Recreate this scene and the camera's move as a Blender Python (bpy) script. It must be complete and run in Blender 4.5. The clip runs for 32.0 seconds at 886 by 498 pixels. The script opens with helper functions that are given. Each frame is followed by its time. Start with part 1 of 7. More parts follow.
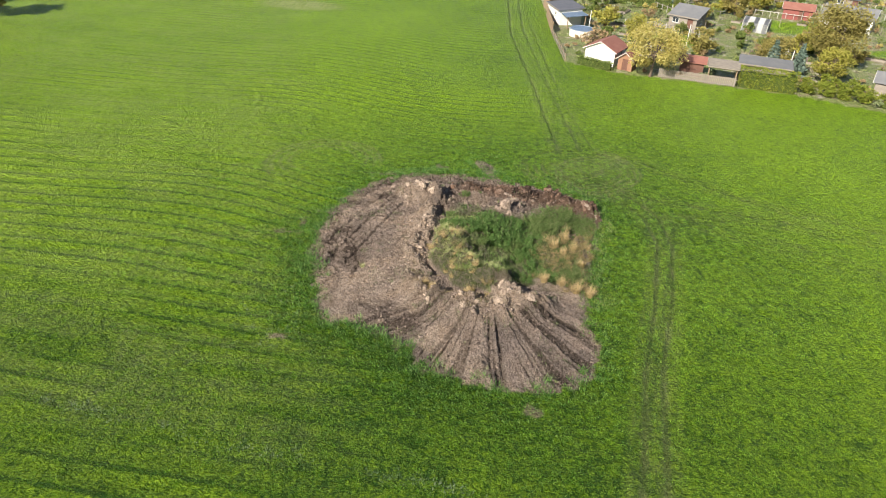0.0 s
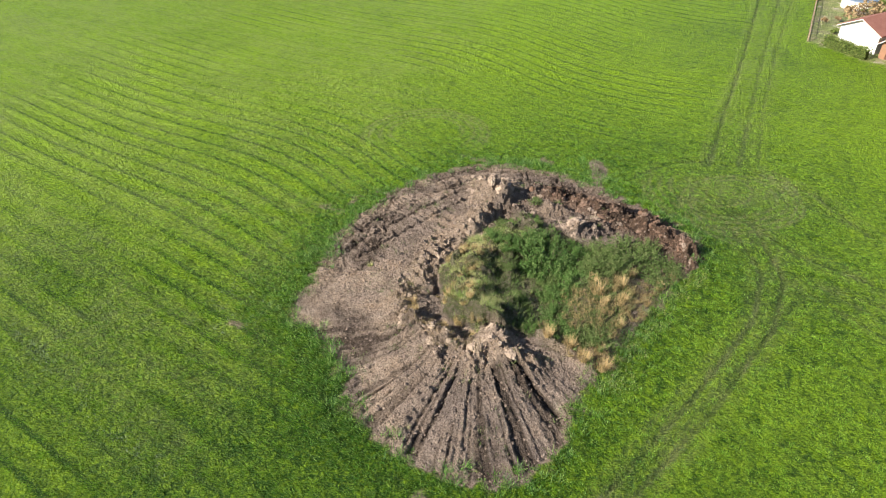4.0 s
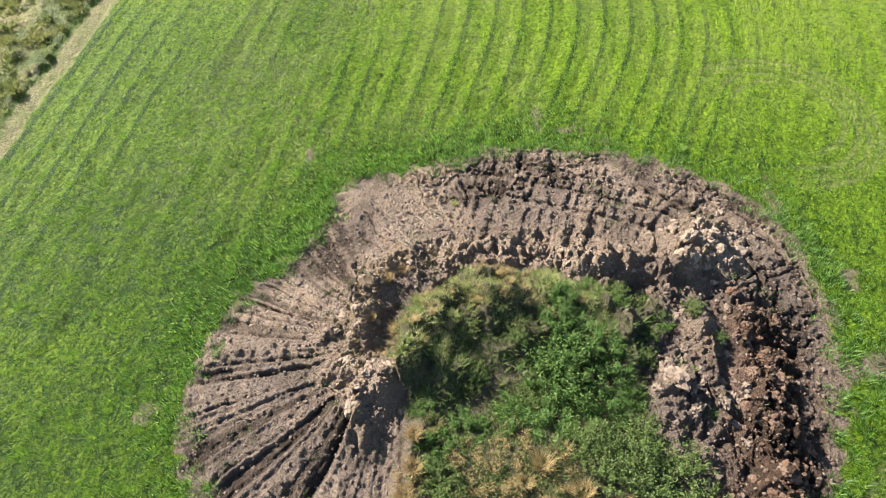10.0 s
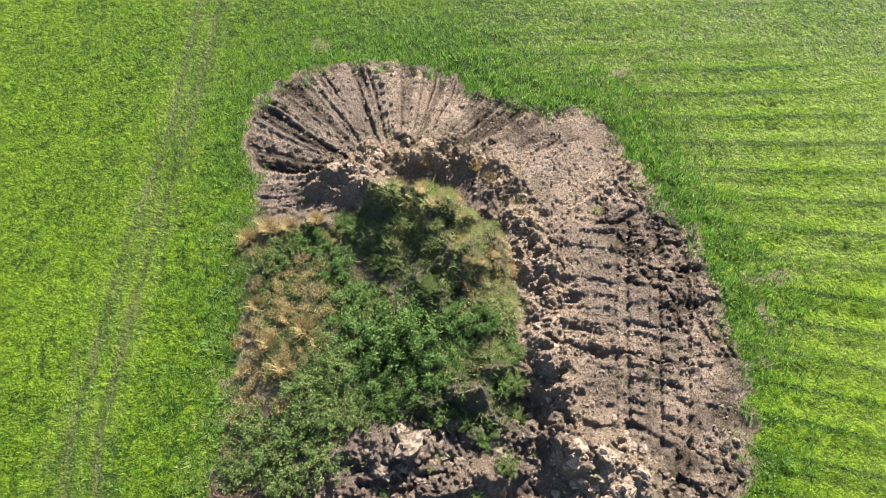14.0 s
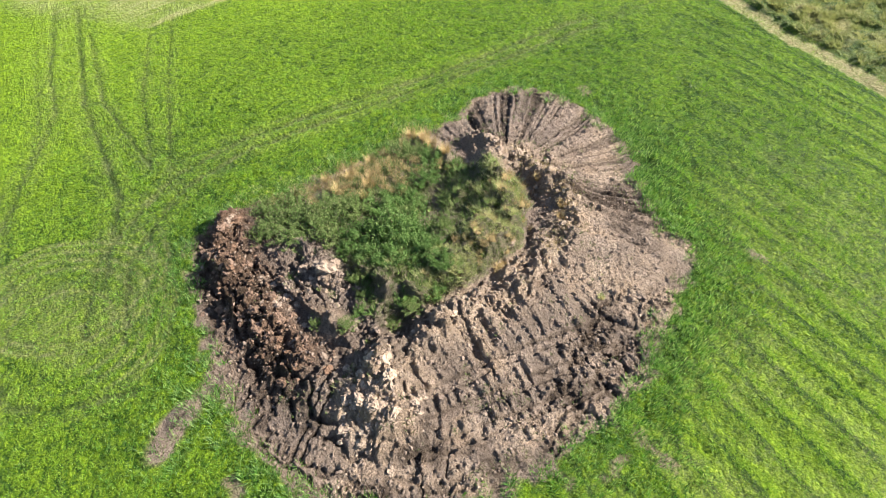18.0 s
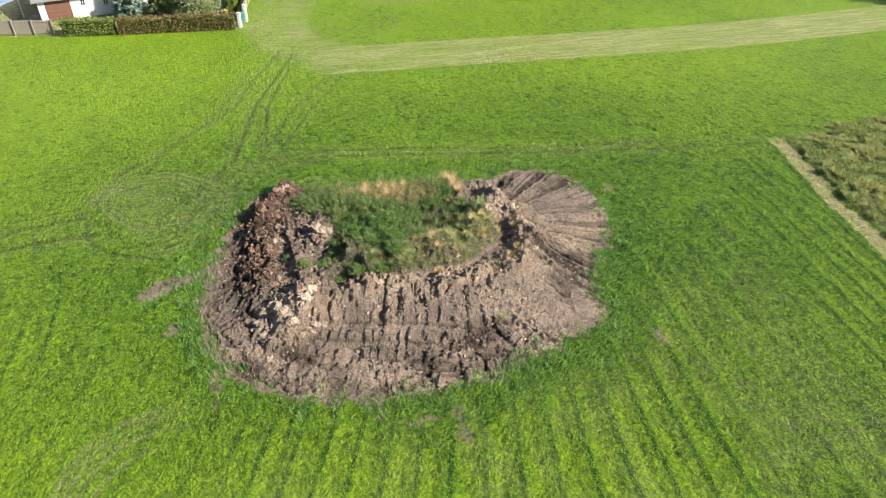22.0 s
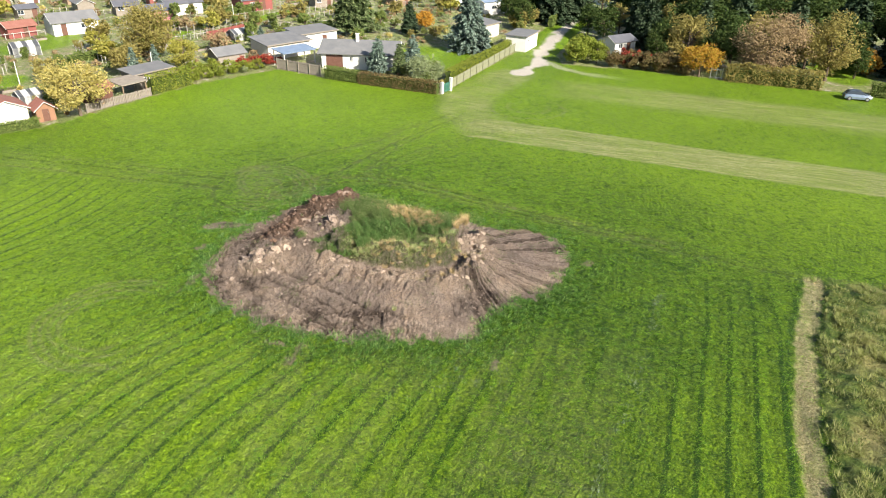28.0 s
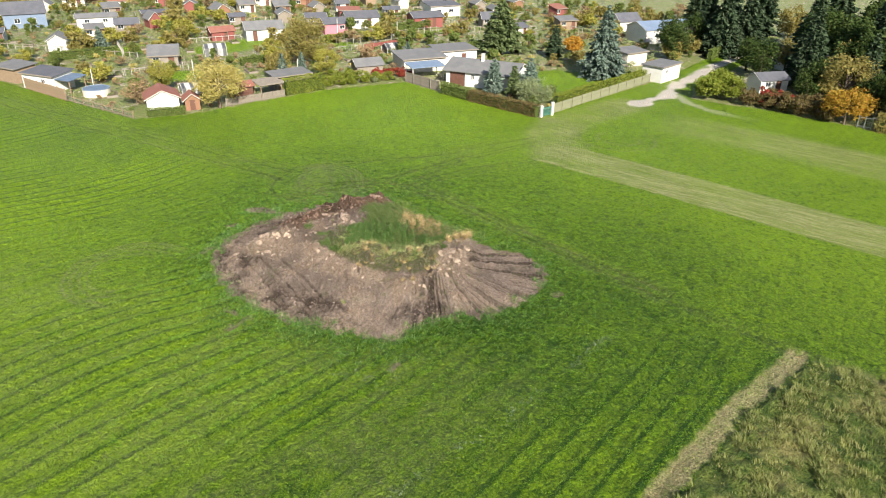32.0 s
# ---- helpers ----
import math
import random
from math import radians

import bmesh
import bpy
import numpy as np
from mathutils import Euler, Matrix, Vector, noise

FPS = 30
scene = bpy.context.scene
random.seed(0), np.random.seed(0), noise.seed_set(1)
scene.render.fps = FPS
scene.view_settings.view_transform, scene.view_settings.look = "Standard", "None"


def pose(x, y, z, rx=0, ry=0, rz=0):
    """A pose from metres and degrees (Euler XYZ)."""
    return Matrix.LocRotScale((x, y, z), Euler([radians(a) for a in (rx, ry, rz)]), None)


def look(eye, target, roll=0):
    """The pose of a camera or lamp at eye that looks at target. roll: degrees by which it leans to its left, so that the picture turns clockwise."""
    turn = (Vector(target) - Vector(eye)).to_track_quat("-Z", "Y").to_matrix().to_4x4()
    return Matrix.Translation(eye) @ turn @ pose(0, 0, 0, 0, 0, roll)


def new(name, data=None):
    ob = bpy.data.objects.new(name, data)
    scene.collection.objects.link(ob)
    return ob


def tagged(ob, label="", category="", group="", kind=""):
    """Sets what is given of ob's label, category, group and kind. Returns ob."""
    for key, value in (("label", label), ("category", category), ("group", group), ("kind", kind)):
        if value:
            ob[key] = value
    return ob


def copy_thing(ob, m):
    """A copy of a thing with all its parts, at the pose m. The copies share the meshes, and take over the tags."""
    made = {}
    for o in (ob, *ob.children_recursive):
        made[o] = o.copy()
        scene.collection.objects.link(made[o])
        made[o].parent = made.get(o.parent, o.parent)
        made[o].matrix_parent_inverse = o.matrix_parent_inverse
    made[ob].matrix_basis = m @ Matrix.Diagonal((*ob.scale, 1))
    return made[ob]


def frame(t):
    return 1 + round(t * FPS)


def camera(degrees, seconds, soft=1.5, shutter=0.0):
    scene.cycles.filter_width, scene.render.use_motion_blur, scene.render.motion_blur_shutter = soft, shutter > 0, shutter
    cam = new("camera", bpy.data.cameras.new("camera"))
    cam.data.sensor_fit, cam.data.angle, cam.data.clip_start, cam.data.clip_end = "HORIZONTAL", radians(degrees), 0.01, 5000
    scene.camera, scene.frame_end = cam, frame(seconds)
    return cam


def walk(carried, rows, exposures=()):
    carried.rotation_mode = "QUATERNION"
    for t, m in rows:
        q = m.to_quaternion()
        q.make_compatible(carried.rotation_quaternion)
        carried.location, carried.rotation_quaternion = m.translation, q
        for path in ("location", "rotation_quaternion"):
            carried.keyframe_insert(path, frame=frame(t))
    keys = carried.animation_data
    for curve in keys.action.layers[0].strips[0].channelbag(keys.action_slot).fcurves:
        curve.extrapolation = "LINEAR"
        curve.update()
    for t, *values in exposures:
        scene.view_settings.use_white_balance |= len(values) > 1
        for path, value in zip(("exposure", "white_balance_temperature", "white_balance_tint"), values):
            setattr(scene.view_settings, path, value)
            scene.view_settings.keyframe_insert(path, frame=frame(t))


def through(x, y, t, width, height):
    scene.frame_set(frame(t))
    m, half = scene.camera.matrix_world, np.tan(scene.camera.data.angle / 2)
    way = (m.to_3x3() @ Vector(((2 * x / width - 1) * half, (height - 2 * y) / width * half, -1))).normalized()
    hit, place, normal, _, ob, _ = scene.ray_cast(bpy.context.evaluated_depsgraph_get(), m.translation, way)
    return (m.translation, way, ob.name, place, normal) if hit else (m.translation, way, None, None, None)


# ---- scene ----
cam = camera(66.7, 32.0, soft=1.0)
PATH = [
    (0, (1.444, -37.474, 23.818), (1.315, -35.768, 22.781), 2.8),
    (0.5, (3.244, -36.506, 23.836), (3.026, -34.819, 22.785), 2.5),
    (1, (5.017, -35.372, 23.913), (4.708, -33.709, 22.846), 1.9),
    (1.5, (6.788, -34.09, 23.916), (6.387, -32.456, 22.834), 1.4),
    (2, (8.553, -32.634, 23.888), (8.054, -31.039, 22.79), 0.6),
    (2.5, (10.143, -31.038, 23.84), (9.548, -29.487, 22.726), -0.0),
    (3, (11.562, -29.285, 23.845), (10.871, -27.788, 22.712), -0.7),
    (3.5, (12.751, -27.411, 23.821), (11.968, -25.979, 22.666), -1.1),
    (5.5, (16.196, -19.526, 24.029), (15.111, -18.41, 22.773), -2.1),
    (6, (16.649, -17.221, 24.116), (15.505, -16.213, 22.822), -2.4),
    (6.5, (16.915, -14.956, 24.155), (15.718, -14.065, 22.823), -2.8),
    (7, (17.019, -12.786, 24.165), (15.78, -12.016, 22.797), -3.1),
    (7.5, (16.974, -10.603, 24.145), (15.698, -9.966, 22.743), -3.2),
    (8, (16.813, -8.285, 24.102), (15.511, -7.797, 22.665), -3.8),
    (8.5, (16.49, -6.056, 23.98), (15.178, -5.723, 22.507), -4.1),
    (9, (15.981, -3.961, 23.829), (14.675, -3.785, 22.325), -4.1),
    (9.5, (15.262, -1.92, 23.713), (13.983, -1.905, 22.175), -3.9),
    (10, (14.343, 0.022, 23.625), (13.122, -0.118, 22.047), -3.5),
    (10.5, (13.299, 1.798, 23.603), (12.152, 1.514, 21.989), -2.8),
    (11, (12.175, 3.537, 23.606), (11.121, 3.115, 21.96), -2.0),
    (11.5, (10.885, 5.218, 23.588), (9.947, 4.665, 21.911), -1.2),
    (12, (9.438, 6.833, 23.608), (8.631, 6.16, 21.906), -0.6),
    (12.5, (7.875, 8.244, 23.712), (7.216, 7.478, 21.986), 0.4),
    (13, (6.205, 9.577, 23.858), (5.704, 8.735, 22.114), 1.2),
    (13.5, (4.403, 10.754, 24.077), (4.068, 9.859, 22.32), 1.6),
    (14, (2.581, 11.753, 24.304), (2.41, 10.829, 22.539), 2.0),
    (14.5, (0.681, 12.576, 24.554), (0.669, 11.639, 22.787), 2.0),
    (16.5, (-8.963, 15.071, 24.927), (-8.305, 14.157, 23.274), -2.6),
    (17, (-11.191, 15.316, 24.9), (-10.408, 14.423, 23.29), -2.2),
    (17.5, (-13.329, 15.287, 24.86), (-12.438, 14.423, 23.292), -1.9),
    (18, (-15.549, 15.011, 24.796), (-14.552, 14.185, 23.272), -1.8),
    (18.5, (-17.643, 14.722, 24.684), (-16.555, 13.929, 23.205), -1.2),
    (19, (-19.727, 14.138, 24.662), (-18.555, 13.393, 23.223), -1.1),
    (19.5, (-21.733, 13.503, 24.728), (-20.485, 12.804, 23.329), -0.7),
    (20, (-23.873, 12.646, 24.651), (-22.546, 12.0, 23.302), -0.7),
    (20.5, (-25.941, 11.63, 24.527), (-24.542, 11.043, 23.225), -0.5),
    (21, (-27.645, 10.579, 24.429), (-26.191, 10.046, 23.163), -0.1),
    (21.5, (-29.353, 9.388, 24.331), (-27.848, 8.915, 23.101), 0.2),
    (22, (-30.972, 7.966, 24.246), (-29.422, 7.562, 23.049), 0.3),
    (22.5, (-32.417, 6.538, 24.214), (-30.828, 6.2, 23.047), 0.4),
    (23, (-33.852, 4.973, 24.079), (-32.225, 4.705, 22.946), 0.6),
    (23.5, (-35.182, 3.28, 24.055), (-33.526, 3.086, 22.95), 0.7),
    (24, (-36.31, 1.526, 24.088), (-34.632, 1.405, 23.008), 0.9),
    (24.5, (-37.332, -0.271, 24.068), (-35.636, -0.321, 23.01), 1.2),
    (25, (-38.176, -2.252, 23.914), (-36.466, -2.223, 22.878), 1.4),
    (25.5, (-38.914, -4.235, 23.948), (-37.195, -4.128, 22.93), 1.6),
    (26, (-39.547, -6.288, 24.057), (-37.826, -6.104, 23.055), 1.7),
    (26.5, (-40.145, -8.44, 24.144), (-38.425, -8.176, 23.158), 1.7),
    (28.5, (-40.372, -17.313, 24.654), (-38.708, -16.732, 23.71), 1.4),
    (29, (-40.015, -19.619, 24.82), (-38.374, -18.961, 23.884), 1.3),
    (29.5, (-39.497, -21.777, 24.959), (-37.884, -21.047, 24.029), 1.4),
    (30, (-38.826, -23.905, 25.041), (-37.244, -23.104, 24.117), 1.5),
    (30.5, (-37.955, -26.001, 25.142), (-36.407, -25.131, 24.223), 1.5),
    (31, (-36.998, -27.974, 25.293), (-35.489, -27.038, 24.375), 1.5),
    (31.5, (-35.958, -29.733, 25.407), (-34.488, -28.734, 24.49), 1.4),
    (32, (-34.905, -31.27, 25.557), (-33.473, -30.218, 24.64), 1.1),
]
walk(cam, [(t, look(e, g, r)) for t, e, g, r in PATH], [(0, 1.22), (3, 1.37), (6, 1.55), (9, 1.77), (12, 1.88), (14, 1.94), (17, 2.04), (19, 1.88), (23, 1.60), (26, 1.51), (29, 1.46), (32, 1.28)])

# ---- world, sun, exposure ----
SUN_AZ, SUN_EL = radians(236), radians(33)
to_sun = Vector((math.cos(SUN_AZ) * math.cos(SUN_EL), math.sin(SUN_AZ) * math.cos(SUN_EL), math.sin(SUN_EL)))
world = bpy.data.worlds.new("sky")
scene.world = world
world.use_nodes = True
wn = world.node_tree
sky = wn.nodes.new("ShaderNodeTexSky")
sky.sky_type, sky.sun_disc, sky.sun_elevation = "NISHITA", False, SUN_EL
sky.sun_rotation = math.atan2(to_sun.x, to_sun.y)
wn.links.new(sky.outputs[0], wn.nodes["Background"].inputs[0])
wn.nodes["Background"].inputs[1].default_value = 0.065
sun = new("sun", bpy.data.lights.new("sun", "SUN"))
sun.data.energy, sun.data.angle, sun.data.color = 5.0, radians(0.6), (1.0, 0.93, 0.82)
sun.matrix_world = look(to_sun * 300, (0, 0, 0))

# ---- small maths ----
rng = np.random.default_rng(7)


def smooth(a, b, x):
    u = np.clip((x - a) / (b - a), 0, 1)
    return u * u * (3 - 2 * u)


def lattice(ix, iy, seed):
    h = np.sin(ix * 127.1 + iy * 311.7 + seed * 74.7) * 43758.5453
    return h - np.floor(h)


def vnoise(x, y, seed=0):
    ix, iy = np.floor(x), np.floor(y)
    u, v = x - ix, y - iy
    u, v = u * u * (3 - 2 * u), v * v * (3 - 2 * v)
    a, b = lattice(ix, iy, seed), lattice(ix + 1, iy, seed)
    c, d = lattice(ix, iy + 1, seed), lattice(ix + 1, iy + 1, seed)
    return (a * (1 - u) + b * u) * (1 - v) + (c * (1 - u) + d * u) * v - 0.5


def fbm(x, y, seed=0, octaves=4):
    s, k = 0, 1
    for i in range(octaves):
        s = s + vnoise(x * k + 13.7 * i, y * k - 7.3 * i, seed + i) / k
        k *= 2
    return s


def near(x, y, line):
    """Distance to a line of points."""
    best = np.full(np.shape(x), 1e9)
    for (ax, ay), (bx, by) in zip(line, line[1:]):
        dx, dy = bx - ax, by - ay
        u = np.clip(((x - ax) * dx + (y - ay) * dy) / (dx * dx + dy * dy), 0, 1)
        best = np.minimum(best, np.hypot(x - ax - u * dx, y - ay - u * dy))
    return best


def inside(x, y, poly):
    hit = np.zeros(np.shape(x), bool)
    for (ax, ay), (bx, by) in zip(poly, poly[1:] + poly[:1]):
        hit ^= ((ay > y) != (by > y)) & (x < (bx - ax) * (y - ay) / (by - ay + 1e-9) + ax)
    return hit


def mesh_np(name, verts, faces, smooth_shade=False, **attrs):
    """A mesh from arrays; faces all have the same number of corners."""
    me = bpy.data.meshes.new(name)
    verts, faces = np.asarray(verts, np.float32), np.asarray(faces, np.int32)
    n, k = faces.shape
    me.vertices.add(len(verts))
    me.vertices.foreach_set("co", verts.ravel())
    me.loops.add(n * k)
    me.loops.foreach_set("vertex_index", faces.ravel())
    me.polygons.add(n)
    me.polygons.foreach_set("loop_start", np.arange(0, n * k, k, dtype=np.int32))
    me.polygons.foreach_set("use_smooth", np.full(n, smooth_shade))
    for key, values in attrs.items():
        me.attributes.new(key, "FLOAT", "POINT").data.foreach_set("value", np.asarray(values, np.float32).ravel())
    me.update(calc_edges=True)
    return me


def grid_faces(nx, ny):
    i = (np.arange(nx - 1)[:, None] * ny + np.arange(ny - 1)[None]).ravel()
    return np.stack([i, i + ny, i + ny + 1, i + 1], 1)


# ---- materials ----
def shader(name, rough=0.8, metal=0.0, spec=0.3):
    m = bpy.data.materials.new(name)
    m.use_nodes = True
    b = m.node_tree.nodes["Principled BSDF"]
    b.inputs["Roughness"].default_value, b.inputs["Metallic"].default_value = rough, metal
    b.inputs["Specular IOR Level"].default_value = spec
    return m, m.node_tree, b


def put_value(nt, socket, v):
    if isinstance(v, bpy.types.NodeSocket):
        nt.links.new(v, socket)
    else:
        socket.default_value = (*v, 1) if isinstance(v, tuple) and len(v) == 3 else v


def where(nt, kind="Position"):
    if kind == "Position":
        return nt.nodes.new("ShaderNodeNewGeometry").outputs["Position"]
    return nt.nodes.new("ShaderNodeTexCoord").outputs[kind]


def noisy(nt, scale, detail=4, rough=0.6, vec=None, lo=0.3, hi=0.7):
    n = nt.nodes.new("ShaderNodeTexNoise")
    n.inputs["Scale"].default_value, n.inputs["Detail"].default_value, n.inputs["Roughness"].default_value = scale, detail, rough
    if vec is not None:
        nt.links.new(vec, n.inputs["Vector"])
    r = nt.nodes.new("ShaderNodeMapRange")
    r.inputs["From Min"].default_value, r.inputs["From Max"].default_value = lo, hi
    nt.links.new(n.outputs["Fac"], r.inputs["Value"])
    return r.outputs[0]


def mixc(nt, fac, a, b, blend="MIX"):
    n = nt.nodes.new("ShaderNodeMix")
    n.data_type, n.blend_type = "RGBA", blend
    for s, v in ((n.inputs[0], fac), (n.inputs[6], a), (n.inputs[7], b)):
        put_value(nt, s, v)
    return n.outputs[2]


def tufts(nt, scale, vec):
    """Rounded tufts side by side: their height, and a number of each one's own."""
    n = nt.nodes.new("ShaderNodeTexVoronoi")
    n.inputs["Scale"].default_value = scale
    nt.links.new(vec, n.inputs["Vector"])
    r = nt.nodes.new("ShaderNodeMapRange")
    r.interpolation_type = "SMOOTHSTEP"
    r.inputs["From Min"].default_value, r.inputs["From Max"].default_value = 0.75, 0.1
    nt.links.new(n.outputs["Distance"], r.inputs["Value"])
    own = nt.nodes.new("ShaderNodeSeparateColor")
    nt.links.new(n.outputs["Color"], own.inputs[0])
    return r.outputs[0], own.outputs[0]


def calc(nt, op, a, b=0.0):
    n = nt.nodes.new("ShaderNodeMath")
    n.operation = op
    put_value(nt, n.inputs[0], a), put_value(nt, n.inputs[1], b)
    return n.outputs[0]


def attr(nt, name):
    n = nt.nodes.new("ShaderNodeAttribute")
    n.attribute_name = name
    return n.outputs["Fac"]


def bumpy(nt, b, height, dist, strength=1.0):
    n = nt.nodes.new("ShaderNodeBump")
    n.inputs["Distance"].default_value, n.inputs["Strength"].default_value = dist, strength
    nt.links.new(height, n.inputs["Height"])
    nt.links.new(n.outputs[0], b.inputs["Normal"])


def island(nt):
    return nt.nodes.new("ShaderNodeNewGeometry").outputs["Random Per Island"]


def each(nt):
    return nt.nodes.new("ShaderNodeObjectInfo").outputs["Random"]


def surface(name, c1, c2, scale=3.0, rough=0.8, metal=0.0, grain=30.0, relief=0.004, vary=0.25, spec=0.3):
    """Two colours mixed by stains and grain, with a fine relief."""
    m, nt, b = shader(name, rough, metal, spec)
    vec = where(nt, "Object")
    col = mixc(nt, noisy(nt, scale, 5, 0.65, vec), c1, c2)
    col = mixc(nt, calc(nt, "MULTIPLY", noisy(nt, grain, 3, 0.6, vec), 0.3), col, tuple(c * 0.5 for c in c1))
    col = mixc(nt, calc(nt, "MULTIPLY", each(nt), vary), col, tuple(c * 0.6 for c in c2))
    put_value(nt, b.inputs["Base Color"], col)
    bumpy(nt, b, noisy(nt, grain, 3, 0.6, vec), relief)
    return m


def leafy(name, c1, c2, c3, through=0.42, rough=0.7, patch=0.9, lo=0.3, hi=0.7):
    """Leaves or blades: every one its own tint, some light shining through."""
    m, nt, b = shader(name, rough, 0, 0.12)
    r = island(nt)
    col = mixc(nt, noisy(nt, patch, 3, 0.6, where(nt), lo, hi), c1, c2)
    col = mixc(nt, calc(nt, "POWER", r, 2.5), col, c3)
    col = mixc(nt, calc(nt, "MULTIPLY", each(nt), 0.3), col, c2)
    put_value(nt, b.inputs["Base Color"], col)
    t = nt.nodes.new("ShaderNodeBsdfTranslucent")
    nt.links.new(col, t.inputs["Color"])
    mx = nt.nodes.new("ShaderNodeMixShader")
    mx.inputs[0].default_value = through
    nt.links.new(b.outputs[0], mx.inputs[1]), nt.links.new(t.outputs[0], mx.inputs[2])
    nt.links.new(mx.outputs[0], nt.nodes["Material Output"].inputs["Surface"])
    return m


def turf(name, dark, bright, pale, through=0.5, spec=0.35):
    """Grass blades that differ from clump to clump as well as one by one."""
    m, nt, b = shader(name, 0.55, 0, spec)
    vec = where(nt)
    col = mixc(nt, noisy(nt, 4.5, 4, 0.7, vec, 0.43, 0.57), dark, bright)
    col = mixc(nt, calc(nt, "MULTIPLY", noisy(nt, 0.5, 4, 0.6, vec, 0.4, 0.6), 0.4), col, dark)
    col = mixc(nt, calc(nt, "POWER", island(nt), 2.2), col, pale)
    put_value(nt, b.inputs["Base Color"], col)
    t = nt.nodes.new("ShaderNodeBsdfTranslucent")
    nt.links.new(mixc(nt, 1.0, col, (1.3, 1.25, 1.05), "MULTIPLY"), t.inputs["Color"])
    mx = nt.nodes.new("ShaderNodeMixShader")
    mx.inputs[0].default_value = through
    nt.links.new(b.outputs[0], mx.inputs[1]), nt.links.new(t.outputs[0], mx.inputs[2])
    nt.links.new(mx.outputs[0], nt.nodes["Material Output"].inputs["Surface"])
    return m


# The darkest green serves lush grass and painted tuft shadows alike.
LUSH_SHADE, BRIGHT, PALE = (0.018, 0.060, 0.004), (0.225, 0.36, 0.012), (0.38, 0.45, 0.06)
STRAW, SOIL, DRYSOIL, DARKSOIL = (0.50, 0.47, 0.25), (0.230, 0.173, 0.144), (0.56, 0.435, 0.335), (0.125, 0.075, 0.050)


def field_material():
    m, nt, b = shader("field_grass", 0.5, 0, 0.13)
    vec = where(nt)
    clump, fine = noisy(nt, 1.9, 8, 0.8, vec, 0.39, 0.61), noisy(nt, 9, 5, 0.7, vec, 0.42, 0.62)
    broad = noisy(nt, 0.11, 4, 0.6, vec)
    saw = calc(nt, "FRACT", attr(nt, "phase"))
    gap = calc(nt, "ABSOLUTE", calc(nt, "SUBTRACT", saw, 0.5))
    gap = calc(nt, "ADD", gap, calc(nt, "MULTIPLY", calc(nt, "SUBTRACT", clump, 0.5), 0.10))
    # Line between swaths toned darker: the shade of its tufts painted in.
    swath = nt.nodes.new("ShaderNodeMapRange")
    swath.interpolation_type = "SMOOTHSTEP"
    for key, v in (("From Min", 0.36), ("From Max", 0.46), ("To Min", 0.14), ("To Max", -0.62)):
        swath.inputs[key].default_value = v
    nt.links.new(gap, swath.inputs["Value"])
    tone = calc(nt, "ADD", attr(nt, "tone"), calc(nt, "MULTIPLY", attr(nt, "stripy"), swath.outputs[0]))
    shift = nt.nodes.new("ShaderNodeTexNoise")
    shift.inputs["Scale"].default_value, shift.inputs["Detail"].default_value = 3.5, 3
    nt.links.new(vec, shift.inputs["Vector"])
    bent = nt.nodes.new("ShaderNodeVectorMath")
    bent.operation = "MULTIPLY_ADD"
    bent.inputs[1].default_value = (0.35, 0.35, 0.35)
    nt.links.new(shift.outputs["Color"], bent.inputs[0]), nt.links.new(vec, bent.inputs[2])
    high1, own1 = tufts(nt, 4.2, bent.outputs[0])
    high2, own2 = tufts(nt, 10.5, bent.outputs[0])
    # Tuft tops brighter, gaps darker: the sward's own shading is put into colour.
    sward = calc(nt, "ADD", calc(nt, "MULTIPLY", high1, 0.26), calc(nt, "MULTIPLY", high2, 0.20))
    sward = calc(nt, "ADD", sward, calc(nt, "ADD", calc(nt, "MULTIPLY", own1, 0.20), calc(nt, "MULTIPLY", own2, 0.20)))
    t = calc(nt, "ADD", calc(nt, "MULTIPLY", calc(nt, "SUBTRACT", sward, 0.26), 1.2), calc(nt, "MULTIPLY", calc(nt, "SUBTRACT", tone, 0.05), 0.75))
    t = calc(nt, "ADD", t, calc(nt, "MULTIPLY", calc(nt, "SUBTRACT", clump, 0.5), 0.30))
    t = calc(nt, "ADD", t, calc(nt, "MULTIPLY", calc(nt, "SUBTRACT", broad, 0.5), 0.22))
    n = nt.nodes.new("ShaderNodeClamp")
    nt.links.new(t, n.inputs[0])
    col = mixc(nt, n.outputs[0], LUSH_SHADE, BRIGHT)
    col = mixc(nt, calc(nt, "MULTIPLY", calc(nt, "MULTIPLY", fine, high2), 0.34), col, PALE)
    # Dark specks standing in for the small shadows between tufts.
    col = mixc(nt, calc(nt, "MULTIPLY", noisy(nt, 3.2, 6, 0.75, vec, 0.53, 0.62), 0.75), col, LUSH_SHADE)
    soilish = mixc(nt, clump, (0.24, 0.19, 0.12), (0.44, 0.38, 0.27))
    lawn = mixc(nt, clump, (0.14, 0.20, 0.045), (0.32, 0.34, 0.13))
    garden = mixc(nt, noisy(nt, 0.35, 7, 0.8, vec, 0.48, 0.62), lawn, soilish)
    garden = mixc(nt, noisy(nt, 0.55, 3, 0.6, vec, 0.60, 0.66), garden, (0.5, 0.45, 0.38))
    col = mixc(nt, attr(nt, "garden"), col, garden)
    streak = nt.nodes.new("ShaderNodeMapping")
    streak.inputs["Scale"].default_value = (3.2, 0.22, 1)
    nt.links.new(vec, streak.inputs["Vector"])
    lines = noisy(nt, 1.0, 5, 0.7, streak.outputs[0], 0.43, 0.57)
    straw = mixc(nt, calc(nt, "MULTIPLY", lines, 0.72), mixc(nt, clump, STRAW, (0.32, 0.30, 0.13)), (0.15, 0.2, 0.035))
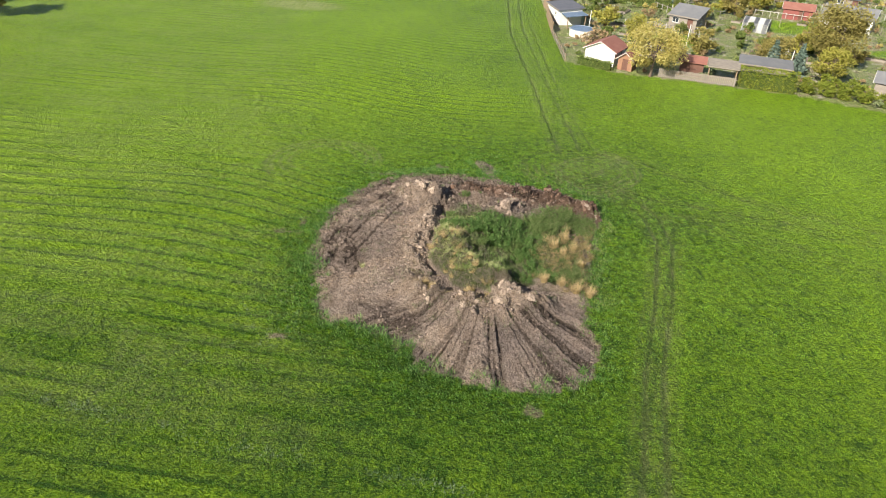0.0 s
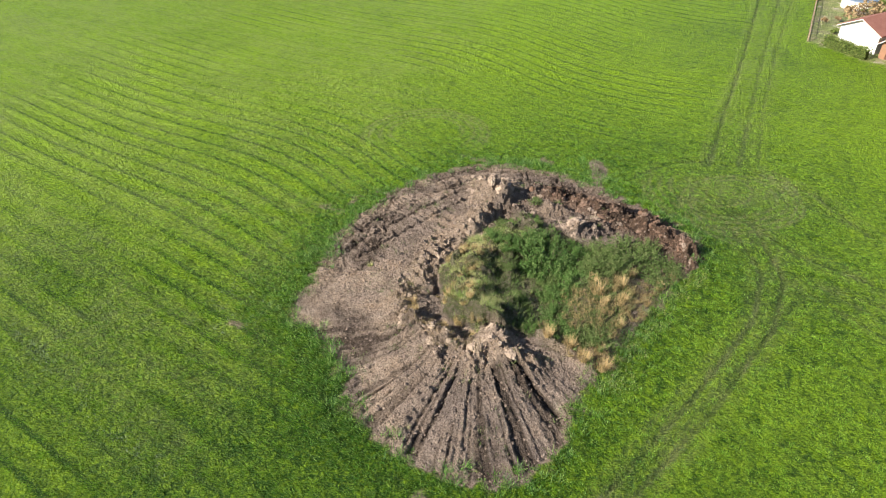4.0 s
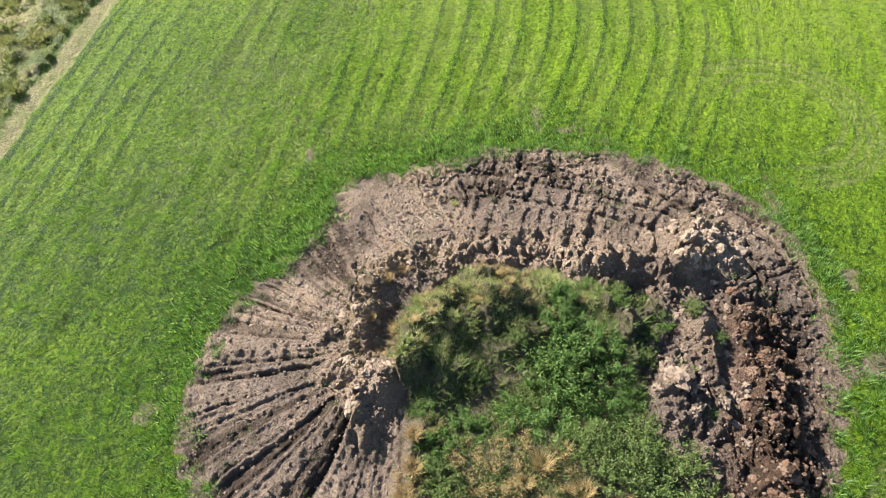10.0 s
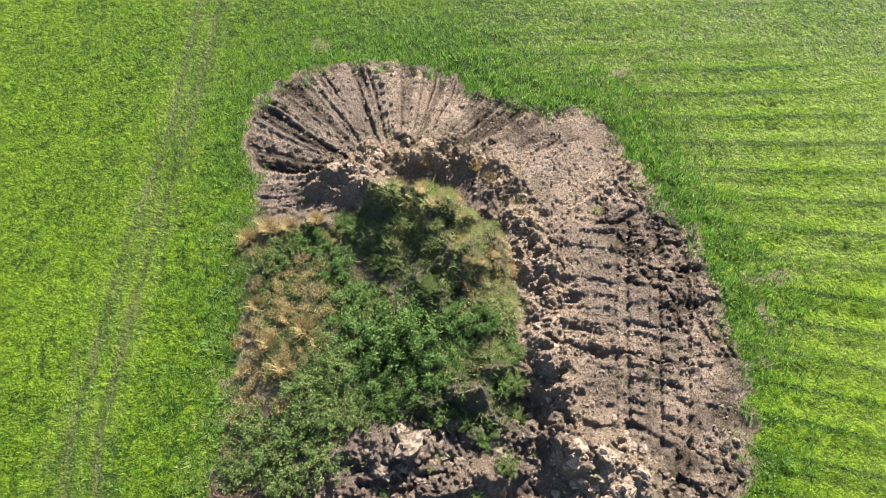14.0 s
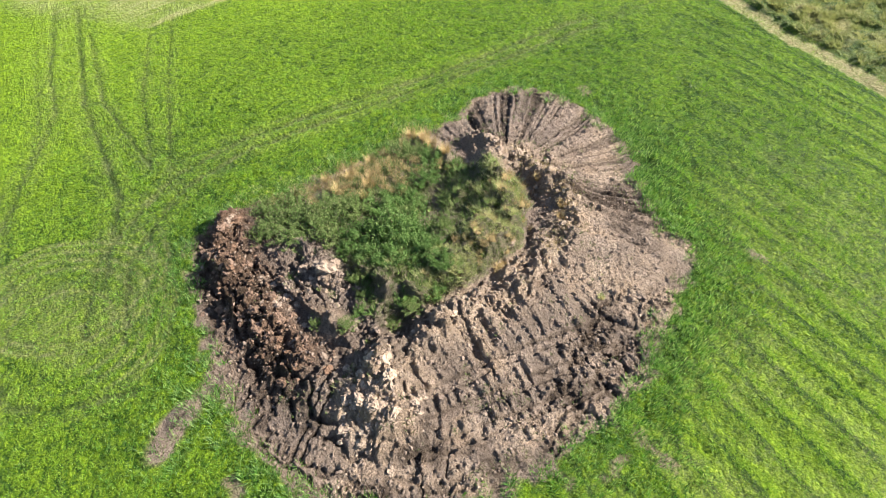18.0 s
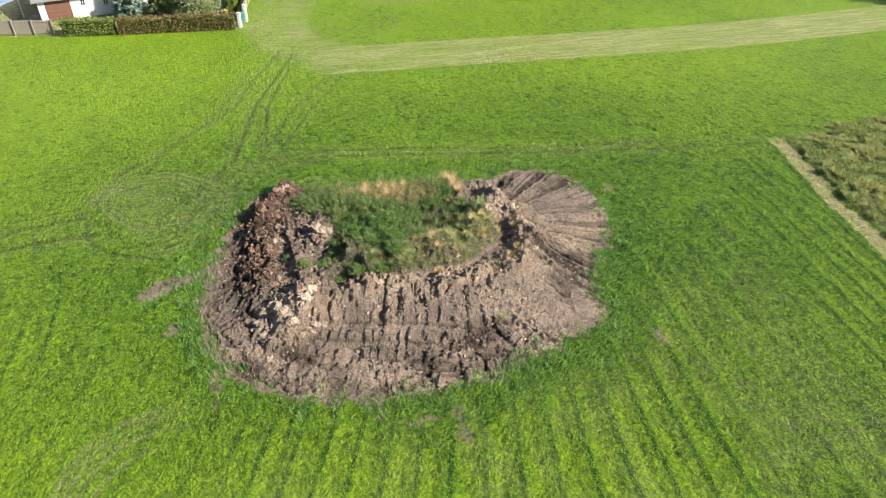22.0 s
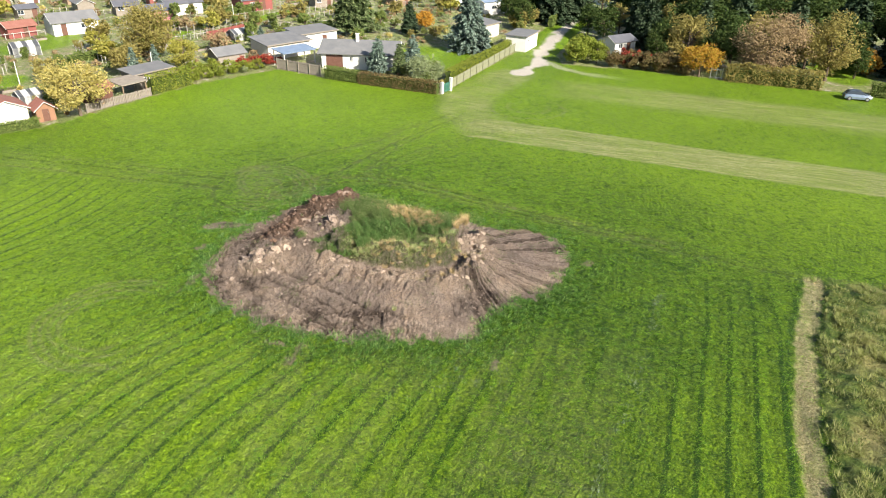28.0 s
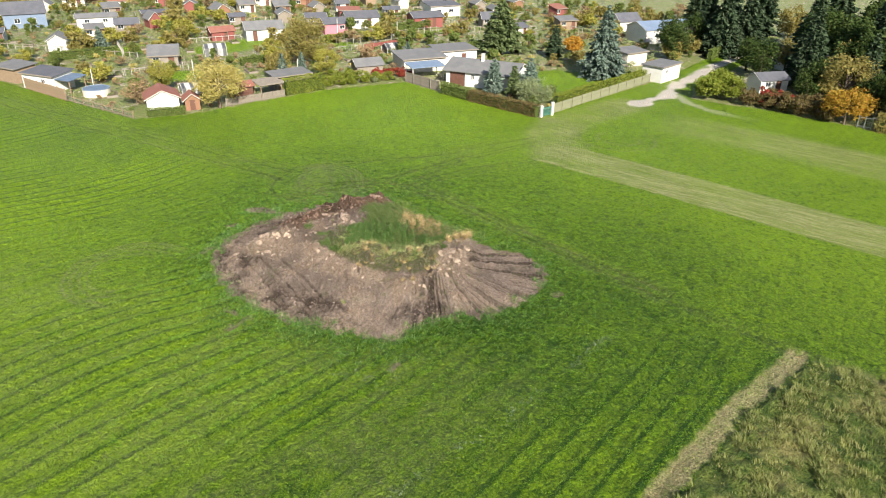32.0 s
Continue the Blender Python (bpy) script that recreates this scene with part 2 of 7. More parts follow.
    col = mixc(nt, calc(nt, "MULTIPLY", attr(nt, "dry"), calc(nt, "ADD", 0.55, calc(nt, "MULTIPLY", fine, 0.45))), col, straw)
    rank = mixc(nt, noisy(nt, 1.1, 6, 0.75, vec, 0.4, 0.6), (0.045, 0.085, 0.016), (0.17, 0.21, 0.05))
    rank = mixc(nt, noisy(nt, 0.22, 4, 0.6, vec, 0.5, 0.66), rank, (0.34, 0.30, 0.12))
    rank = mixc(nt, calc(nt, "MULTIPLY", noisy(nt, 5, 5, 0.7, vec, 0.5, 0.62), 0.6), rank, (0.05, 0.08, 0.015))
    col = mixc(nt, attr(nt, "wild"), col, rank)
    col = mixc(nt, calc(nt, "MULTIPLY", attr(nt, "hay"), calc(nt, "ADD", 0.6, calc(nt, "MULTIPLY", clump, 0.4))), col, mixc(nt, fine, (0.21, 0.18, 0.085), (0.46, 0.40, 0.22)))
    col = mixc(nt, attr(nt, "bare"), col, mixc(nt, clump, SOIL, (0.27, 0.2, 0.15)))
    col = mixc(nt, attr(nt, "gravel"), col, mixc(nt, noisy(nt, 3, 5, 0.7, vec), (0.50, 0.45, 0.39), (0.68, 0.62, 0.54)))
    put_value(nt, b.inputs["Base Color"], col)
    relief = calc(nt, "ADD", calc(nt, "MULTIPLY", high1, 0.55), calc(nt, "MULTIPLY", high2, 0.35))
    bumpy(nt, b, calc(nt, "ADD", relief, calc(nt, "ADD", calc(nt, "MULTIPLY", clump, 0.6), calc(nt, "MULTIPLY", fine, 0.2))), 0.26, 1.0)
    return m


def soil_material():
    m, nt, b = shader("soil", 0.95, 0, 0.15)
    vec = where(nt)
    big, mid, fine = noisy(nt, 0.9, 6, 0.7, vec, 0.36, 0.64), noisy(nt, 4.5, 7, 0.8, vec, 0.4, 0.6), noisy(nt, 21, 5, 0.75, vec, 0.46, 0.64)
    col = mixc(nt, mid, SOIL, (0.36, 0.284, 0.236))
    col = mixc(nt, calc(nt, "MULTIPLY", big, 0.5), col, (0.17, 0.126, 0.098))
    col = mixc(nt, calc(nt, "MULTIPLY", fine, 0.5), col, (0.52, 0.435, 0.38))
    col = mixc(nt, calc(nt, "MULTIPLY", attr(nt, "crust"), calc(nt, "ADD", 0.6, calc(nt, "MULTIPLY", mid, 0.4))), col, mixc(nt, big, DRYSOIL, (0.43, 0.31, 0.215)))
    col = mixc(nt, calc(nt, "MULTIPLY", attr(nt, "dark"), 0.9), col, mixc(nt, mid, DARKSOIL, (0.25, 0.15, 0.095)))
    # Damp earth and painted crease shade share one dark mix.
    damp_shade_mix = calc(nt, "MULTIPLY", attr(nt, "damp_shade"), calc(nt, "ADD", 0.65, calc(nt, "MULTIPLY", mid, 0.35)))
    col = mixc(nt, damp_shade_mix, col, mixc(nt, fine, (0.042, 0.030, 0.022), (0.115, 0.083, 0.06)))
    # Fine dark specks painted for crevices between crumbs.
    col = mixc(nt, calc(nt, "MULTIPLY", noisy(nt, 11, 6, 0.75, vec, 0.52, 0.6), 0.6), col, (0.06, 0.042, 0.029))
    moss = calc(nt, "MULTIPLY", attr(nt, "green"), calc(nt, "ADD", 0.3, calc(nt, "MULTIPLY", mid, 0.7)))
    col = mixc(nt, moss, col, mixc(nt, fine, (0.06, 0.085, 0.02), (0.14, 0.15, 0.05)))
    put_value(nt, b.inputs["Base Color"], col)
    bumpy(nt, b, calc(nt, "ADD", mid, calc(nt, "MULTIPLY", fine, 0.4)), 0.22, 1.0)
    return m


def clod_material(name, c1, c2):
    m, nt, b = shader(name, 0.95, 0, 0.12)
    vec = where(nt)
    col = mixc(nt, noisy(nt, 6, 5, 0.7, vec), c1, c2)
    col = mixc(nt, calc(nt, "MULTIPLY", each(nt), 0.45), col, SOIL)
    col = mixc(nt, calc(nt, "MULTIPLY", island(nt), 0.35), col, tuple(c * 0.6 for c in c1))
    put_value(nt, b.inputs["Base Color"], col)
    bumpy(nt, b, noisy(nt, 22, 4, 0.7, vec), 0.03, 0.9)
    return m


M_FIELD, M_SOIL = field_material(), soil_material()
M_CLOD_DRY = clod_material("dry_clod", (0.40, 0.31, 0.235), (0.29, 0.225, 0.17))
M_CLOD_DARK = clod_material("moist_clod", DARKSOIL, (0.19, 0.115, 0.075))
M_CLOD_GREY = clod_material("grey_clod", (0.21, 0.158, 0.122), (0.35, 0.27, 0.205))
M_LUMP = clod_material("earth_lump", (0.17, 0.128, 0.1), (0.27, 0.21, 0.165))
M_BLADE = turf("grass_blade", (0.05, 0.15, 0.006), (0.15, 0.32, 0.012), (0.32, 0.47, 0.07))
M_ROUGH = turf("rough_grass_blade", (0.019, 0.08, 0.008), (0.085, 0.225, 0.024), (0.30, 0.45, 0.13), 0.58, 0.5)
M_FAR = turf("short_grass_blade", (0.06, 0.165, 0.008), (0.13, 0.28, 0.012), (0.21, 0.36, 0.03), 0.4, 0.1)
M_WILD = leafy("wild_grass_blade", (0.075, 0.13, 0.024), (0.25, 0.27, 0.08), (0.40, 0.38, 0.18), 0.5, 0.7, 0.35, 0.4, 0.62)
M_STRAW = leafy("dry_straw", (0.30, 0.22, 0.10), (0.42, 0.31, 0.15), (0.55, 0.43, 0.24), 0.2)
M_HUMP = leafy("mound_grass_blade", (0.10, 0.21, 0.025), (0.34, 0.36, 0.13), (0.52, 0.48, 0.30), 0.45, 0.7, 1.5, 0.4, 0.6)
M_LEAF = leafy("shrub_leaf", (0.038, 0.092, 0.016), (0.072, 0.142, 0.030), (0.21, 0.29, 0.10), 0.36, 0.5)
M_NETTLE = leafy("weed_leaf", (0.054, 0.102, 0.020), (0.100, 0.156, 0.040), (0.25, 0.27, 0.12), 0.34)
M_BROWNWEED = leafy("withered_weed", (0.16, 0.12, 0.05), (0.25, 0.19, 0.085), (0.38, 0.29, 0.15), 0.2)
M_PALEWEED = leafy("pale_weed_leaf", (0.08, 0.13, 0.05), (0.13, 0.18, 0.09), (0.26, 0.3, 0.21), 0.2)
M_STEM = surface("stem", (0.10, 0.075, 0.045), (0.16, 0.12, 0.075), 8, 0.9)

# ---- plan of the field ----
EDGE_A = [-180, -168, -154, -143, -133, -120, -108, -97, -88, -76, -58, -50, -42, -31, -20, 0, 20, 38, 46, 58, 70, 88, 100, 118, 134, 150, 160, 170]
EDGE_R = [10.5, 10.1, 9.9, 10.8, 10.8, 10.1, 10.1, 11.3, 12.0, 12.8, 13.6, 12.6, 10.6, 8.9, 8.6, 8.4, 9.4, 11.9, 12.9, 12.7, 12.6, 12.5, 13.1, 13.3, 12.6, 11.7, 11.2, 11.0]


def mud_side(x, y):
    """Negative inside the bare earth, about in metres."""
    a = np.degrees(np.arctan2(y - 1, x))
    r = np.interp(a, EDGE_A + [180], EDGE_R + [10.5])
    s = np.hypot(x, y - 1) - r + 0.75 * fbm(x * 0.55, y * 0.55, 3, 4) + 0.65 * fbm(x * 2.3, y * 2.3, 7, 2) + 0.32 * vnoise(x * 5.5, y * 5.5, 10)
    spur = near(x, y, [(1.6, 13), (1.2, 14.9), (0.4, 16.5)]) - 0.42 + 0.5 * fbm(x, y, 9, 2)
    return np.minimum(s, spur)


GARDEN = [(6, 140), (7.5, 84), (9.3, 51), (11, 50.2), (15, 47.5), (29, 44.9), (36, 43.2), (47.7, 37.2), (46, 29), (43.8, 10.8), (48.9, 10.6), (75, 6.6), (120, 5.6), (120, -1.5),
          (74, 0.2), (67.5, -1.5), (68.2, -13), (67.2, -25), (66.4, -38), (65.6, -44), (63.8, -58), (61, -120), (420, -120), (420, 420), (6, 420)]
LAWNS = [(64, 19, 9, 7), (47.5, 81, 8, 5), (27, 67, 4, 3), (60, 66, 6, 3), (33, 92, 6, 4), (88, 60, 7, 3), (79, -43, 9, 4)]
TRACKS = [
    ([(8.6, -19), (9.1, -17.4), (10.6, -8.7), (12.2, -2), (13.5, 5.0), (13.0, 9.3), (10.2, 13.4), (6, 15.5)], 0.3, 0.75),
    ([(9.7, -19), (10.2, -17.3), (11.5, -8.6), (13.2, -2), (14.5, 5.0), (14.2, 9.3), (11.4, 14.4), (7.4, 16.8)], 0.3, 0.75),
    ([(7.3, 20.4), (6.2, 30), (5.2, 40.2), (2.3, 64), (1.4, 89)], 0.32, 0.75),
    ([(9.2, 21.2), (8.0, 31), (6.6, 43), (4.0, 68), (3.2, 89)], 0.32, 0.6),
    ([(10.4, 21.6), (8.9, 31.2), (7.4, 45.2), (4.8, 76)], 0.25, 0.45),
    ([(36, 7.4), (28.4, 10.6), (24, 11.8), (16.9, 17.2), (14.4, 19.7), (9.6, 21.2)], 0.35, 0.6),
    ([(35, 6.2), (24, 10.1), (14.7, 11.9), (9.5, 15)], 0.35, 0.6),
    ([(31.1, 6.8), (23.3, 9.2), (15.5, 9.6)], 0.25, 0.6),
    ([(28.3, 3.8), (22, 7.2), (16.1, 9.5)], 0.22, 0.5),
    ([(29.3, 1.7), (22, 5.5), (14.9, 8.9)], 0.22, 0.5),
    ([(15.4, 8.3), (12.3, -4), (9.2, -16.3), (7.3, -29)], 0.35, 0.35),
    ([(9.6, 21.2), (6.2, 20.5), (4.7, 18.9), (3.4, 16.2)], 0.3, 0.5),
    ([(9, 21), (16.3, 17.2), (23.2, 13.1), (31.5, 10.4)], 0.3, 0.35),
    ([(8.6, 27), (9.3, 21.2)], 0.4, 0.3),
]
ARCS = [((-13, 14.6), 4.8), ((-13, 14.6), 4.3), ((-13, 14.8), 3.6), ((-13.2, 15), 2.8), ((8.8, 17.2), 5.0), ((8.8, 17.2), 4.5), ((8.9, 17.3), 3.9), ((9.0, 17.2), 3.2), ((8.6, 17.4), 2.3), ((11.5, 15.8), 4.6), ((11.3, 15.9), 3.9), ((42, -1), 4.5), ((42.4, -1), 2.6)]
PATCHES = [(-2.9, 15.1, 0.5, 0.35), (-12.4, 2.2, 0.75, 0.35), (-11.9, 3.6, 0.25, 0.9), (-9.7, -9.15, 0.4, 0.25), (4.6, -12.9, 0.5, 0.3), (-7.7, 12.9, 0.8, 0.3), (-10.7, 5.6, 0.5, 0.25)]


def rows_phase(x, y):
    shear = smooth(-9, 10, y) * 0.32 * np.exp(-((x + 13) / 13) ** 2)
    return (y + shear * (x + 12) + 0.08 * np.minimum(x, 0) + 0.4 * fbm(x * 0.05, y * 0.05, 21, 2)) / 1.42


def meadow(x, y):
    """1 in the tall unmown meadow in the south, and the strawy strip beside it."""
    yb = np.interp(x, [-200, -35, -27, -22, -10, -5, 0, 6.5], [-18, -23.2, -25.3, -26.1, -26.8, -27.4, -28.1, -29.6])
    wave = 0.2 * fbm(x * 0.3, y * 0.3, 31, 2) + 0.3 * fbm(x * 1.6, y * 1.6, 32, 3)
    d, east = yb - y + wave, 7.8 + (-29 - y) * 0.12 - x + 3 * wave
    return np.where(east > 0, d, -9), smooth(-0.25, 0.1, d) * smooth(-0.8, 1.2, east), smooth(0.75, 0.45, np.abs(d + 0.95)) * smooth(-0.6, 0.4, east)


def ground_data(x, y):
    side = mud_side(x, y)
    ph = rows_phase(x, y)
    rows = 0.5 + 0.5 * np.cos(2 * np.pi * ph)
    in_garden = inside(x, y, GARDEN).astype(float)
    for cx, cy, rx, ry in LAWNS:
        in_garden = np.minimum(in_garden, smooth(0.85, 1.1, np.hypot((x - cx) / rx, (y - cy) / ry) + 0.3 * fbm(x * 0.2, y * 0.2, 35, 2)))
    meadow_edge, tall, strip = meadow(x, y)
    stripy = smooth(14, -2, x) * (1 - 0.75 * smooth(9, 14, np.hypot(x, y - 1)) * smooth(2, 12, x)) * (1 - tall) * smooth(-0.5, 3.5, side + 2.2 * fbm(x * 0.15, y * 0.15, 5, 2))
    stripy *= smooth(-62, -30, -np.abs(x + 8)) * (0.3 + 0.7 * smooth(-0.15, 0.2, fbm(x * 0.09, y * 0.13, 92, 3) - 0.35 * smooth(-14, 2, y) + 0.3))
    fringe = smooth(4.8, 0.6, side + 1.5 * fbm(x * 0.4, y * 0.4, 8, 3)) * (0.35 + 0.65 * smooth(6, -3, x) * smooth(9, -1, y))
    tone = 0.45 - 0.25 * fringe + 0.16 * fbm(x * 0.06, y * 0.06, 11, 3)
    tone += 0.10 * smooth(-4, 20, y) * smooth(8, -6, x) - 0.17 * smooth(-6, -11, y + 1.5 * fbm(x * 0.2, y * 0.2, 14, 2)) * smooth(-42, -20, x) * smooth(11, 6, x)
    tone -= 0.05 * smooth(-9, -15, y) * smooth(-34, -14, x) * smooth(10, 4, x)
    tone += 0.12 * smooth(2, 14, x) * smooth(8, 20, y)
    tone += 0.16 * smooth(13, 28, x) - 0.10 * smooth(6, 10, x) * smooth(24, 14, x)
    tone += 0.14 * smooth(-6, -16, x) * smooth(-12, -2, y)
    tone += 0.24 * smooth(20, 35, np.hypot(x, y + 1)) - 0.1 * tall
    wear, rut = np.zeros_like(x), np.zeros_like(x)
    for line, w, k in TRACKS:
        d = near(x, y, line)
        f = np.exp(-(d / w) ** 2) * k * (0.75 + 0.9 * fbm(x * 0.8, y * 0.8, 15, 2))
        wear, rut = np.maximum(wear, f), np.maximum(rut, np.exp(-(d / (0.5 * w)) ** 2) * k * 0.24)
        wear = np.maximum(wear, 0.55 * np.exp(-((d - 1.9 * w) / (0.7 * w)) ** 2) * k * (0.7 + 0.9 * fbm(x * 1.1, y * 1.1, 16, 2)))
    for (cx, cy), r in ARCS:
        f = np.exp(-((np.hypot(x - cx, y - cy) - r - 0.5 * fbm(x * 0.3, y * 0.3, 84, 2)) / 0.17) ** 2) * 1.05 * smooth(-0.3, 0.5, np.sin(np.arctan2(y - cy, x - cx) * 1.0 + cx) + 0.6)
        wear, rut = np.maximum(wear, f), np.maximum(rut, f * 0.06)
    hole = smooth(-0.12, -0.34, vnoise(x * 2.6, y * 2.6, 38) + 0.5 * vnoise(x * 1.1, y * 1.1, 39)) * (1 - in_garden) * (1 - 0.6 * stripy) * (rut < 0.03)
    # Hollows, ruts and the strip's edges toned darker, shade put into the colour.
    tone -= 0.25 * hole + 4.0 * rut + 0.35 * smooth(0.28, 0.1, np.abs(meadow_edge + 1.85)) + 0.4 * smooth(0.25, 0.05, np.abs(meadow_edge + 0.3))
    band = 32.3 + 1.6 * np.sin(y * 0.045) - smooth(-10, -45, y) * 1.0
    dry = smooth(3.3, 2.6, np.abs(x - band)) * smooth(6.5, 3, y) * (0.9 + 0.8 * fbm(x * 0.9, y * 0.12, 17, 3))
    dry = np.maximum(dry, 0.95 * smooth(0.5, 0.2, np.abs(np.abs(x - band) - 3.1)) * smooth(5, 2, y))
    dry = np.maximum(dry, smooth(4.5, 2.0, near(x, y, [(34.5, 3), (38, 6), (44, 7.4), (58, 4.5)])) * 0.55 * (1 + fbm(x * 0.5, y * 0.5, 18, 2)))
    dry = np.maximum(dry, 0.55 * smooth(6, 3, np.abs(x - 52 - 0.06 * (y + 20))) * smooth(0, -8, y) * (1 + fbm(x * 0.9, y * 0.1, 19, 2)))
    dry = np.maximum(dry, 0.2 * smooth(-5, -15, x + 0.3 * y) * smooth(-21, -14, y) * smooth(-0.35, 0.3, fbm(x * 0.25, y * 1.3, 37, 4)))
    dry = np.maximum(np.maximum(dry, strip * 0.95), tall * smooth(-0.3, 0.35, fbm(x * 0.5, y * 0.5, 36, 3)) * 0.4)
    spoil = 0.3 * smooth(4.2, 1.5, np.hypot((x - 9.5), (y - 17.0) * 1.3) + 3 * fbm(x * 0.5, y * 0.5, 26, 2))
    dry = np.maximum(dry, np.maximum(wear * 0.45, spoil))
    dry = np.maximum(dry, 0.75 * smooth(1.2, 0.6, np.hypot((x + 55) / 11, (y + 5) / 7) + 0.5 * fbm(x * 0.15, y * 0.15, 27, 3)))
    dry = np.maximum(dry, 0.8 * smooth(1.2, 0.5, np.hypot((x + 32) / 8, (y - 74) / 4)))
    bare = smooth(0.35, -0.15, side)
    for cx, cy, a, b in PATCHES:
        bare = np.maximum(bare, smooth(1.2, 0.7, np.hypot((x - cx) / a, (y - cy) / b) + 1.5 * fbm(x * 2.4, y * 2.4, 29, 3)) * 0.75)
    bare = np.maximum(bare, 0.6 * smooth(1.1, 0.4, np.hypot((x + 56) / 7, (y + 6) / 4) + 0.6 * fbm(x * 0.3, y * 0.3, 28, 3)))
    bare = np.maximum(bare, wear * 0.05)
    gravel = smooth(1.6, 0.9, near(x, y, [(58.8, 3.7), (66, 2.2), (73, 3.0), (122, 2.0)]) + 1.3 * fbm(x * 0.35, y * 0.35, 33, 3))
    gravel = np.maximum(gravel, smooth(0.9, 0.3, near(x, y, [(68, 0.8), (64.5, -2), (62.6, -5.6), (61.6, -12)]) + 0.8 * fbm(x * 0.4, y * 0.4, 34, 2)) * smooth(-14, -3, y) * 0.45)
    z = 0.07 * stripy * (rows - 0.5) - 0.05 * stripy * smooth(0.22, 0.02, rows) * (0.6 + 1.2 * fbm(x * 0.5, y * 0.5, 90, 2)) - rut - 0.05 * hole * (np.hypot(x, y) < 40) + 0.10 * fbm(x * 0.9, y * 0.9, 2, 3) * smooth(80, 20, np.hypot(x, y))
    z += 0.14 * fringe * (0.4 + fbm(x * 2.1, y * 2.1, 4, 2)) + tall * (0.10 + 0.3 * fbm(x * 1.3, y * 1.3, 6, 4) + 0.25 * np.abs(vnoise(x * 1.9, y * 1.9, 93))) - 0.08 * strip
    z = z * (1 - in_garden) - 0.5 * smooth(-0.1, -0.9, side)
    return dict(z=z, tone=tone, dry=np.clip(dry, 0, 1), bare=bare, gravel=gravel, garden=in_garden, side=side, fringe=fringe, tall=tall, strip=strip, rows=rows, gap=stripy * smooth(0.3, 0.03, rows), rut=rut, hole=hole, stripy=stripy, phase=ph)


def spaced(*spans):
    out = [np.array([spans[0][0]])]
    for a, b, step in spans:
        n = max(1, round((b - a) / step))
        out.append(np.linspace(a, b, n + 1)[1:])
    return np.concatenate(out)


# ---- ground ----
gx = spaced((-3000, -400, 520), (-400, -90, 15), (-90, -40, 0.8), (-40, -31, 0.3), (-31, 20, 0.14), (20, 40, 0.25), (40, 84, 0.7), (84, 130, 1.5), (130, 420, 12), (420, 3000, 520))
gy = spaced((-3000, -400, 520), (-400, -80, 15), (-80, -40, 0.9), (-40, -31, 0.3), (-31, 22, 0.14), (22, 40, 0.25), (40, 84, 0.8), (84, 140, 2.5), (140, 420, 12), (420, 3000, 520))
X, Y = (a.ravel() for a in np.meshgrid(gx, gy, indexing="ij"))
g = ground_data(X, Y)
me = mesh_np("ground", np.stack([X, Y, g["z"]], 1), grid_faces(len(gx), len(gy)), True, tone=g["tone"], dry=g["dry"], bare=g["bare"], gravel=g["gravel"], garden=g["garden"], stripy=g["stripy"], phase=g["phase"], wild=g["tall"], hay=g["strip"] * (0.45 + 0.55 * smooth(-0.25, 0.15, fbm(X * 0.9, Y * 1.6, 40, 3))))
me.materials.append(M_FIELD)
ground = tagged(new("ground", me), "mown green meadow with worn wheel tracks and pale strips", "field", kind="structure")

# ---- the heap of earth ----
RIM = [(4.3, -4.6), (3.0, -5.1), (1.0, -5.35), (-0.4, -5.2), (-1.6, -4.8), (-2.6, -3.7), (-3.0, -2.4), (-3.2, -1.0), (-3.45, 0.6), (-3.4, 2.0), (-3.1, 3.6), (-3.0, 5.0), (-2.8, 6.4), (-2.9, 8.2)]
NORTH_RIDGE = [(-1.2, 10.3), (1.2, 10.6), (3.6, 10.3), (6.0, 10.0), (8.2, 9.2), (9.3, 8.4)]
CREST = [(1.3, -3.2), (0.3, -2.7), (-0.7, -1.6), (-1.3, -0.1), (-1.4, 1.8), (-0.7, 3.7), (0.1, 5.1)]
PILE = (-4.2, 9.2)
RUT_A = [(-7.4, -1.0), (-7.1, 0), (-6.1, 3.1), (-5.1, 6.9), (-4.9, 7.4)]
RUT_B = [(-8.7, -1.0), (-8.4, 0.1), (-7.4, 3.3), (-6.2, 7.2), (-6.0, 7.9)]
RUT_C = [(-9.5, 0.3), (-8.6, 3.4), (-7.6, 6.4), (-6.6, 9.4)]


def lump(x, y, cx, cy, rx, ry, h, lo=0.45):
    return h * smooth(1.15, lo, np.hypot((x - cx) / rx, (y - cy) / ry))


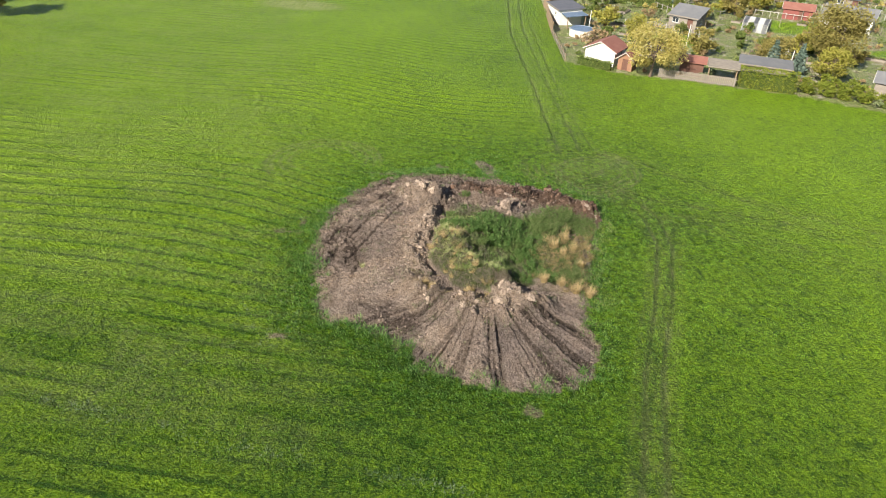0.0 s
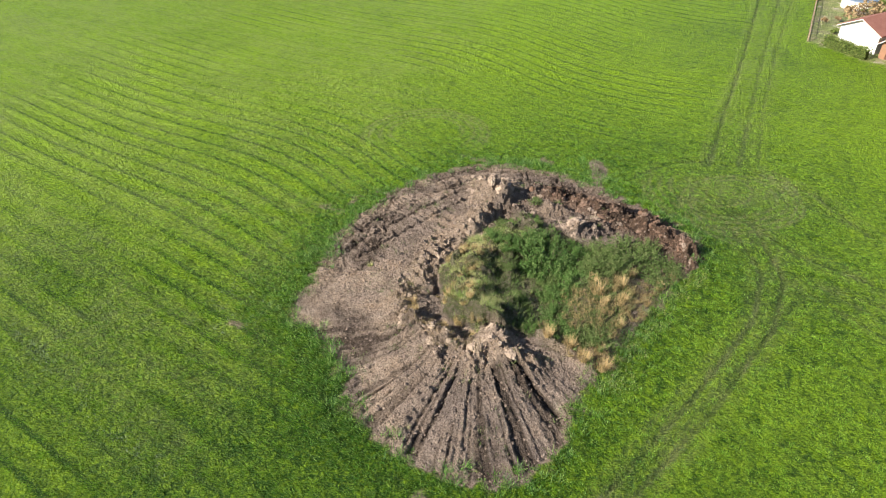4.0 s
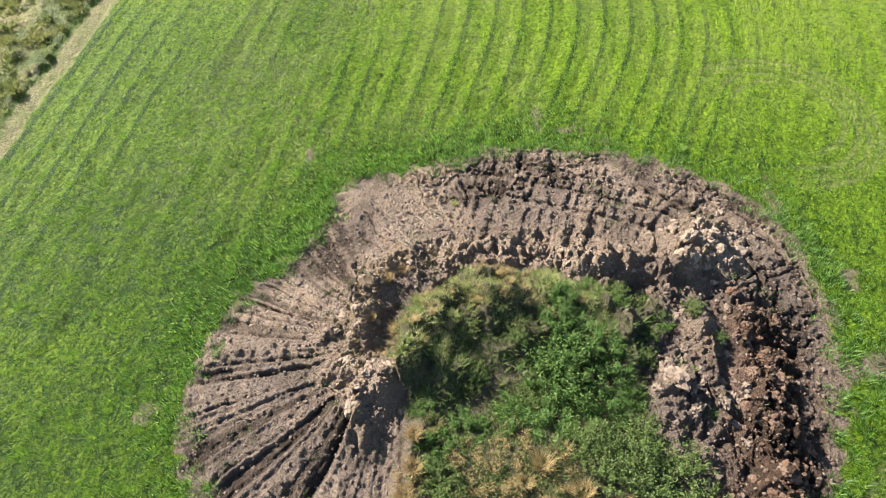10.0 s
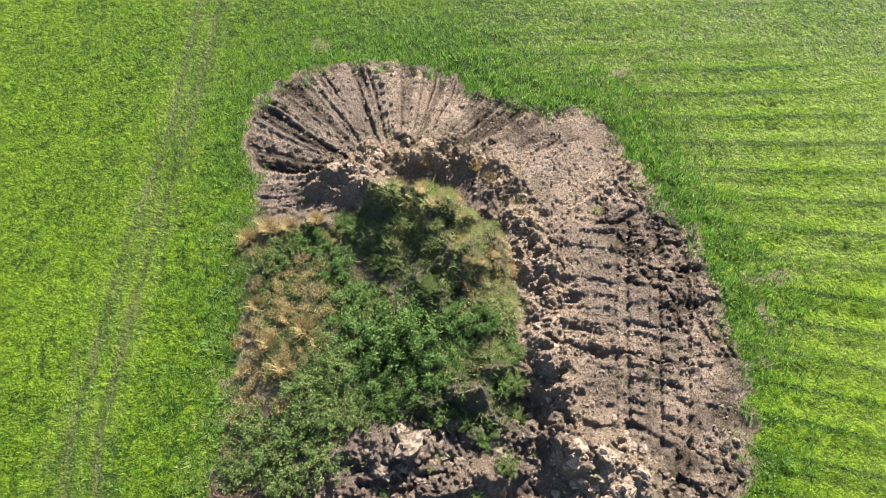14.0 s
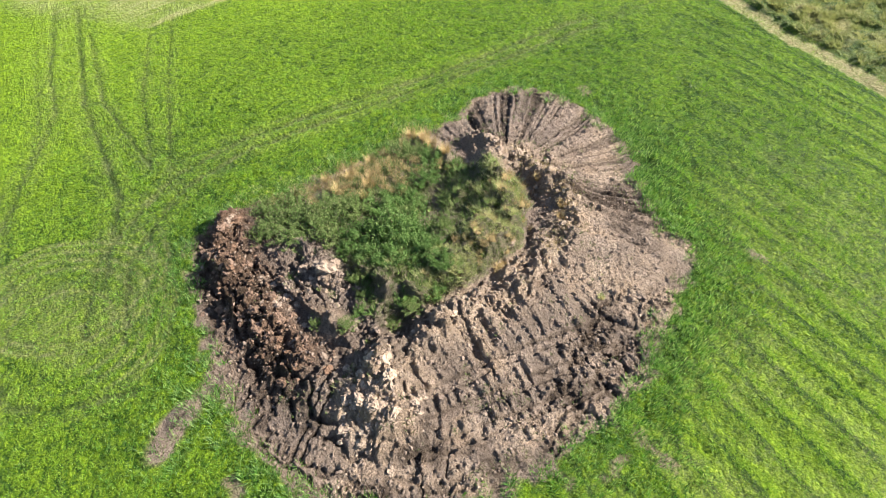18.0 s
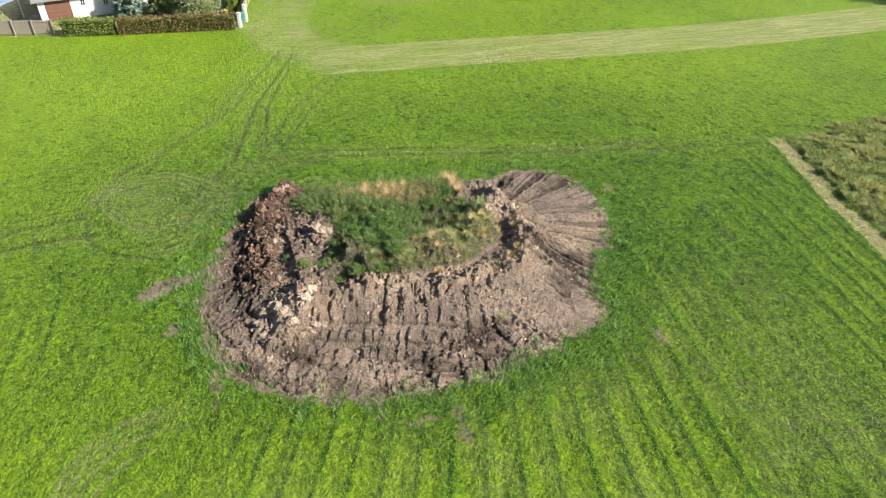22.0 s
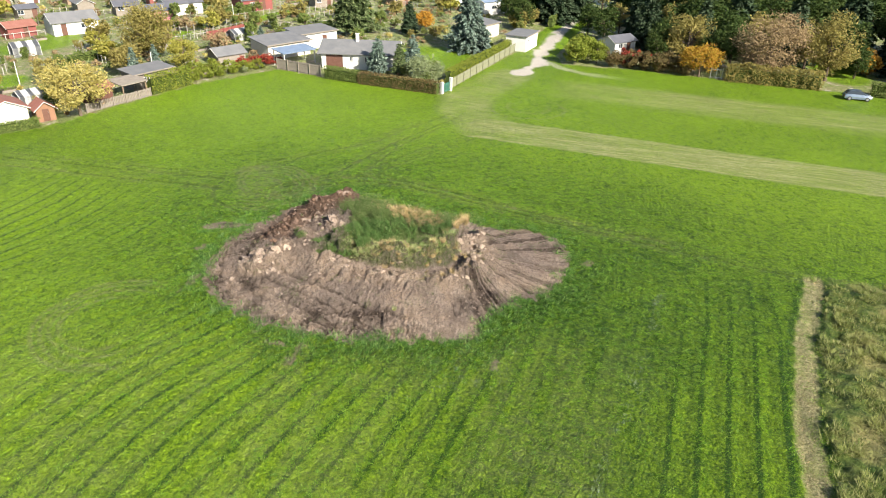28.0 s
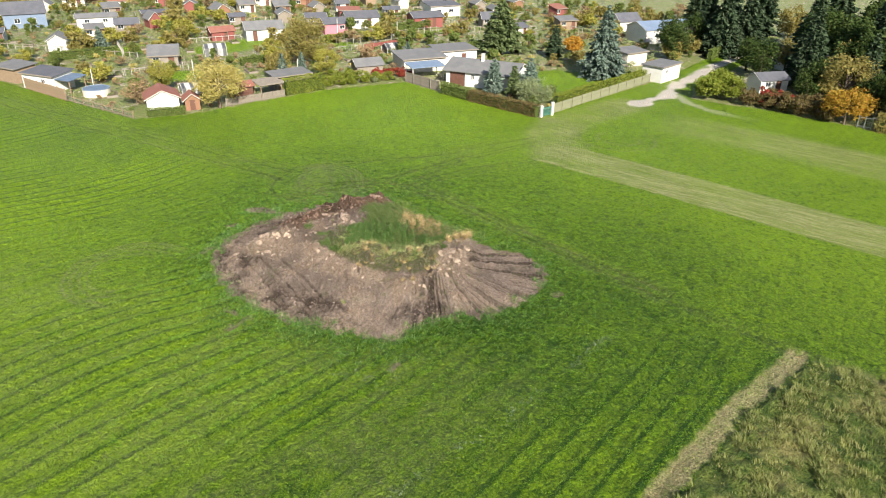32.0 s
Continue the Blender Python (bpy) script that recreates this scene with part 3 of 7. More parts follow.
def heap(x, y):
    side = mud_side(x, y)
    rim, north = near(x, y, RIM), near(x, y, NORTH_RIDGE)
    wob = fbm(x * 0.9, y * 0.9, 41, 3)
    blot = fbm(x * 0.7, y * 0.7, 65, 4)
    inner = inside(x, y, RIM + [(6, 9), (8, 0)])
    # the overgrown bank inside the rim: steep on its south and west, falling gently into the hollow
    hx, hy = x + 0.8 * wob + 0.35 * fbm(x * 2.2, y * 2.2, 42, 2), y + 0.8 * fbm(x * 0.8, y * 0.8, 43, 3) + 0.3 * fbm(x * 2.4, y * 2.4, 50, 2)
    crest = near(hx, hy, CREST)
    hollow = inside(hx, hy, CREST + [(4, 6), (7, 3), (7, -3)])
    hd = np.where(hollow, 3.4 - crest, 0.85 - crest)
    hump = (1.28 - 0.6 * smooth(0.0, 4.6, y)) * np.where(hollow, smooth(3.7, 0.5, crest), smooth(1.0, 0.1, crest)) * (0.9 + 0.8 * fbm(x * 1.4, y * 1.4, 83, 3))
    ditch = np.exp(-((crest - 1.05) / 0.22) ** 2) * (1 - hollow) * smooth(-0.1, 0.2, fbm(x * 0.7, y * 0.7, 66, 2)) * smooth(3.5, 2.0, y)
    ridge = np.exp(-(rim / np.where(inner, 0.85, 1.15)) ** 2)
    nridge = np.exp(-(north / 0.95) ** 2)
    pile = lump(x + 0.6 * wob, y + 0.6 * blot, *PILE, 2.3, 2.0, 0.85, 0.1)
    edge_ridge = np.exp(-(near(x, y, [(4.7, -2.4), (6.3, -2.7), (8.3, -2.8)]) / 0.4) ** 2)
    blocks = 0.4 * edge_ridge + lump(x, y, 2.4, 6.9, 0.8, 0.6, 0.45) + lump(x, y, 0.3, 8.3, 1.5, 1.1, 0.6, 0.1) + lump(x, y, 9.4, 8.4, 0.9, 0.7, 0.3) + lump(x + 0.5 * wob, y, 3.0, -3.9, 1.3, 1.3, 0.85, 0.15)
    apron = 0.42 * smooth(0, 5.5, -side)
    weeds = lump(x, y, 5.6, 1.5, 3.0, 5.5, 0.45, 0.2)
    z = apron + hump + 0.68 * ridge * (0.8 + 0.9 * wob) + 0.66 * (1 - 0.35 * smooth(5, 8, x)) * nridge * (0.85 + 1.0 * fbm(x * 0.8, y * 0.8, 44, 3)) + pile + blocks + weeds - 0.3 * ditch
    z -= lump(x, y, 3.9, 0.4, 1.7, 2.4, 0.4, 0.2) + lump(x, y, 3.0, 3.0, 1.9, 1.4, 0.4, 0.2) + lump(x, y, -1.7, 6.3, 0.9, 0.8, 0.55, 0.2)
    # clods and lumps, rougher on the ridges and the pile
    broken = inner * smooth(4.8, 6.2, y - 0.25 * (x - 2)) * smooth(6.5, 4.5, x)
    z += broken * (0.55 * np.clip(fbm(x * 0.9, y * 0.9, 91, 4), -0.3, 0.6) + 0.1)
    coarse = np.clip(0.25 + 1.2 * broken + 1.0 * ridge + 1.7 * nridge + 1.0 * smooth(0, 0.5, pile) + 0.6 * blocks, 0, 1.9) * (1 - 0.6 * smooth(0.0, 0.4, hd) * smooth(5, 3, y))
    wx, wy = x + 0.25 * fbm(x * 1.7, y * 1.7, 67, 2), y + 0.25 * fbm(x * 1.7, y * 1.7, 68, 2)
    billow = np.abs(vnoise(wx * 2.1, wy * 2.1, 45)) + 0.6 * np.abs(vnoise(wx * 4.3 + wy, wy * 4.3, 46)) + 0.42 * np.abs(vnoise(wx * 9, wy * 9 - wx, 47))
    z += coarse * 0.45 * (billow - 0.3) * smooth(0.2, -0.8, side)
    z += np.clip(ridge + nridge + 0.8 * smooth(0, 0.5, pile), 0, 1.2) * 0.62 * np.clip(fbm(x * 1.25, y * 1.25, 49, 4), -0.25, 0.6)
    z += 0.05 * fbm(x * 3.5, y * 3.5, 48, 3)
    # shaded gap on the outer side of the north ridge
    out_n = y - np.interp(x, [p[0] for p in NORTH_RIDGE], [p[1] for p in NORTH_RIDGE])
    z -= 0.4 * np.exp(-((out_n - 0.75 + 1.6 * wob) / 0.14) ** 2) * smooth(-4.2, -3.0, x) * smooth(8.6, 7.4, x)
    # fan of long scrapes in the south, from the rim out to the grass
    fx, fy = x - 1.6, y + 3.4
    fr, fa = np.hypot(fx, fy), np.arctan2(fy, fx)
    fan = smooth(2.2, 3.4, fr) * smooth(0.3, -0.1, fa) * smooth(-2.8, -2.5, fa) * smooth(0.2, -0.6, side)
    aw = fa + 0.03 * fbm(x * 0.5, y * 0.5, 69, 2) + 0.008 * fbm(x * 2.5, y * 2.5, 70, 2)
    groove = 0.7 * vnoise(aw * 11, fr * 0.06, 51) + 0.8 * vnoise(aw * 25, fr * 0.09, 52) + 0.55 * vnoise(aw * 52, fr * 0.13, 54)
    furrow = smooth(0.11, 0.0, np.abs(vnoise(aw * 8.5, fr * 0.05, 53))) * smooth(-0.2, 0.1, vnoise(aw * 5, fr * 0.22, 60))
    z += fan * (0.22 * groove - 0.24 * furrow)
    spread = smooth(0.5, -0.5, side) * (1 - smooth(-0.2, 0.2, hd) * smooth(5.2, 4.2, y))
    z += spread * (0.10 * np.clip(fbm(x * 2.6, y * 2.6, 58, 3), -0.12, 0.5) + 0.07 * np.abs(vnoise(x * 6, y * 6, 59)) + 0.06 * np.abs(vnoise(x * 11, y * 11, 64)))
    # bucket scrapes running down the west side
    west = smooth(-3.5, -4.1, x) * smooth(-6.4, -5.8, x - 0.3 * (y - 3)) * smooth(-2.2, 0.0, y) * smooth(8.0, 6.8, y)
    u = y + 0.15 * x + 0.5 * fbm(x * 0.2, y * 0.6, 55, 2) + 0.12 * fbm(x * 2, y * 2, 61, 3)
    bars = np.sin(2 * np.pi * u / 0.7)
    deep = smooth(0.0, 0.7, bars) * smooth(-0.15, 0.12, vnoise(u * 1.1, x * 0.45, 56))
    z += west * (0.08 * smooth(-0.1, -0.8, bars) - 0.21 * deep)
    # scrapes round the rest of the heap, running outwards
    ca = np.arctan2(y - 1.5, x - 2.5) + 0.05 * fbm(x * 0.9, y * 0.9, 73, 3)
    cr = np.hypot(x - 2.5, y - 1.5)
    outer = smooth(5.0, 6.0, cr) * smooth(0.2, -0.6, side) * smooth(3, -1, x) * (1 - west) * (1 - fan)
    z += outer * 0.16 * (vnoise(ca * 22, cr * 0.12, 85) + 0.7 * vnoise(ca * 48, cr * 0.2, 86))
    crack = smooth(0.06, 0.0, np.abs(vnoise(ca * 16, cr * 0.12, 74))) * smooth(-0.1, 0.15, vnoise(ca * 6, cr * 0.4, 75)) * outer
    z -= 0.13 * crack
    # chain tracks: two ruts, and the prints of the cleats across them
    ruts, cleats, lips = np.zeros_like(x), np.zeros_like(x), np.zeros_like(x)
    for line in (RUT_A, RUT_B, RUT_C):
        dl = near(x, y, line) + 0.1 * fbm(x * 1.5, y * 1.5, 87, 2)
        ruts = np.maximum(ruts, smooth(0.3, 0.2, dl) * (0.7 if line is RUT_C else 1))
        lips = np.maximum(lips, smooth(0.12, 0.0, np.abs(dl - 0.24)))
    for one, two in ((RUT_A, RUT_B), (RUT_B, RUT_C)):
        mid = [((p[0] + q[0]) / 2, (p[1] + q[1]) / 2) for p, q in zip(one, two)]
        cleats = np.maximum(cleats, smooth(0.62, 0.4, near(x, y, mid)))
    pr = np.sin(2 * np.pi * (y + 0.3 * x + 0.12 * fbm(x * 1.5, y * 1.5, 88, 2)) / 0.46)
    cleats = cleats * smooth(0.15, 0.7, pr) * smooth(-0.25, 0.1, fbm(x * 0.7, y * 0.7, 89, 2))
    here = smooth(-0.1, -0.7, side)
    z -= here * (0.13 * ruts + 0.07 * cleats * (1 - ruts) + 0.05 * lips)
    ang = np.degrees(np.arctan2(y - 1, x))
    around = np.where(ang < -100, ang + 360, ang)
    ring = smooth(48, 62, around) * smooth(222, 205, around)
    tread = np.maximum(0.9 * lips, 0.5 * cleats)
    for at, low in ((-0.7, 0.1), (-1.35, 0.1), (-2.4, 0.12)):
        mark = ring * smooth(0.24, 0.12, np.abs(side + 0.9 * fbm(x * 0.4, y * 0.4, 57, 2) - at)) * smooth(-0.3, 0.1, fbm(x * 0.3, y * 0.3, 77, 2) + 0.1)
        z -= low * mark * (1 + 0.3 * np.sin(around * 11 + 9 * fbm(x * 0.5, y * 0.5, 78, 2)))
        tread = np.maximum(tread, mark)
    z = z * smooth(0.25, -0.5, side) - 0.30 * smooth(-0.05, 0.75, side)
    heaped = smooth(0.08, 0.35, pile)
    crust = np.clip(1.05 * np.exp(-(rim / 1.2) ** 2) * (0.75 + 0.9 * blot) + 1.1 * heaped + 0.7 * smooth(0.1, 0.3, blocks) + 0.55 * smooth(-0.1, 0.35, blot) * smooth(0.0, -2.5, x + 0.25 * (y + 2)) + 0.34 * smooth(-1, -4, x) + 0.36 * fan * smooth(-0.3, 0.3, blot) + 0.6 * np.exp(-(np.hypot(x + 7.3, y + 4.4) / 1.9) ** 2) + 0.4 * smooth(-1.6, -0.3, side) * smooth(-0.2, 0.2, blot), 0, 1)
    crust *= 1 - 0.85 * np.clip(nridge * 1.1, 0, 1) * smooth(-2.6, -0.8, x)
    soak = smooth(1.2, 0.5, np.hypot((x + 3.8) / 2.6, (y + 6.5) / 1.7) + 0.7 * fbm(x * 1.2, y * 1.2, 79, 3))
    soak = soak * (0.35 + 0.65 * smooth(-0.15, 0.15, vnoise(aw * 22, fr * 0.1, 80) + 0.4 * fbm(x * 2, y * 2, 81, 2)))
    crust *= 1 - 0.85 * soak
    dark = np.clip(1.25 * np.exp(-(north / 1.5) ** 2) * smooth(-2.2, 0.2, x), 0, 1)
    # North end darkened as seen against the light; shade painted into scrapes and cracks.
    damp_shade = 0.25 * smooth(5.5, 8, y) * (1 - heaped) * spread + 0.1 * west + 0.65 * tread + 0.35 * smooth(0.0, -0.35, blot) * spread + 0.9 * crack + 0.45 * deep * west
    # Damp ring and soaked patch, then painted shade down furrows and grooves.
    damp_shade += 0.35 * ring * smooth(-0.3, -1.5, side) * smooth(-4.2, -2.6, side) * smooth(0.3, -0.2, blot) + 1.1 * soak + 0.8 * furrow * fan + 1.0 * smooth(0.02, -0.3, groove) * fan
    damp_shade = np.clip(damp_shade * (1 - 0.45 * crust), 0, 1)
    green = np.clip(smooth(0.0, 0.25, hd) * smooth(5.0, 3.8, y) + smooth(0.05, 0.35, weeds) * smooth(9.6, 8.2, y) + 0.8 * smooth(1.2, 0.7, np.hypot((x - 2.6) / 3.2, (y - 3.2) / 3.0)) + 0.6 * smooth(1.1, 0.6, np.hypot((x + 0.6) / 1.9, (y - 4.9) / 2.0) + 0.5 * blot), 0, 1)
    return z, crust * (1 - 0.6 * green), dark * (1 - green), green, side, damp_shade * (1 - green)


mx, my = np.arange(-12.2, 12.6, 0.042), np.arange(-14.4, 18.0, 0.042)
X, Y = (a.ravel() for a in np.meshgrid(mx, my, indexing="ij"))
hz, crust, dark, green, hs, damp_shade = heap(X, Y)
faces = grid_faces(len(mx), len(my))
faces = faces[(hs[faces].min(1) < 0.75)]
used, faces = np.unique(faces, return_inverse=True)
faces = faces.reshape(-1, 4)
me = mesh_np("soil", np.stack([X, Y, hz], 1)[used], faces, True, crust=crust[used], dark=dark[used], green=green[used], damp_shade=damp_shade[used])
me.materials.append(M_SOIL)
mound = tagged(new("earth_mound"), "heap of dug brown earth with pale clods, overgrown in the middle", "earth mound")


def under(ob, parent, label=""):
    ob.parent = parent
    if label:
        ob["label"] = label
    return ob


under(new("soil", me), mound)


def heap_z(x, y):
    return heap(np.asarray(x, float), np.asarray(y, float))[0]


# ---- helpers for things ----
def part(name, bm, material, parent, label=""):
    m = bpy.data.meshes.new(name)
    bm.to_mesh(m)
    bm.free()
    m.materials.append(material)
    return under(new(name, m), parent, label)


def box(bm, cx, cy, cz, sx, sy, sz):
    vs = [bm.verts.new((cx + a * sx / 2, cy + b * sy / 2, cz + c * sz / 2)) for a in (-1, 1) for b in (-1, 1) for c in (-1, 1)]
    for f in ((0, 1, 3, 2), (4, 6, 7, 5), (0, 4, 5, 1), (2, 3, 7, 6), (0, 2, 6, 4), (1, 5, 7, 3)):
        bm.faces.new([vs[i] for i in f])
    return vs


def tube(bm, pts, radii, sides=6):
    rings = []
    for i, p in enumerate(pts):
        a, b = Vector(pts[max(i - 1, 0)]), Vector(pts[min(i + 1, len(pts) - 1)])
        q = (b - a).to_track_quat("Z", "Y")
        rings.append([bm.verts.new(Vector(p) + q @ Vector((math.cos(6.2832 * k / sides) * radii[i], math.sin(6.2832 * k / sides) * radii[i], 0))) for k in range(sides)])
    for r, s in zip(rings, rings[1:]):
        for k in range(sides):
            bm.faces.new((r[k], r[(k + 1) % sides], s[(k + 1) % sides], s[k]))
    bm.faces.new(rings[-1])
    bm.faces.new(rings[0][::-1])


def blades(name, x, y, z, n, tall, width, lean, r, seed, material, parent=None, bent=(0, 0)):
    """Tufts of n narrow blades at each place; tall, width and lean may vary by place."""
    g = np.random.default_rng(seed)
    k = len(x) * n
    rep = lambda v: np.repeat(np.broadcast_to(np.asarray(v, float), len(x)), n)
    X, Y, Z, T, W, L, R, BX, BY = (rep(v) for v in (x, y, z, tall, width, lean, r, bent[0], bent[1]))
    b = g.uniform(0, 6.2832, k)
    a = b + g.normal(size=k) * 0.9
    d = np.sqrt(g.uniform(0, 1, k)) * R
    T = T * g.uniform(0.55, 1.15, k)
    px, py = X + d * np.cos(b), Y + d * np.sin(b)
    out = L * T * g.uniform(0.3, 1.2, k)
    p0 = np.stack([px - W * np.sin(a), py + W * np.cos(a), Z - 0.03], 1)
    p1 = np.stack([px + W * np.sin(a), py - W * np.cos(a), Z - 0.03], 1)
    p2 = np.stack([px + out * np.cos(a) + BX * T, py + out * np.sin(a) + BY * T, Z + T], 1)
    v = np.stack([p0, p1, p2], 1).reshape(-1, 3)
    m = mesh_np(name, v, np.arange(3 * k).reshape(-1, 3))
    m.materials.append(material)
    ob = new(name, m)
    if parent:
        ob.parent = parent
    return ob


def leaf_quads(c, size, g, up=0.4, long=1.5, along=None):
    """A small rhomb at each place of c; along gives the way of its long side."""
    n = len(c)
    nrm = g.normal(size=(n, 3))
    nrm[:, 2] = np.abs(nrm[:, 2]) + up
    nrm /= np.linalg.norm(nrm, axis=1)[:, None]
    d = g.normal(size=(n, 3)) if along is None else along + 0.35 * g.normal(size=(n, 3))
    u = d - nrm * (d * nrm).sum(1)[:, None]
    u /= np.linalg.norm(u, axis=1)[:, None] + 1e-9
    w = np.cross(nrm, u)
    s = (np.asarray(size) * g.uniform(0.6, 1.35, n))[:, None]
    v = np.stack([c - u * s * long, c - w * s * 0.6, c + u * s * long, c + w * s * 0.6], 1)
    return v.reshape(-1, 3), np.arange(4 * n).reshape(-1, 4)


def cloud(g, n, r, h, z0, clumps=26, spread=0.34, fill=0.5):
    """Places of leaves in a crown of uneven clumps, and the clumps' centres."""
    d = g.normal(size=(clumps, 3))
    d /= np.linalg.norm(d, axis=1)[:, None]
    d *= g.uniform(fill, 1.0, clumps)[:, None] ** 0.6
    ctr = d * np.array([r, r, h / 2]) * (1 - spread * 0.6)
    ctr[:, 2] += z0 + h / 2
    who = g.integers(0, clumps, n)
    off = g.normal(size=(n, 3))
    off /= np.linalg.norm(off, axis=1)[:, None]
    rad = g.uniform(0.55, 1.1, (n, 1)) * (spread * g.uniform(0.65, 1.3, clumps))[who][:, None]
    return ctr[who] + off * rad * np.array([r, r, h * 0.45]), ctr


# ---- clods on the heap ----
def clod_mesh(name, seed):
    bm = bmesh.new()
    bmesh.ops.create_icosphere(bm, subdivisions=3, radius=1)
    o = Vector((seed * 7.1, seed * 3.3, 0))
    for v in bm.verts:
        k = 1 + 0.42 * noise.noise(v.co * 1.3 + o) + 0.34 * noise.noise(v.co * 2.8 + o) + 0.3 * noise.noise(v.co * 5 + o) + 0.16 * noise.noise(v.co * 11 + o)
        v.co = Vector((v.co.x * 1.15, v.co.y * 0.9, v.co.z * 0.75)) * k
    m = bpy.data.meshes.new(name)
    bm.to_mesh(m)
    bm.free()
    return m


CLODS = {}
for tag, mat_ in (("dry", M_CLOD_DRY), ("dark", M_CLOD_DARK), ("grey", M_CLOD_GREY)):
    CLODS[tag] = [clod_mesh("clod", i + (0, 10, 20)[("dry", "dark", "grey").index(tag)]) for i in range(5)]
    for m in CLODS[tag]:
        m.materials.append(mat_)


def along_line(line, n, wide, g):
    seg = [math.dist(a, b) for a, b in zip(line, line[1:])]
    at = g.uniform(0, sum(seg), n)
    out = []
    for s in at:
        i = 0
        while i < len(seg) - 1 and s > seg[i]:
            s -= seg[i]
            i += 1
        (ax, ay), (bx, by) = line[i], line[i + 1]
        u = min(s / seg[i], 1)
        out.append((ax + (bx - ax) * u + g.normal() * wide, ay + (by - ay) * u + g.normal() * wide))
    return np.array(out)


g = np.random.default_rng(3)
spots = [("dry", along_line(RIM, 90, 0.5, g), 0.06, 0.2), ("dark", along_line(NORTH_RIDGE, 110, 0.75, g), 0.08, 0.3),
         ("dry", np.stack([PILE[0] + g.normal(size=80) * 0.9, PILE[1] + g.normal(size=80) * 0.8], 1), 0.1, 0.3),
         ("grey", np.stack([g.uniform(-1.6, 5.2, 70), g.uniform(6.0, 9.6, 70)], 1), 0.08, 0.28),
         ("grey", np.stack([9.3 + g.normal(size=9) * 0.45, 8.3 + g.normal(size=9) * 0.4], 1), 0.1, 0.3),
         ("dry", np.stack([3.0 + g.normal(size=14) * 0.6, -4.4 + g.normal(size=14) * 0.5], 1), 0.12, 0.3)]
for tag, xy, lo, hi in spots:
    zz = heap_z(xy[:, 0], xy[:, 1])
    for (x, y), z in zip(xy, zz):
        s = lo + (hi - lo) * g.uniform() ** 1.7
        c = under(new("clod", CLODS[tag][int(g.integers(5))]), mound)
        c.matrix_basis = pose(x, y, z - s * 0.45, g.uniform(-25, 25), g.uniform(-25, 25), g.uniform(0, 360)) @ Matrix.Diagonal((s, s * g.uniform(0.7, 1.1), s * g.uniform(0.6, 1), 1))
big = under(new("clod", CLODS["grey"][3]), mound, "large pale block of dried earth")
big.matrix_basis = pose(2.6, 6.9, float(heap_z([2.6], [6.9])[0]) - 0.02, 8, -12, 40) @ Matrix.Diagonal((0.44, 0.38, 0.36, 1))


def crumbs(n, seed, choose, material, lo, hi, label):
    """Small crumbs of earth, too many to count."""
    g = np.random.default_rng(seed)
    x, y = g.uniform(-11, 10.5, n), g.uniform(-13, 14.5, n)
    z, crust, dark, green, side, damp_shade = heap(x, y)
    ok = (side < -0.25) & choose(crust, dark, green, g.uniform(size=n))
    x, y, z = x[ok], y[ok], z[ok]
    bm = bmesh.new()
    bmesh.ops.create_icosphere(bm, subdivisions=1, radius=1)
    base = np.array([v.co for v in bm.verts])
    tri = np.array([[v.index for v in f.verts] for f in bm.faces])
    bm.free()
    k = len(x)
    s = lo + (hi - lo) * g.uniform(size=k) ** 2.5
    v = base[None] * g.uniform(0.45, 1.6, (k, len(base), 1)) * s[:, None, None] * np.stack([g.uniform(0.8, 1.3, k), g.uniform(0.8, 1.3, k), g.uniform(0.5, 0.9, k)], 1)[:, None]
    v += np.stack([x, y, z + s * 0.2], 1)[:, None]
    m = mesh_np("crumb", v.reshape(-1, 3), (tri[None] + (np.arange(k) * len(base))[:, None, None]).reshape(-1, 3))
    m.materials.append(material)
    tagged(under(new("crumb", m), mound, label), kind="stuff")


crumbs(13000, 61, lambda c, d, gr, r: (c > 0.6) & (r < c * 0.55 - gr * 0.4 - d), M_CLOD_DRY, 0.012, 0.06, "pale crumbs of dried earth")
crumbs(18000, 62, lambda c, d, gr, r: r < d * 0.9, M_CLOD_DARK, 0.02, 0.09, "dark moist crumbs of earth")
crumbs(26000, 63, lambda c, d, gr, r: (r < 0.3 - gr), M_CLOD_GREY, 0.012, 0.05, "grey brown crumbs of earth")
crumbs(15000, 64, lambda c, d, gr, r: (r < 0.28 + 0.25 * c - gr), M_LUMP, 0.025, 0.085, "fist-sized lumps of grey brown earth")

# ---- grass ----
def scatter(n, x0, x1, y0, y1, seed):
    g = np.random.default_rng(seed)
    x, y = g.uniform(x0, x1, n), g.uniform(y0, y1, n)
    return x, y, ground_data(x, y), g.uniform(size=n), g


x, y, d, r, g = scatter(620000, -33, 31, -33, 31, 71)
keep = (np.hypot(x, y + 1) < 33) & (d["side"] > 0.12) & (d["tall"] < 0.4) & (r > d["dry"] * 0.55 + d["bare"] * 0.6 + smooth(0.03, 0.1, d["rut"]) + 0.85 * d["gap"] + 0.6 * d["hole"]) & (g.uniform(size=len(x)) < 0.2 + 0.8 * smooth(33, 14, np.hypot(x, y + 1)))
tufty = smooth(-0.2, 0.25, fbm(x * 3.6, y * 3.6, 70, 3))
keep &= g.uniform(size=len(x)) > 0.6 * (1 - tufty)
# Hollows and row gaps also get the dark blades, imitating their shade.
lush_shaded = 0.25 + 0.5 * g.uniform(size=len(x)) > 0.2 + 0.9 * d["tone"] + 0.9 * d["stripy"] * (d["rows"] - 0.5) + 0.25 * fbm(x * 1.1, y * 1.1, 69, 3) + 0.45 * (tufty - 0.5)
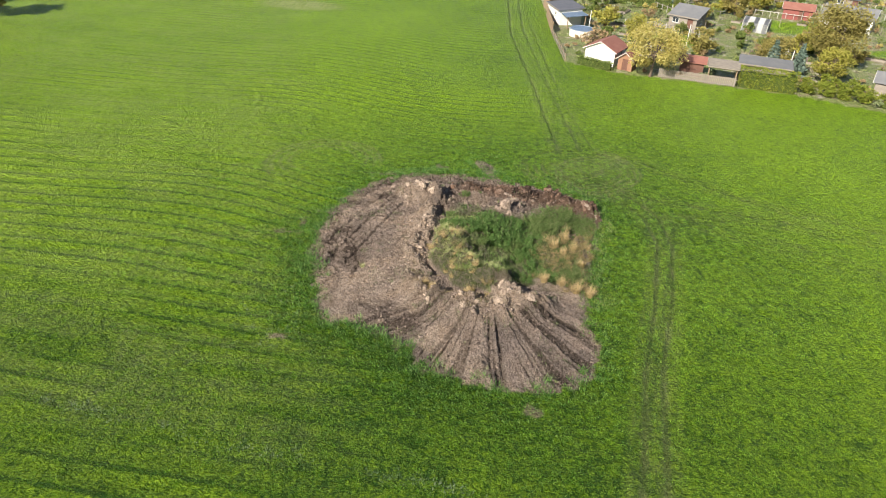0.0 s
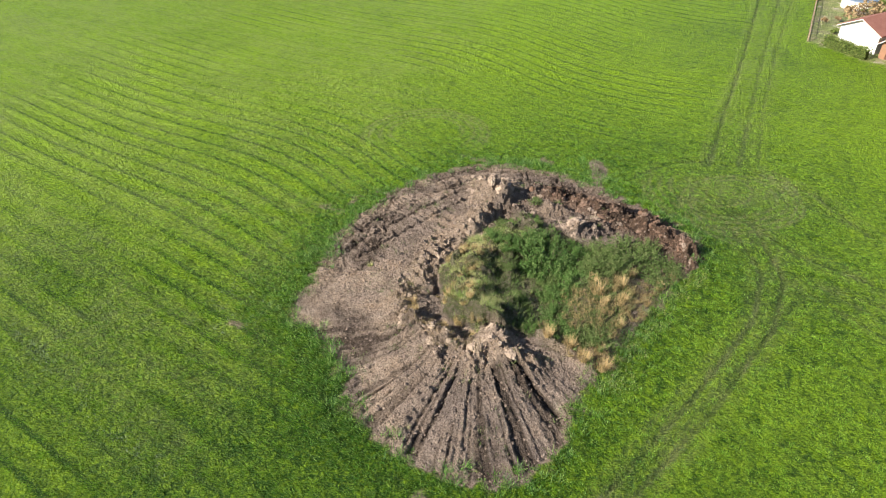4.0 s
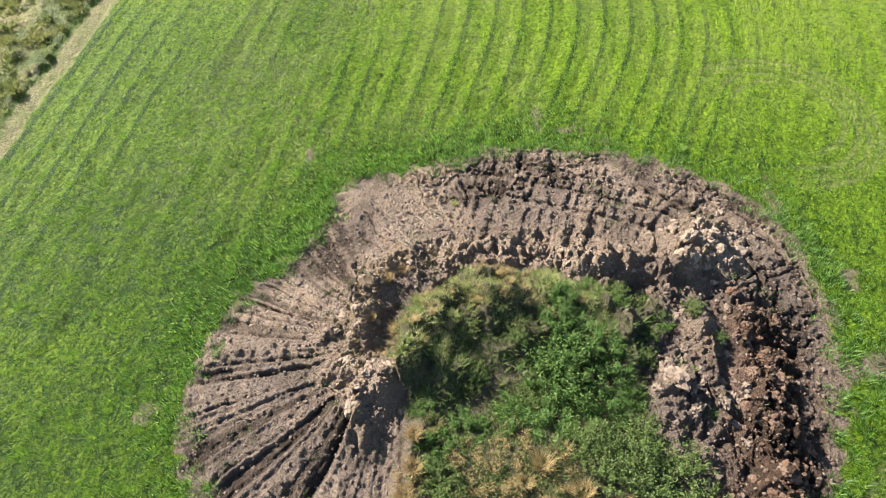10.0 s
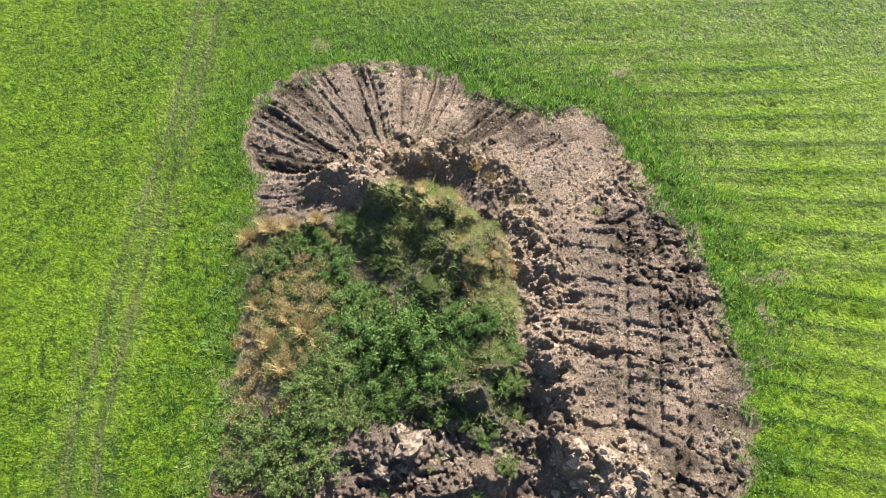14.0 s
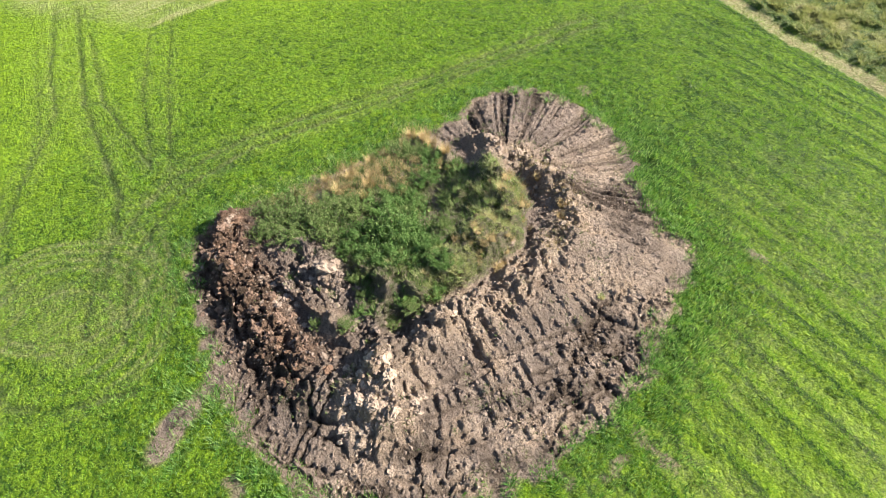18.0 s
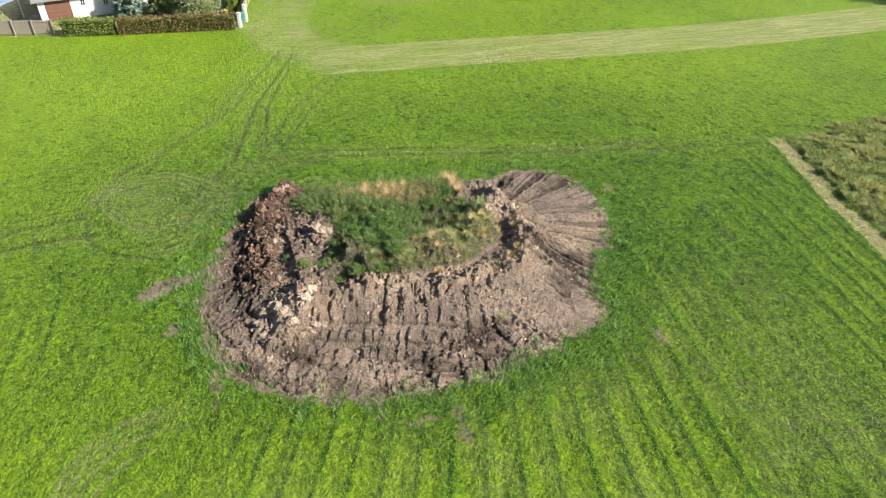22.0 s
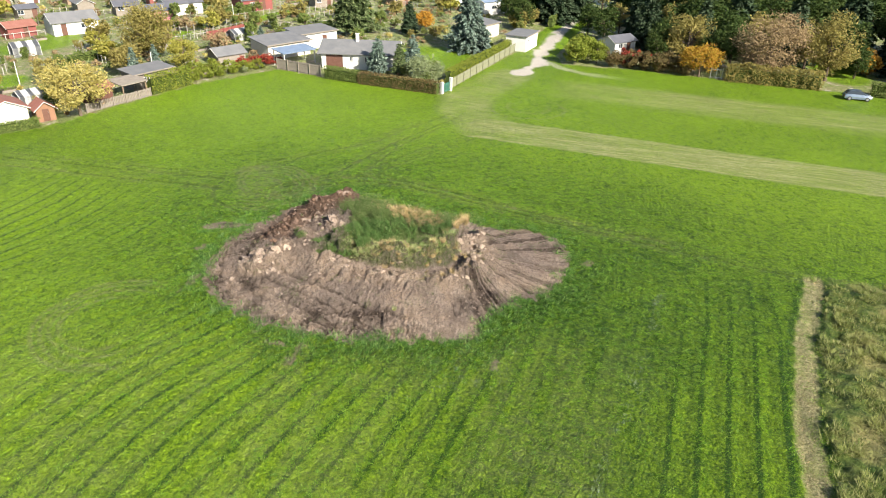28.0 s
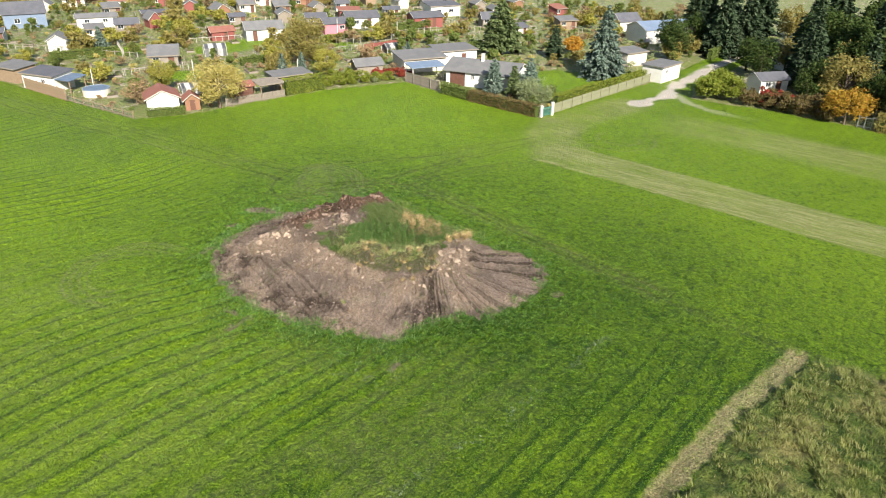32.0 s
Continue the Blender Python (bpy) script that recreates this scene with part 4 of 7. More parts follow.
high = 0.025 + 0.035 * d["rows"] * d["stripy"] + 0.085 * tufty ** 1.5 * (1 + np.clip(0.6 - d["tone"], 0, 0.6))
for flag, mat_, name_label, sd in ((~lush_shaded, M_BLADE, "short mown bright green grass", 72), (lush_shaded, M_ROUGH, "darker green grass of rich spots and shaded hollows", 73)):
    k = keep & flag
    ob = blades("grass", x[k], y[k], d["z"][k], 4, high[k] * 0.85, 0.010, 1.4, 0.09, sd, mat_, None, (-0.3 * smooth(-4, -9, y[k]), -1.0 * smooth(-4, -9, y[k])))
    tagged(ob, name_label, "grass", kind="stuff")
x, y, d, r, g = scatter(330000, -60, 66, -62, 62, 83)
far = np.hypot(x, y + 1)
k = (far > 24) & (r < 0.3 * smooth(24, 33, far)) & (d["tall"] < 0.3) & (d["garden"] < 0.1) & (d["dry"] < 0.4) & (d["gravel"] < 0.2) & (r > 0.4 * d["hole"] + 0.5 * d["gap"]) & (d["rut"] < 0.05)
tagged(blades("grass", x[k], y[k], d["z"][k], 4, 0.07, 0.02, 1.5, 0.22, 85, M_FAR), "short mown grass further off in the field", "grass", kind="stuff")
x, y, d, r, g = scatter(60000, -18, 16, -20, 20, 74)
k = (r < d["fringe"] * 0.8 * smooth(5.5, 0.5, d["side"])) & (d["side"] > -0.1)
ob = blades("fringe_grass", x[k], y[k], d["z"][k], 7, 0.08 + 0.15 * g.uniform(size=k.sum()), 0.024, 0.8, 0.12, 75, M_ROUGH, None, (-0.2, -0.7))
tagged(ob, "long dark green grass round the bare earth", "grass", kind="stuff")
x, y, d, r, g = scatter(15000, -13, 13, -15, 18, 76)
k = (d["side"] > -0.5) & (d["side"] < 0.9) & (r < 0.2 + 0.9 * smooth(-0.15, 0.2, fbm(x, y, 82, 3)))
ob = blades("edge_grass", x[k], y[k], np.maximum(d["z"][k], heap_z(x[k], y[k])), 12, 0.12 + 0.2 * g.uniform(size=k.sum()), 0.016, 1.2, 0.2, 77, M_ROUGH)
tagged(ob, "ragged tufts of green grass hanging over bare earth", "grass", kind="stuff")
x, y, d, r, g = scatter(34000, -46, 12, -50, -22, 78)
clumpy = smooth(-0.1, 0.25, fbm(x * 1.5, y * 1.5, 79, 3))
k = r < d["tall"] * (0.12 + 0.88 * clumpy)
ob = blades("meadow_grass", x[k], y[k], d["z"][k], 16, 0.06 + 0.28 * clumpy[k] * g.uniform(0.5, 1, size=k.sum()), 0.026, 1.2, 0.22, 80, M_WILD)
tagged(ob, "tall unmown meadow grass, yellow green and tangled", "grass", kind="stuff")
k = (g.uniform(size=len(x)) < d["strip"] * 0.5) & (d["tall"] < 0.8)
ob = blades("mown_straw", x[k], y[k], d["z"][k], 6, 0.04, 0.012, 4.0, 0.2, 81, M_STRAW)
tagged(ob, "strip of cut straw beside the tall meadow", "straw", kind="stuff")

# ---- plants on the heap ----
g = np.random.default_rng(91)
n = 9500
x, y = g.uniform(-3.0, 4.0, n), g.uniform(-5.4, 4.6, n)
z, cr, dk, gr, sd, wt = heap(x, y)
k = (z > 0.3) & (gr > 0.5) & (fbm(x * 1.3, y * 1.3, 97, 3) > -0.1) & (near(x, y, CREST) < 1.9 + 0.9 * fbm(x, y, 98, 2))
shag = smooth(-0.15, 0.25, fbm(x * 1.3, y * 1.3, 95, 3))[k]
ob = blades("mound_grass", x[k], y[k], z[k], 8, 0.06 + 0.3 * shag ** 2 * g.uniform(0.4, 1, size=k.sum()), 0.012, 1.4, 0.2, 92, M_HUMP)
tagged(ob, "rough yellow green grass on top of the earth heap", "grass", kind="stuff")
n = 15000
x, y = g.uniform(-3, 9.6, n), g.uniform(-4.5, 9.5, n)
z, cr, dk, gr, sd, wt = heap(x, y)
k = (gr > 0.45) & (near(x, y, CREST[:5]) > 1.5 + 0.8 * fbm(x, y, 99, 2)) & (g.uniform(size=n) < 0.3 + 0.5 * smooth(-0.1, 0.2, fbm(x, y, 96, 3)))
ob = blades("weed_undergrowth", x[k], y[k], z[k], 7, 0.1 + 0.25 * g.uniform(size=k.sum()) ** 2, 0.016, 1.2, 0.2, 93, M_NETTLE)
tagged(ob, "green undergrowth of grass and weeds on the heap", "undergrowth", kind="stuff")
n = 1500
x, y = g.uniform(6.2, 10.6, n), g.uniform(-4, 10, n)
d = ground_data(x, y)
k = (np.abs(d["side"]) < 1.2) & (g.uniform(size=n) < 0.5) & (y < 8)
ob = blades("withered_grass", x[k], y[k], np.maximum(d["z"], heap_z(x, y))[k], 7, 0.16, 0.01, 1.5, 0.2, 94, M_HUMP)
tagged(ob, "thin withered grass at the heap's overgrown edge", "grass", kind="stuff")


def shrub(label, r, h, leaf, size, n, seed, stems=7, clumps=22, category="shrub", name="shrub", z0=0.08):
    """Loose upright shoots from one root, leaves all along them."""
    g = np.random.default_rng(seed)
    thing = tagged(new(name), label, category)
    k = clumps * 2
    a, d = g.uniform(0, 6.2832, k), np.sqrt(g.uniform(0, 1, k))
    foot = np.stack([np.cos(a) * d * r * 0.55, np.sin(a) * d * r * 0.55, np.full(k, -0.05)], 1)
    tip = np.stack([np.cos(a) * d * r * g.uniform(0.9, 1.25, k), np.sin(a) * d * r * g.uniform(0.9, 1.25, k), h * (1.05 - 0.5 * d ** 2) * g.uniform(0.45, 1.25, k)], 1)
    n, size = int(n * 1.15), size * 0.85
    who, u = g.integers(0, k, n), g.uniform(0.1, 1, n) ** 0.75
    c = foot[who] + (tip - foot)[who] * u[:, None] + g.normal(size=(n, 3)) * np.array([0.075, 0.075, 0.05]) * (r ** 0.5)
    c[:, 2] = np.maximum(c[:, 2], 0.02)
    way = (tip - foot)[who] * 0.8 + g.normal(size=(n, 3)) * 0.5
    v, f = leaf_quads(c, size * (1.25 - 0.5 * u), g, 0.5, 1.7, way)
    m = mesh_np("foliage", v, f)
    m.materials.append(leaf)
    under(new("foliage", m), thing)
    bm = bmesh.new()
    for p, q in list(zip(foot, tip))[:stems]:
        tube(bm, [tuple(p), tuple(p * 0.5 + q * 0.5 + np.array([0, 0, 0.05])), tuple(q)], [0.012 * h + 0.004, 0.01 * h, 0.004], 4)
    tagged(part("stalk", bm, M_STEM, thing), kind="stuff")
    return thing


def tuft(label, tall, n, seed, mat_, lean=0.8, r=0.12, width=0.012):
    thing = tagged(new("grass_tuft"), label, "grass tuft")
    a = np.zeros(1)
    ob = blades("straw_sheaf", a, a, a, n, tall, width, lean, r, seed, mat_, thing)
    bm = bmesh.new()
    tube(bm, [(0, 0, -0.08), (0, 0, 0.05), (0, 0, 0.1)], [r * 0.9, r * 0.8, r * 0.3], 8)
    part("root_clump", bm, M_BROWNWEED, thing)
    return thing


def plant(proto, spots, seed, sink=0.05, group=""):
    """The first spot takes the plant itself, the rest copies."""
    g = np.random.default_rng(seed)
    for i, (x, y, s) in enumerate(spots):
        m = pose(x, y, float(heap_z([x], [y])[0]) - sink, g.uniform(-6, 6), g.uniform(-6, 6), g.uniform(0, 360)) @ Matrix.Diagonal((s, s, s * g.uniform(0.85, 1.15), 1))
        if i == 0:
            proto.matrix_basis = m
        else:
            copy_thing(proto, m)
        if group:
            proto["group"] = group


plant(shrub("broad-leaved green bush in the hollow of the heap", 1.45, 1.65, M_LEAF, 0.06, 4200, 101, 12, 40, "bush", "leafy_bush"), [(2.4, 2.8, 1.0)], 1)
dead = tuft("pale grey withered grass on the hump", 0.42, 150, 107, M_STRAW, 0.75, 0.26, 0.006)
dead["group"] = "withered grass on the hump"
gg = np.random.default_rng(108)


def hump_spots(n, lo, hi):
    xy = along_line(CREST[:5], n, 0.6, gg)
    return [(x + 0.25, y + 0.2, gg.uniform(lo, hi)) for x, y in xy]


plant(dead, hump_spots(34, 0.5, 1.0), 7)
hw = shrub("leafy weed growing on the hump", 0.5, 0.45, M_LEAF, 0.06, 320, 109, 5, 14, "weed", "weed")
hw["group"] = "weeds on the hump"
plant(hw, hump_spots(9, 0.25, 0.6), 8)
nw = shrub("yellow-green seeding weed with pale heads on the hump", 0.45, 0.6, M_HUMP, 0.04, 420, 110, 6, 12, "weed", "weed")
nw["group"] = "seeding weeds on the hump"
plant(nw, hump_spots(22, 0.3, 0.75), 9)
bw = shrub("reddish brown withered dock on the hump", 0.4, 0.55, M_BROWNWEED, 0.026, 300, 121, 6, 12, "weed", "weed")
bw["group"] = "withered docks on the hump"
plant(bw, hump_spots(18, 0.4, 0.9), 10)
low = shrub("low dark green leafy shrub among weeds", 1.15, 1.0, M_LEAF, 0.05, 2300, 102)
low["group"] = "leafy shrubs on the heap"
plant(low, [(1.0, 3.4, 0.9), (3.7, 4.3, 0.95), (4.4, 2.4, 1.0), (3.8, 1.0, 0.8), (4.7, -0.6, 0.85), (2.0, 4.8, 0.8), (5.4, -1.8, 0.8), (0.3, 2.7, 0.7), (-0.8, 2.9, 0.6), (4.1, -2.2, 0.5), (-0.7, 5.0, 0.7), (-1.4, 4.0, 0.6), (4.4, 1.2, 0.9), (3.2, 5.3, 0.6), (-0.2, 6.9, 0.55), (1.6, 2.2, 0.75), (0.2, 3.4, 0.6), (-0.6, 2.8, 0.6), (1.2, 4.4, 0.75), (3.0, 3.6, 0.9)], 2)
olive = shrub("olive green nettle clump on brown earth", 1.1, 0.9, M_NETTLE, 0.045, 2200, 103, 8)
olive["group"] = "nettle clumps on the heap"
plant(olive, [(5.3, 5.3, 1.0), (6.5, 5.8, 1.0), (7.4, 6.6, 1.05), (4.5, 5.6, 0.8), (7.9, 5.3, 0.9), (6.1, 4.3, 0.85), (7.0, 7.6, 0.8), (5.7, 6.9, 0.8), (5.1, 3.6, 0.85), (8.4, 6.7, 0.8), (1.4, 6.0, 0.6), (0.5, 6.3, 0.4), (1.6, 7.3, 0.38), (-0.6, 8.0, 0.42), (3.6, 8.2, 0.35), (-1.3, 6.3, 0.4), (-1.5, 5.2, 0.45), (0.6, 8.9, 0.3), (6.3, -1.7, 0.85), (7.2, -1.2, 0.8), (3.4, 1.9, 0.7), (2.6, -0.4, 0.5), (1.0, 1.2, 0.45)], 3)
brown = shrub("withered brown weeds on the heap", 0.85, 0.65, M_BROWNWEED, 0.03, 1300, 104, 14)
brown["group"] = "withered weeds on the heap"
plant(brown, [(5.2, 1.0, 1.0), (6.3, 0.6, 1.0), (7.1, 1.5, 0.9), (5.8, -0.6, 0.9), (7.3, -0.2, 0.9), (6.3, 2.9, 0.8), (7.5, 3.0, 0.9), (7.9, 4.1, 0.8), (8.1, 1.9, 0.8), (7.8, -2.2, 0.8), (6.6, -2.5, 0.7), (1.6, -3.4, 0.5), (4.6, -2.0, 0.6), (8.6, 5.8, 0.7)], 4)
dry = tuft("sheaf of tall straw-coloured dry grass", 0.75, 260, 105, M_STRAW, 0.6, 0.22, 0.008)
dry["group"] = "dry grass tufts on the heap"
plant(dry, [(5.9, 2.0, 1.1), (5.4, 2.7, 0.8), (6.7, 3.4, 1.0), (7.2, 2.3, 0.8), (6.2, -2.4, 0.9), (7.1, -2.7, 1.0), (8.0, -2.5, 0.9), (7.7, 0.6, 0.8), (6.9, 4.7, 0.7), (8.5, 4.8, 0.7), (5.1, -2.5, 0.8), (8.3, 3.1, 0.7), (6.5, 1.4, 0.7), (-1.6, -4.2, 0.6), (-2.1, -3.6, 0.55), (0.4, -4.6, 0.5), (7.5, -1.6, 0.8)], 5)
gt = tuft("upright tuft of long green grass", 0.5, 190, 106, M_HUMP, 0.8, 0.2, 0.008)
gt["group"] = "green grass tufts on the heap"
plant(gt, [(-6.4, -1.7, 0.55), (-5.6, -2.6, 0.4), (1.2, 8.6, 0.6), (2.0, 7.7, 0.6), (-1.6, 7.7, 0.6), (4.6, 7.4, 0.6), (3.3, 9.0, 0.5), (-0.9, 3.4, 0.8), (4.3, 4.9, 0.9), (2.7, 0.6, 1.0), (3.1, -0.6, 1.0), (2.9, -1.6, 0.9), (1.9, 1.3, 0.9), (-3.6, 9.9, 0.4), (0.7, -8.4, 0.45), (-3.2, -7.4, 0.4), (5.6, -10.6, 0.6), (2.0, -10.2, 0.5)], 6)

x, y, d, r, g = scatter(26000, -34, 6, -24, -4, 111)
k = r < 0.8 * np.exp(-(near(x, y, [(-34, -13.6), (-18, -15.6), (-8, -17.2), (2, -18.2)]) / 0.3) ** 2) * smooth(-0.2, 0.15, fbm(x * 0.5, y * 0.5, 112, 2)) + 0.16 * smooth(3.5, 1.0, np.hypot((x + 10.6) * 0.8, y + 7.4) + 2 * fbm(x * 0.5, y * 0.5, 113, 2))
ob = blades("pale_weeds", x[k], y[k], d["z"][k], 6, 0.12, 0.018, 1.0, 0.14, 114, M_PALEWEED)
tagged(ob, "pale grey-green weeds growing in a row of the meadow", "weeds", kind="stuff")

# ---- sparse green on the bare earth ----
g = np.random.default_rng(115)
x, y = g.uniform(-10, 9, 5200), g.uniform(-12.5, 12, 5200)
z, cr, dk, gr, sd, wt = heap(x, y)
k = (sd < -0.4) & (gr < 0.4) & (fbm(x * 0.9, y * 0.9, 116, 3) > 0.27)
ob = blades("sprouting_weeds", x[k], y[k], z[k], 6, 0.09, 0.014, 1.3, 0.16, 117, M_NETTLE)
tagged(ob, "sparse green weeds sprouting from the bare earth", "weeds", kind="stuff")
x, y = along_line(RIM[1:8], 420, 0.3, g).T
ob = blades("root_straw", x, y, heap_z(x, y) + 0.03, 5, 0.06, 0.005, 4.5, 0.2, 118, M_BROWNWEED)
tagged(ob, "pale dead roots and straw hanging from the rim", "straw", kind="stuff")

# ---- gardens: materials ----
M_WHITE = surface("white_plaster", (0.68, 0.67, 0.63), (0.54, 0.53, 0.48), 0.9, 0.85, grain=25, vary=0.3)
M_CREAM = surface("cream_plaster", (0.62, 0.56, 0.46), (0.5, 0.45, 0.37), 0.9, 0.85, vary=0.2)
M_GREYROOF = surface("grey_roofing_felt", (0.115, 0.118, 0.125), (0.18, 0.178, 0.175), 0.6, 0.85, grain=14)
M_DARKROOF = surface("dark_roofing_felt", (0.07, 0.075, 0.09), (0.12, 0.12, 0.135), 0.7, 0.8, grain=14)
M_REDROOF = surface("red_brown_roof", (0.20, 0.075, 0.055), (0.27, 0.125, 0.095), 0.9, 0.8, grain=12)
M_BLUEROOF = surface("blue_grey_sheet", (0.13, 0.18, 0.26), (0.19, 0.24, 0.32), 0.8, 0.5, grain=8)
M_TARP = surface("blue_tarpaulin", (0.08, 0.13, 0.2), (0.16, 0.2, 0.27), 1.2, 0.45, grain=5, relief=0.03)
M_REDWALL = surface("red_painted_boards", (0.24, 0.065, 0.055), (0.19, 0.07, 0.06), 0.9, 0.7)
M_PINK = surface("pink_paint", (0.5, 0.2, 0.24), (0.42, 0.16, 0.2), 0.9, 0.8)
M_WOOD = surface("weathered_wood", (0.2, 0.14, 0.09), (0.29, 0.21, 0.14), 2.2, 0.85, grain=20)
M_GREYWOOD = surface("grey_weathered_boards", (0.17, 0.145, 0.12), (0.27, 0.235, 0.19), 2.0, 0.9, grain=20)
M_BROWNDOOR = surface("brown_painted_wood", (0.10, 0.045, 0.03), (0.14, 0.07, 0.05), 2.0, 0.6)
M_ORANGEWALL = surface("orange_brown_boards", (0.25, 0.13, 0.075), (0.2, 0.11, 0.07), 1.5, 0.8)
M_METAL = surface("galvanised_metal", (0.45, 0.46, 0.47), (0.35, 0.36, 0.37), 3, 0.45, 0.8)
M_BARK = surface("bark", (0.09, 0.065, 0.045), (0.15, 0.115, 0.085), 6, 0.95, grain=25, relief=0.02)
M_CONCRETE = surface("concrete", (0.34, 0.32, 0.29), (0.44, 0.42, 0.38), 1.4, 0.9)
M_GREENPAINT = surface("green_paint", (0.05, 0.17, 0.12), (0.07, 0.2, 0.15), 2, 0.6)
M_GLASS = surface("window_glass", (0.02, 0.025, 0.03), (0.035, 0.045, 0.055), 1, 0.06, relief=0.0005, vary=0.1, spec=0.6)
M_HEDGE = leafy("hedge_leaf", (0.085, 0.135, 0.028), (0.14, 0.19, 0.045), (0.25, 0.26, 0.09))
M_HEDGEBROWN = leafy("autumn_hedge_leaf", (0.10, 0.085, 0.035), (0.16, 0.105, 0.05), (0.2, 0.18, 0.06))
M_HEDGEYEL = leafy("yellow_green_hedge_leaf", (0.12, 0.17, 0.02), (0.19, 0.23, 0.03), (0.29, 0.29, 0.06))
M_YELLOW = leafy("yellow_leaf", (0.36, 0.31, 0.08), (0.46, 0.39, 0.12), (0.54, 0.47, 0.2))
M_GOLD = leafy("golden_leaf", (0.22, 0.23, 0.04), (0.32, 0.30, 0.055), (0.43, 0.38, 0.11))
M_ORANGE = leafy("orange_leaf", (0.36, 0.16, 0.025), (0.44, 0.23, 0.03), (0.5, 0.33, 0.06))
M_RED = leafy("red_leaf", (0.24, 0.03, 0.025), (0.33, 0.05, 0.04), (0.3, 0.12, 0.05))
M_GREENTREE = leafy("tree_leaf", (0.095, 0.145, 0.03), (0.17, 0.2, 0.05), (0.31, 0.28, 0.1))
M_RUSSET = leafy("russet_leaf", (0.20, 0.175, 0.05), (0.25, 0.225, 0.065), (0.36, 0.29, 0.10))
M_TWIG = leafy("bare_twigs", (0.17, 0.125, 0.068), (0.23, 0.165, 0.088), (0.31, 0.215, 0.11), 0.1)
M_SPRUCE = leafy("spruce_needle", (0.026, 0.048, 0.022), (0.042, 0.068, 0.032), (0.08, 0.105, 0.06), 0.1)
M_BLUESPRUCE = leafy("blue_spruce_needle", (0.07, 0.11, 0.085), (0.11, 0.155, 0.12), (0.21, 0.26, 0.21), 0.1)
M_PINE = leafy("pine_needle", (0.06, 0.095, 0.032), (0.095, 0.13, 0.048), (0.17, 0.2, 0.09), 0.15)
M_WILLOW = leafy("willow_leaf", (0.16, 0.2, 0.09), (0.23, 0.27, 0.13), (0.34, 0.37, 0.2))
M_DARKLEAF = leafy("deep_green_leaf", (0.026, 0.048, 0.011), (0.042, 0.072, 0.016), (0.09, 0.115, 0.03), 0.3)
M_CARPAINT, _nt, _b = shader("blue_grey_car_paint", 0.28, 0.5, 0.5)
put_value(_nt, _b.inputs["Base Color"], mixc(_nt, noisy(_nt, 2, 3, 0.5, where(_nt, "Object")), (0.16, 0.20, 0.26), (0.21, 0.26, 0.32)))
M_RUBBER = surface("tyre_rubber", (0.02, 0.02, 0.02), (0.035, 0.035, 0.035), 8, 0.9)
M_LAMP = surface("clear_lamp_glass", (0.6, 0.6, 0.6), (0.7, 0.7, 0.7), 5, 0.15)

TAKEN = []


# ---- gardens: builders ----
def put(thing, x, y, rot=0, z=0.0, s=1.0):
    thing.matrix_basis = pose(x, y, z, 0, 0, rot) @ Matrix.Diagonal((s, s, s, 1))
    return thing


def wall_with_openings(bm, length, height, thick, holes):
    """A wall along x, its outer face at y = 0; holes are (centre, sill, width, height)."""
    cuts = sorted({-length / 2, length / 2, *(c - w / 2 for c, s, w, h in holes), *(c + w / 2 for c, s, w, h in holes)})
    for a, b in zip(cuts, cuts[1:]):
        m = (a + b) / 2
        here = [(s, h) for c, s, w, h in holes if c - w / 2 < m < c + w / 2]
        if not here:
            box(bm, m, thick / 2, height / 2, b - a, thick, height)
        for s, h in here:
            if s > 0.01:
                box(bm, m, thick / 2, s / 2, b - a, thick, s)
            if s + h < height - 0.01:
                box(bm, m, thick / 2, (s + h + height) / 2, b - a, thick, height - s - h)


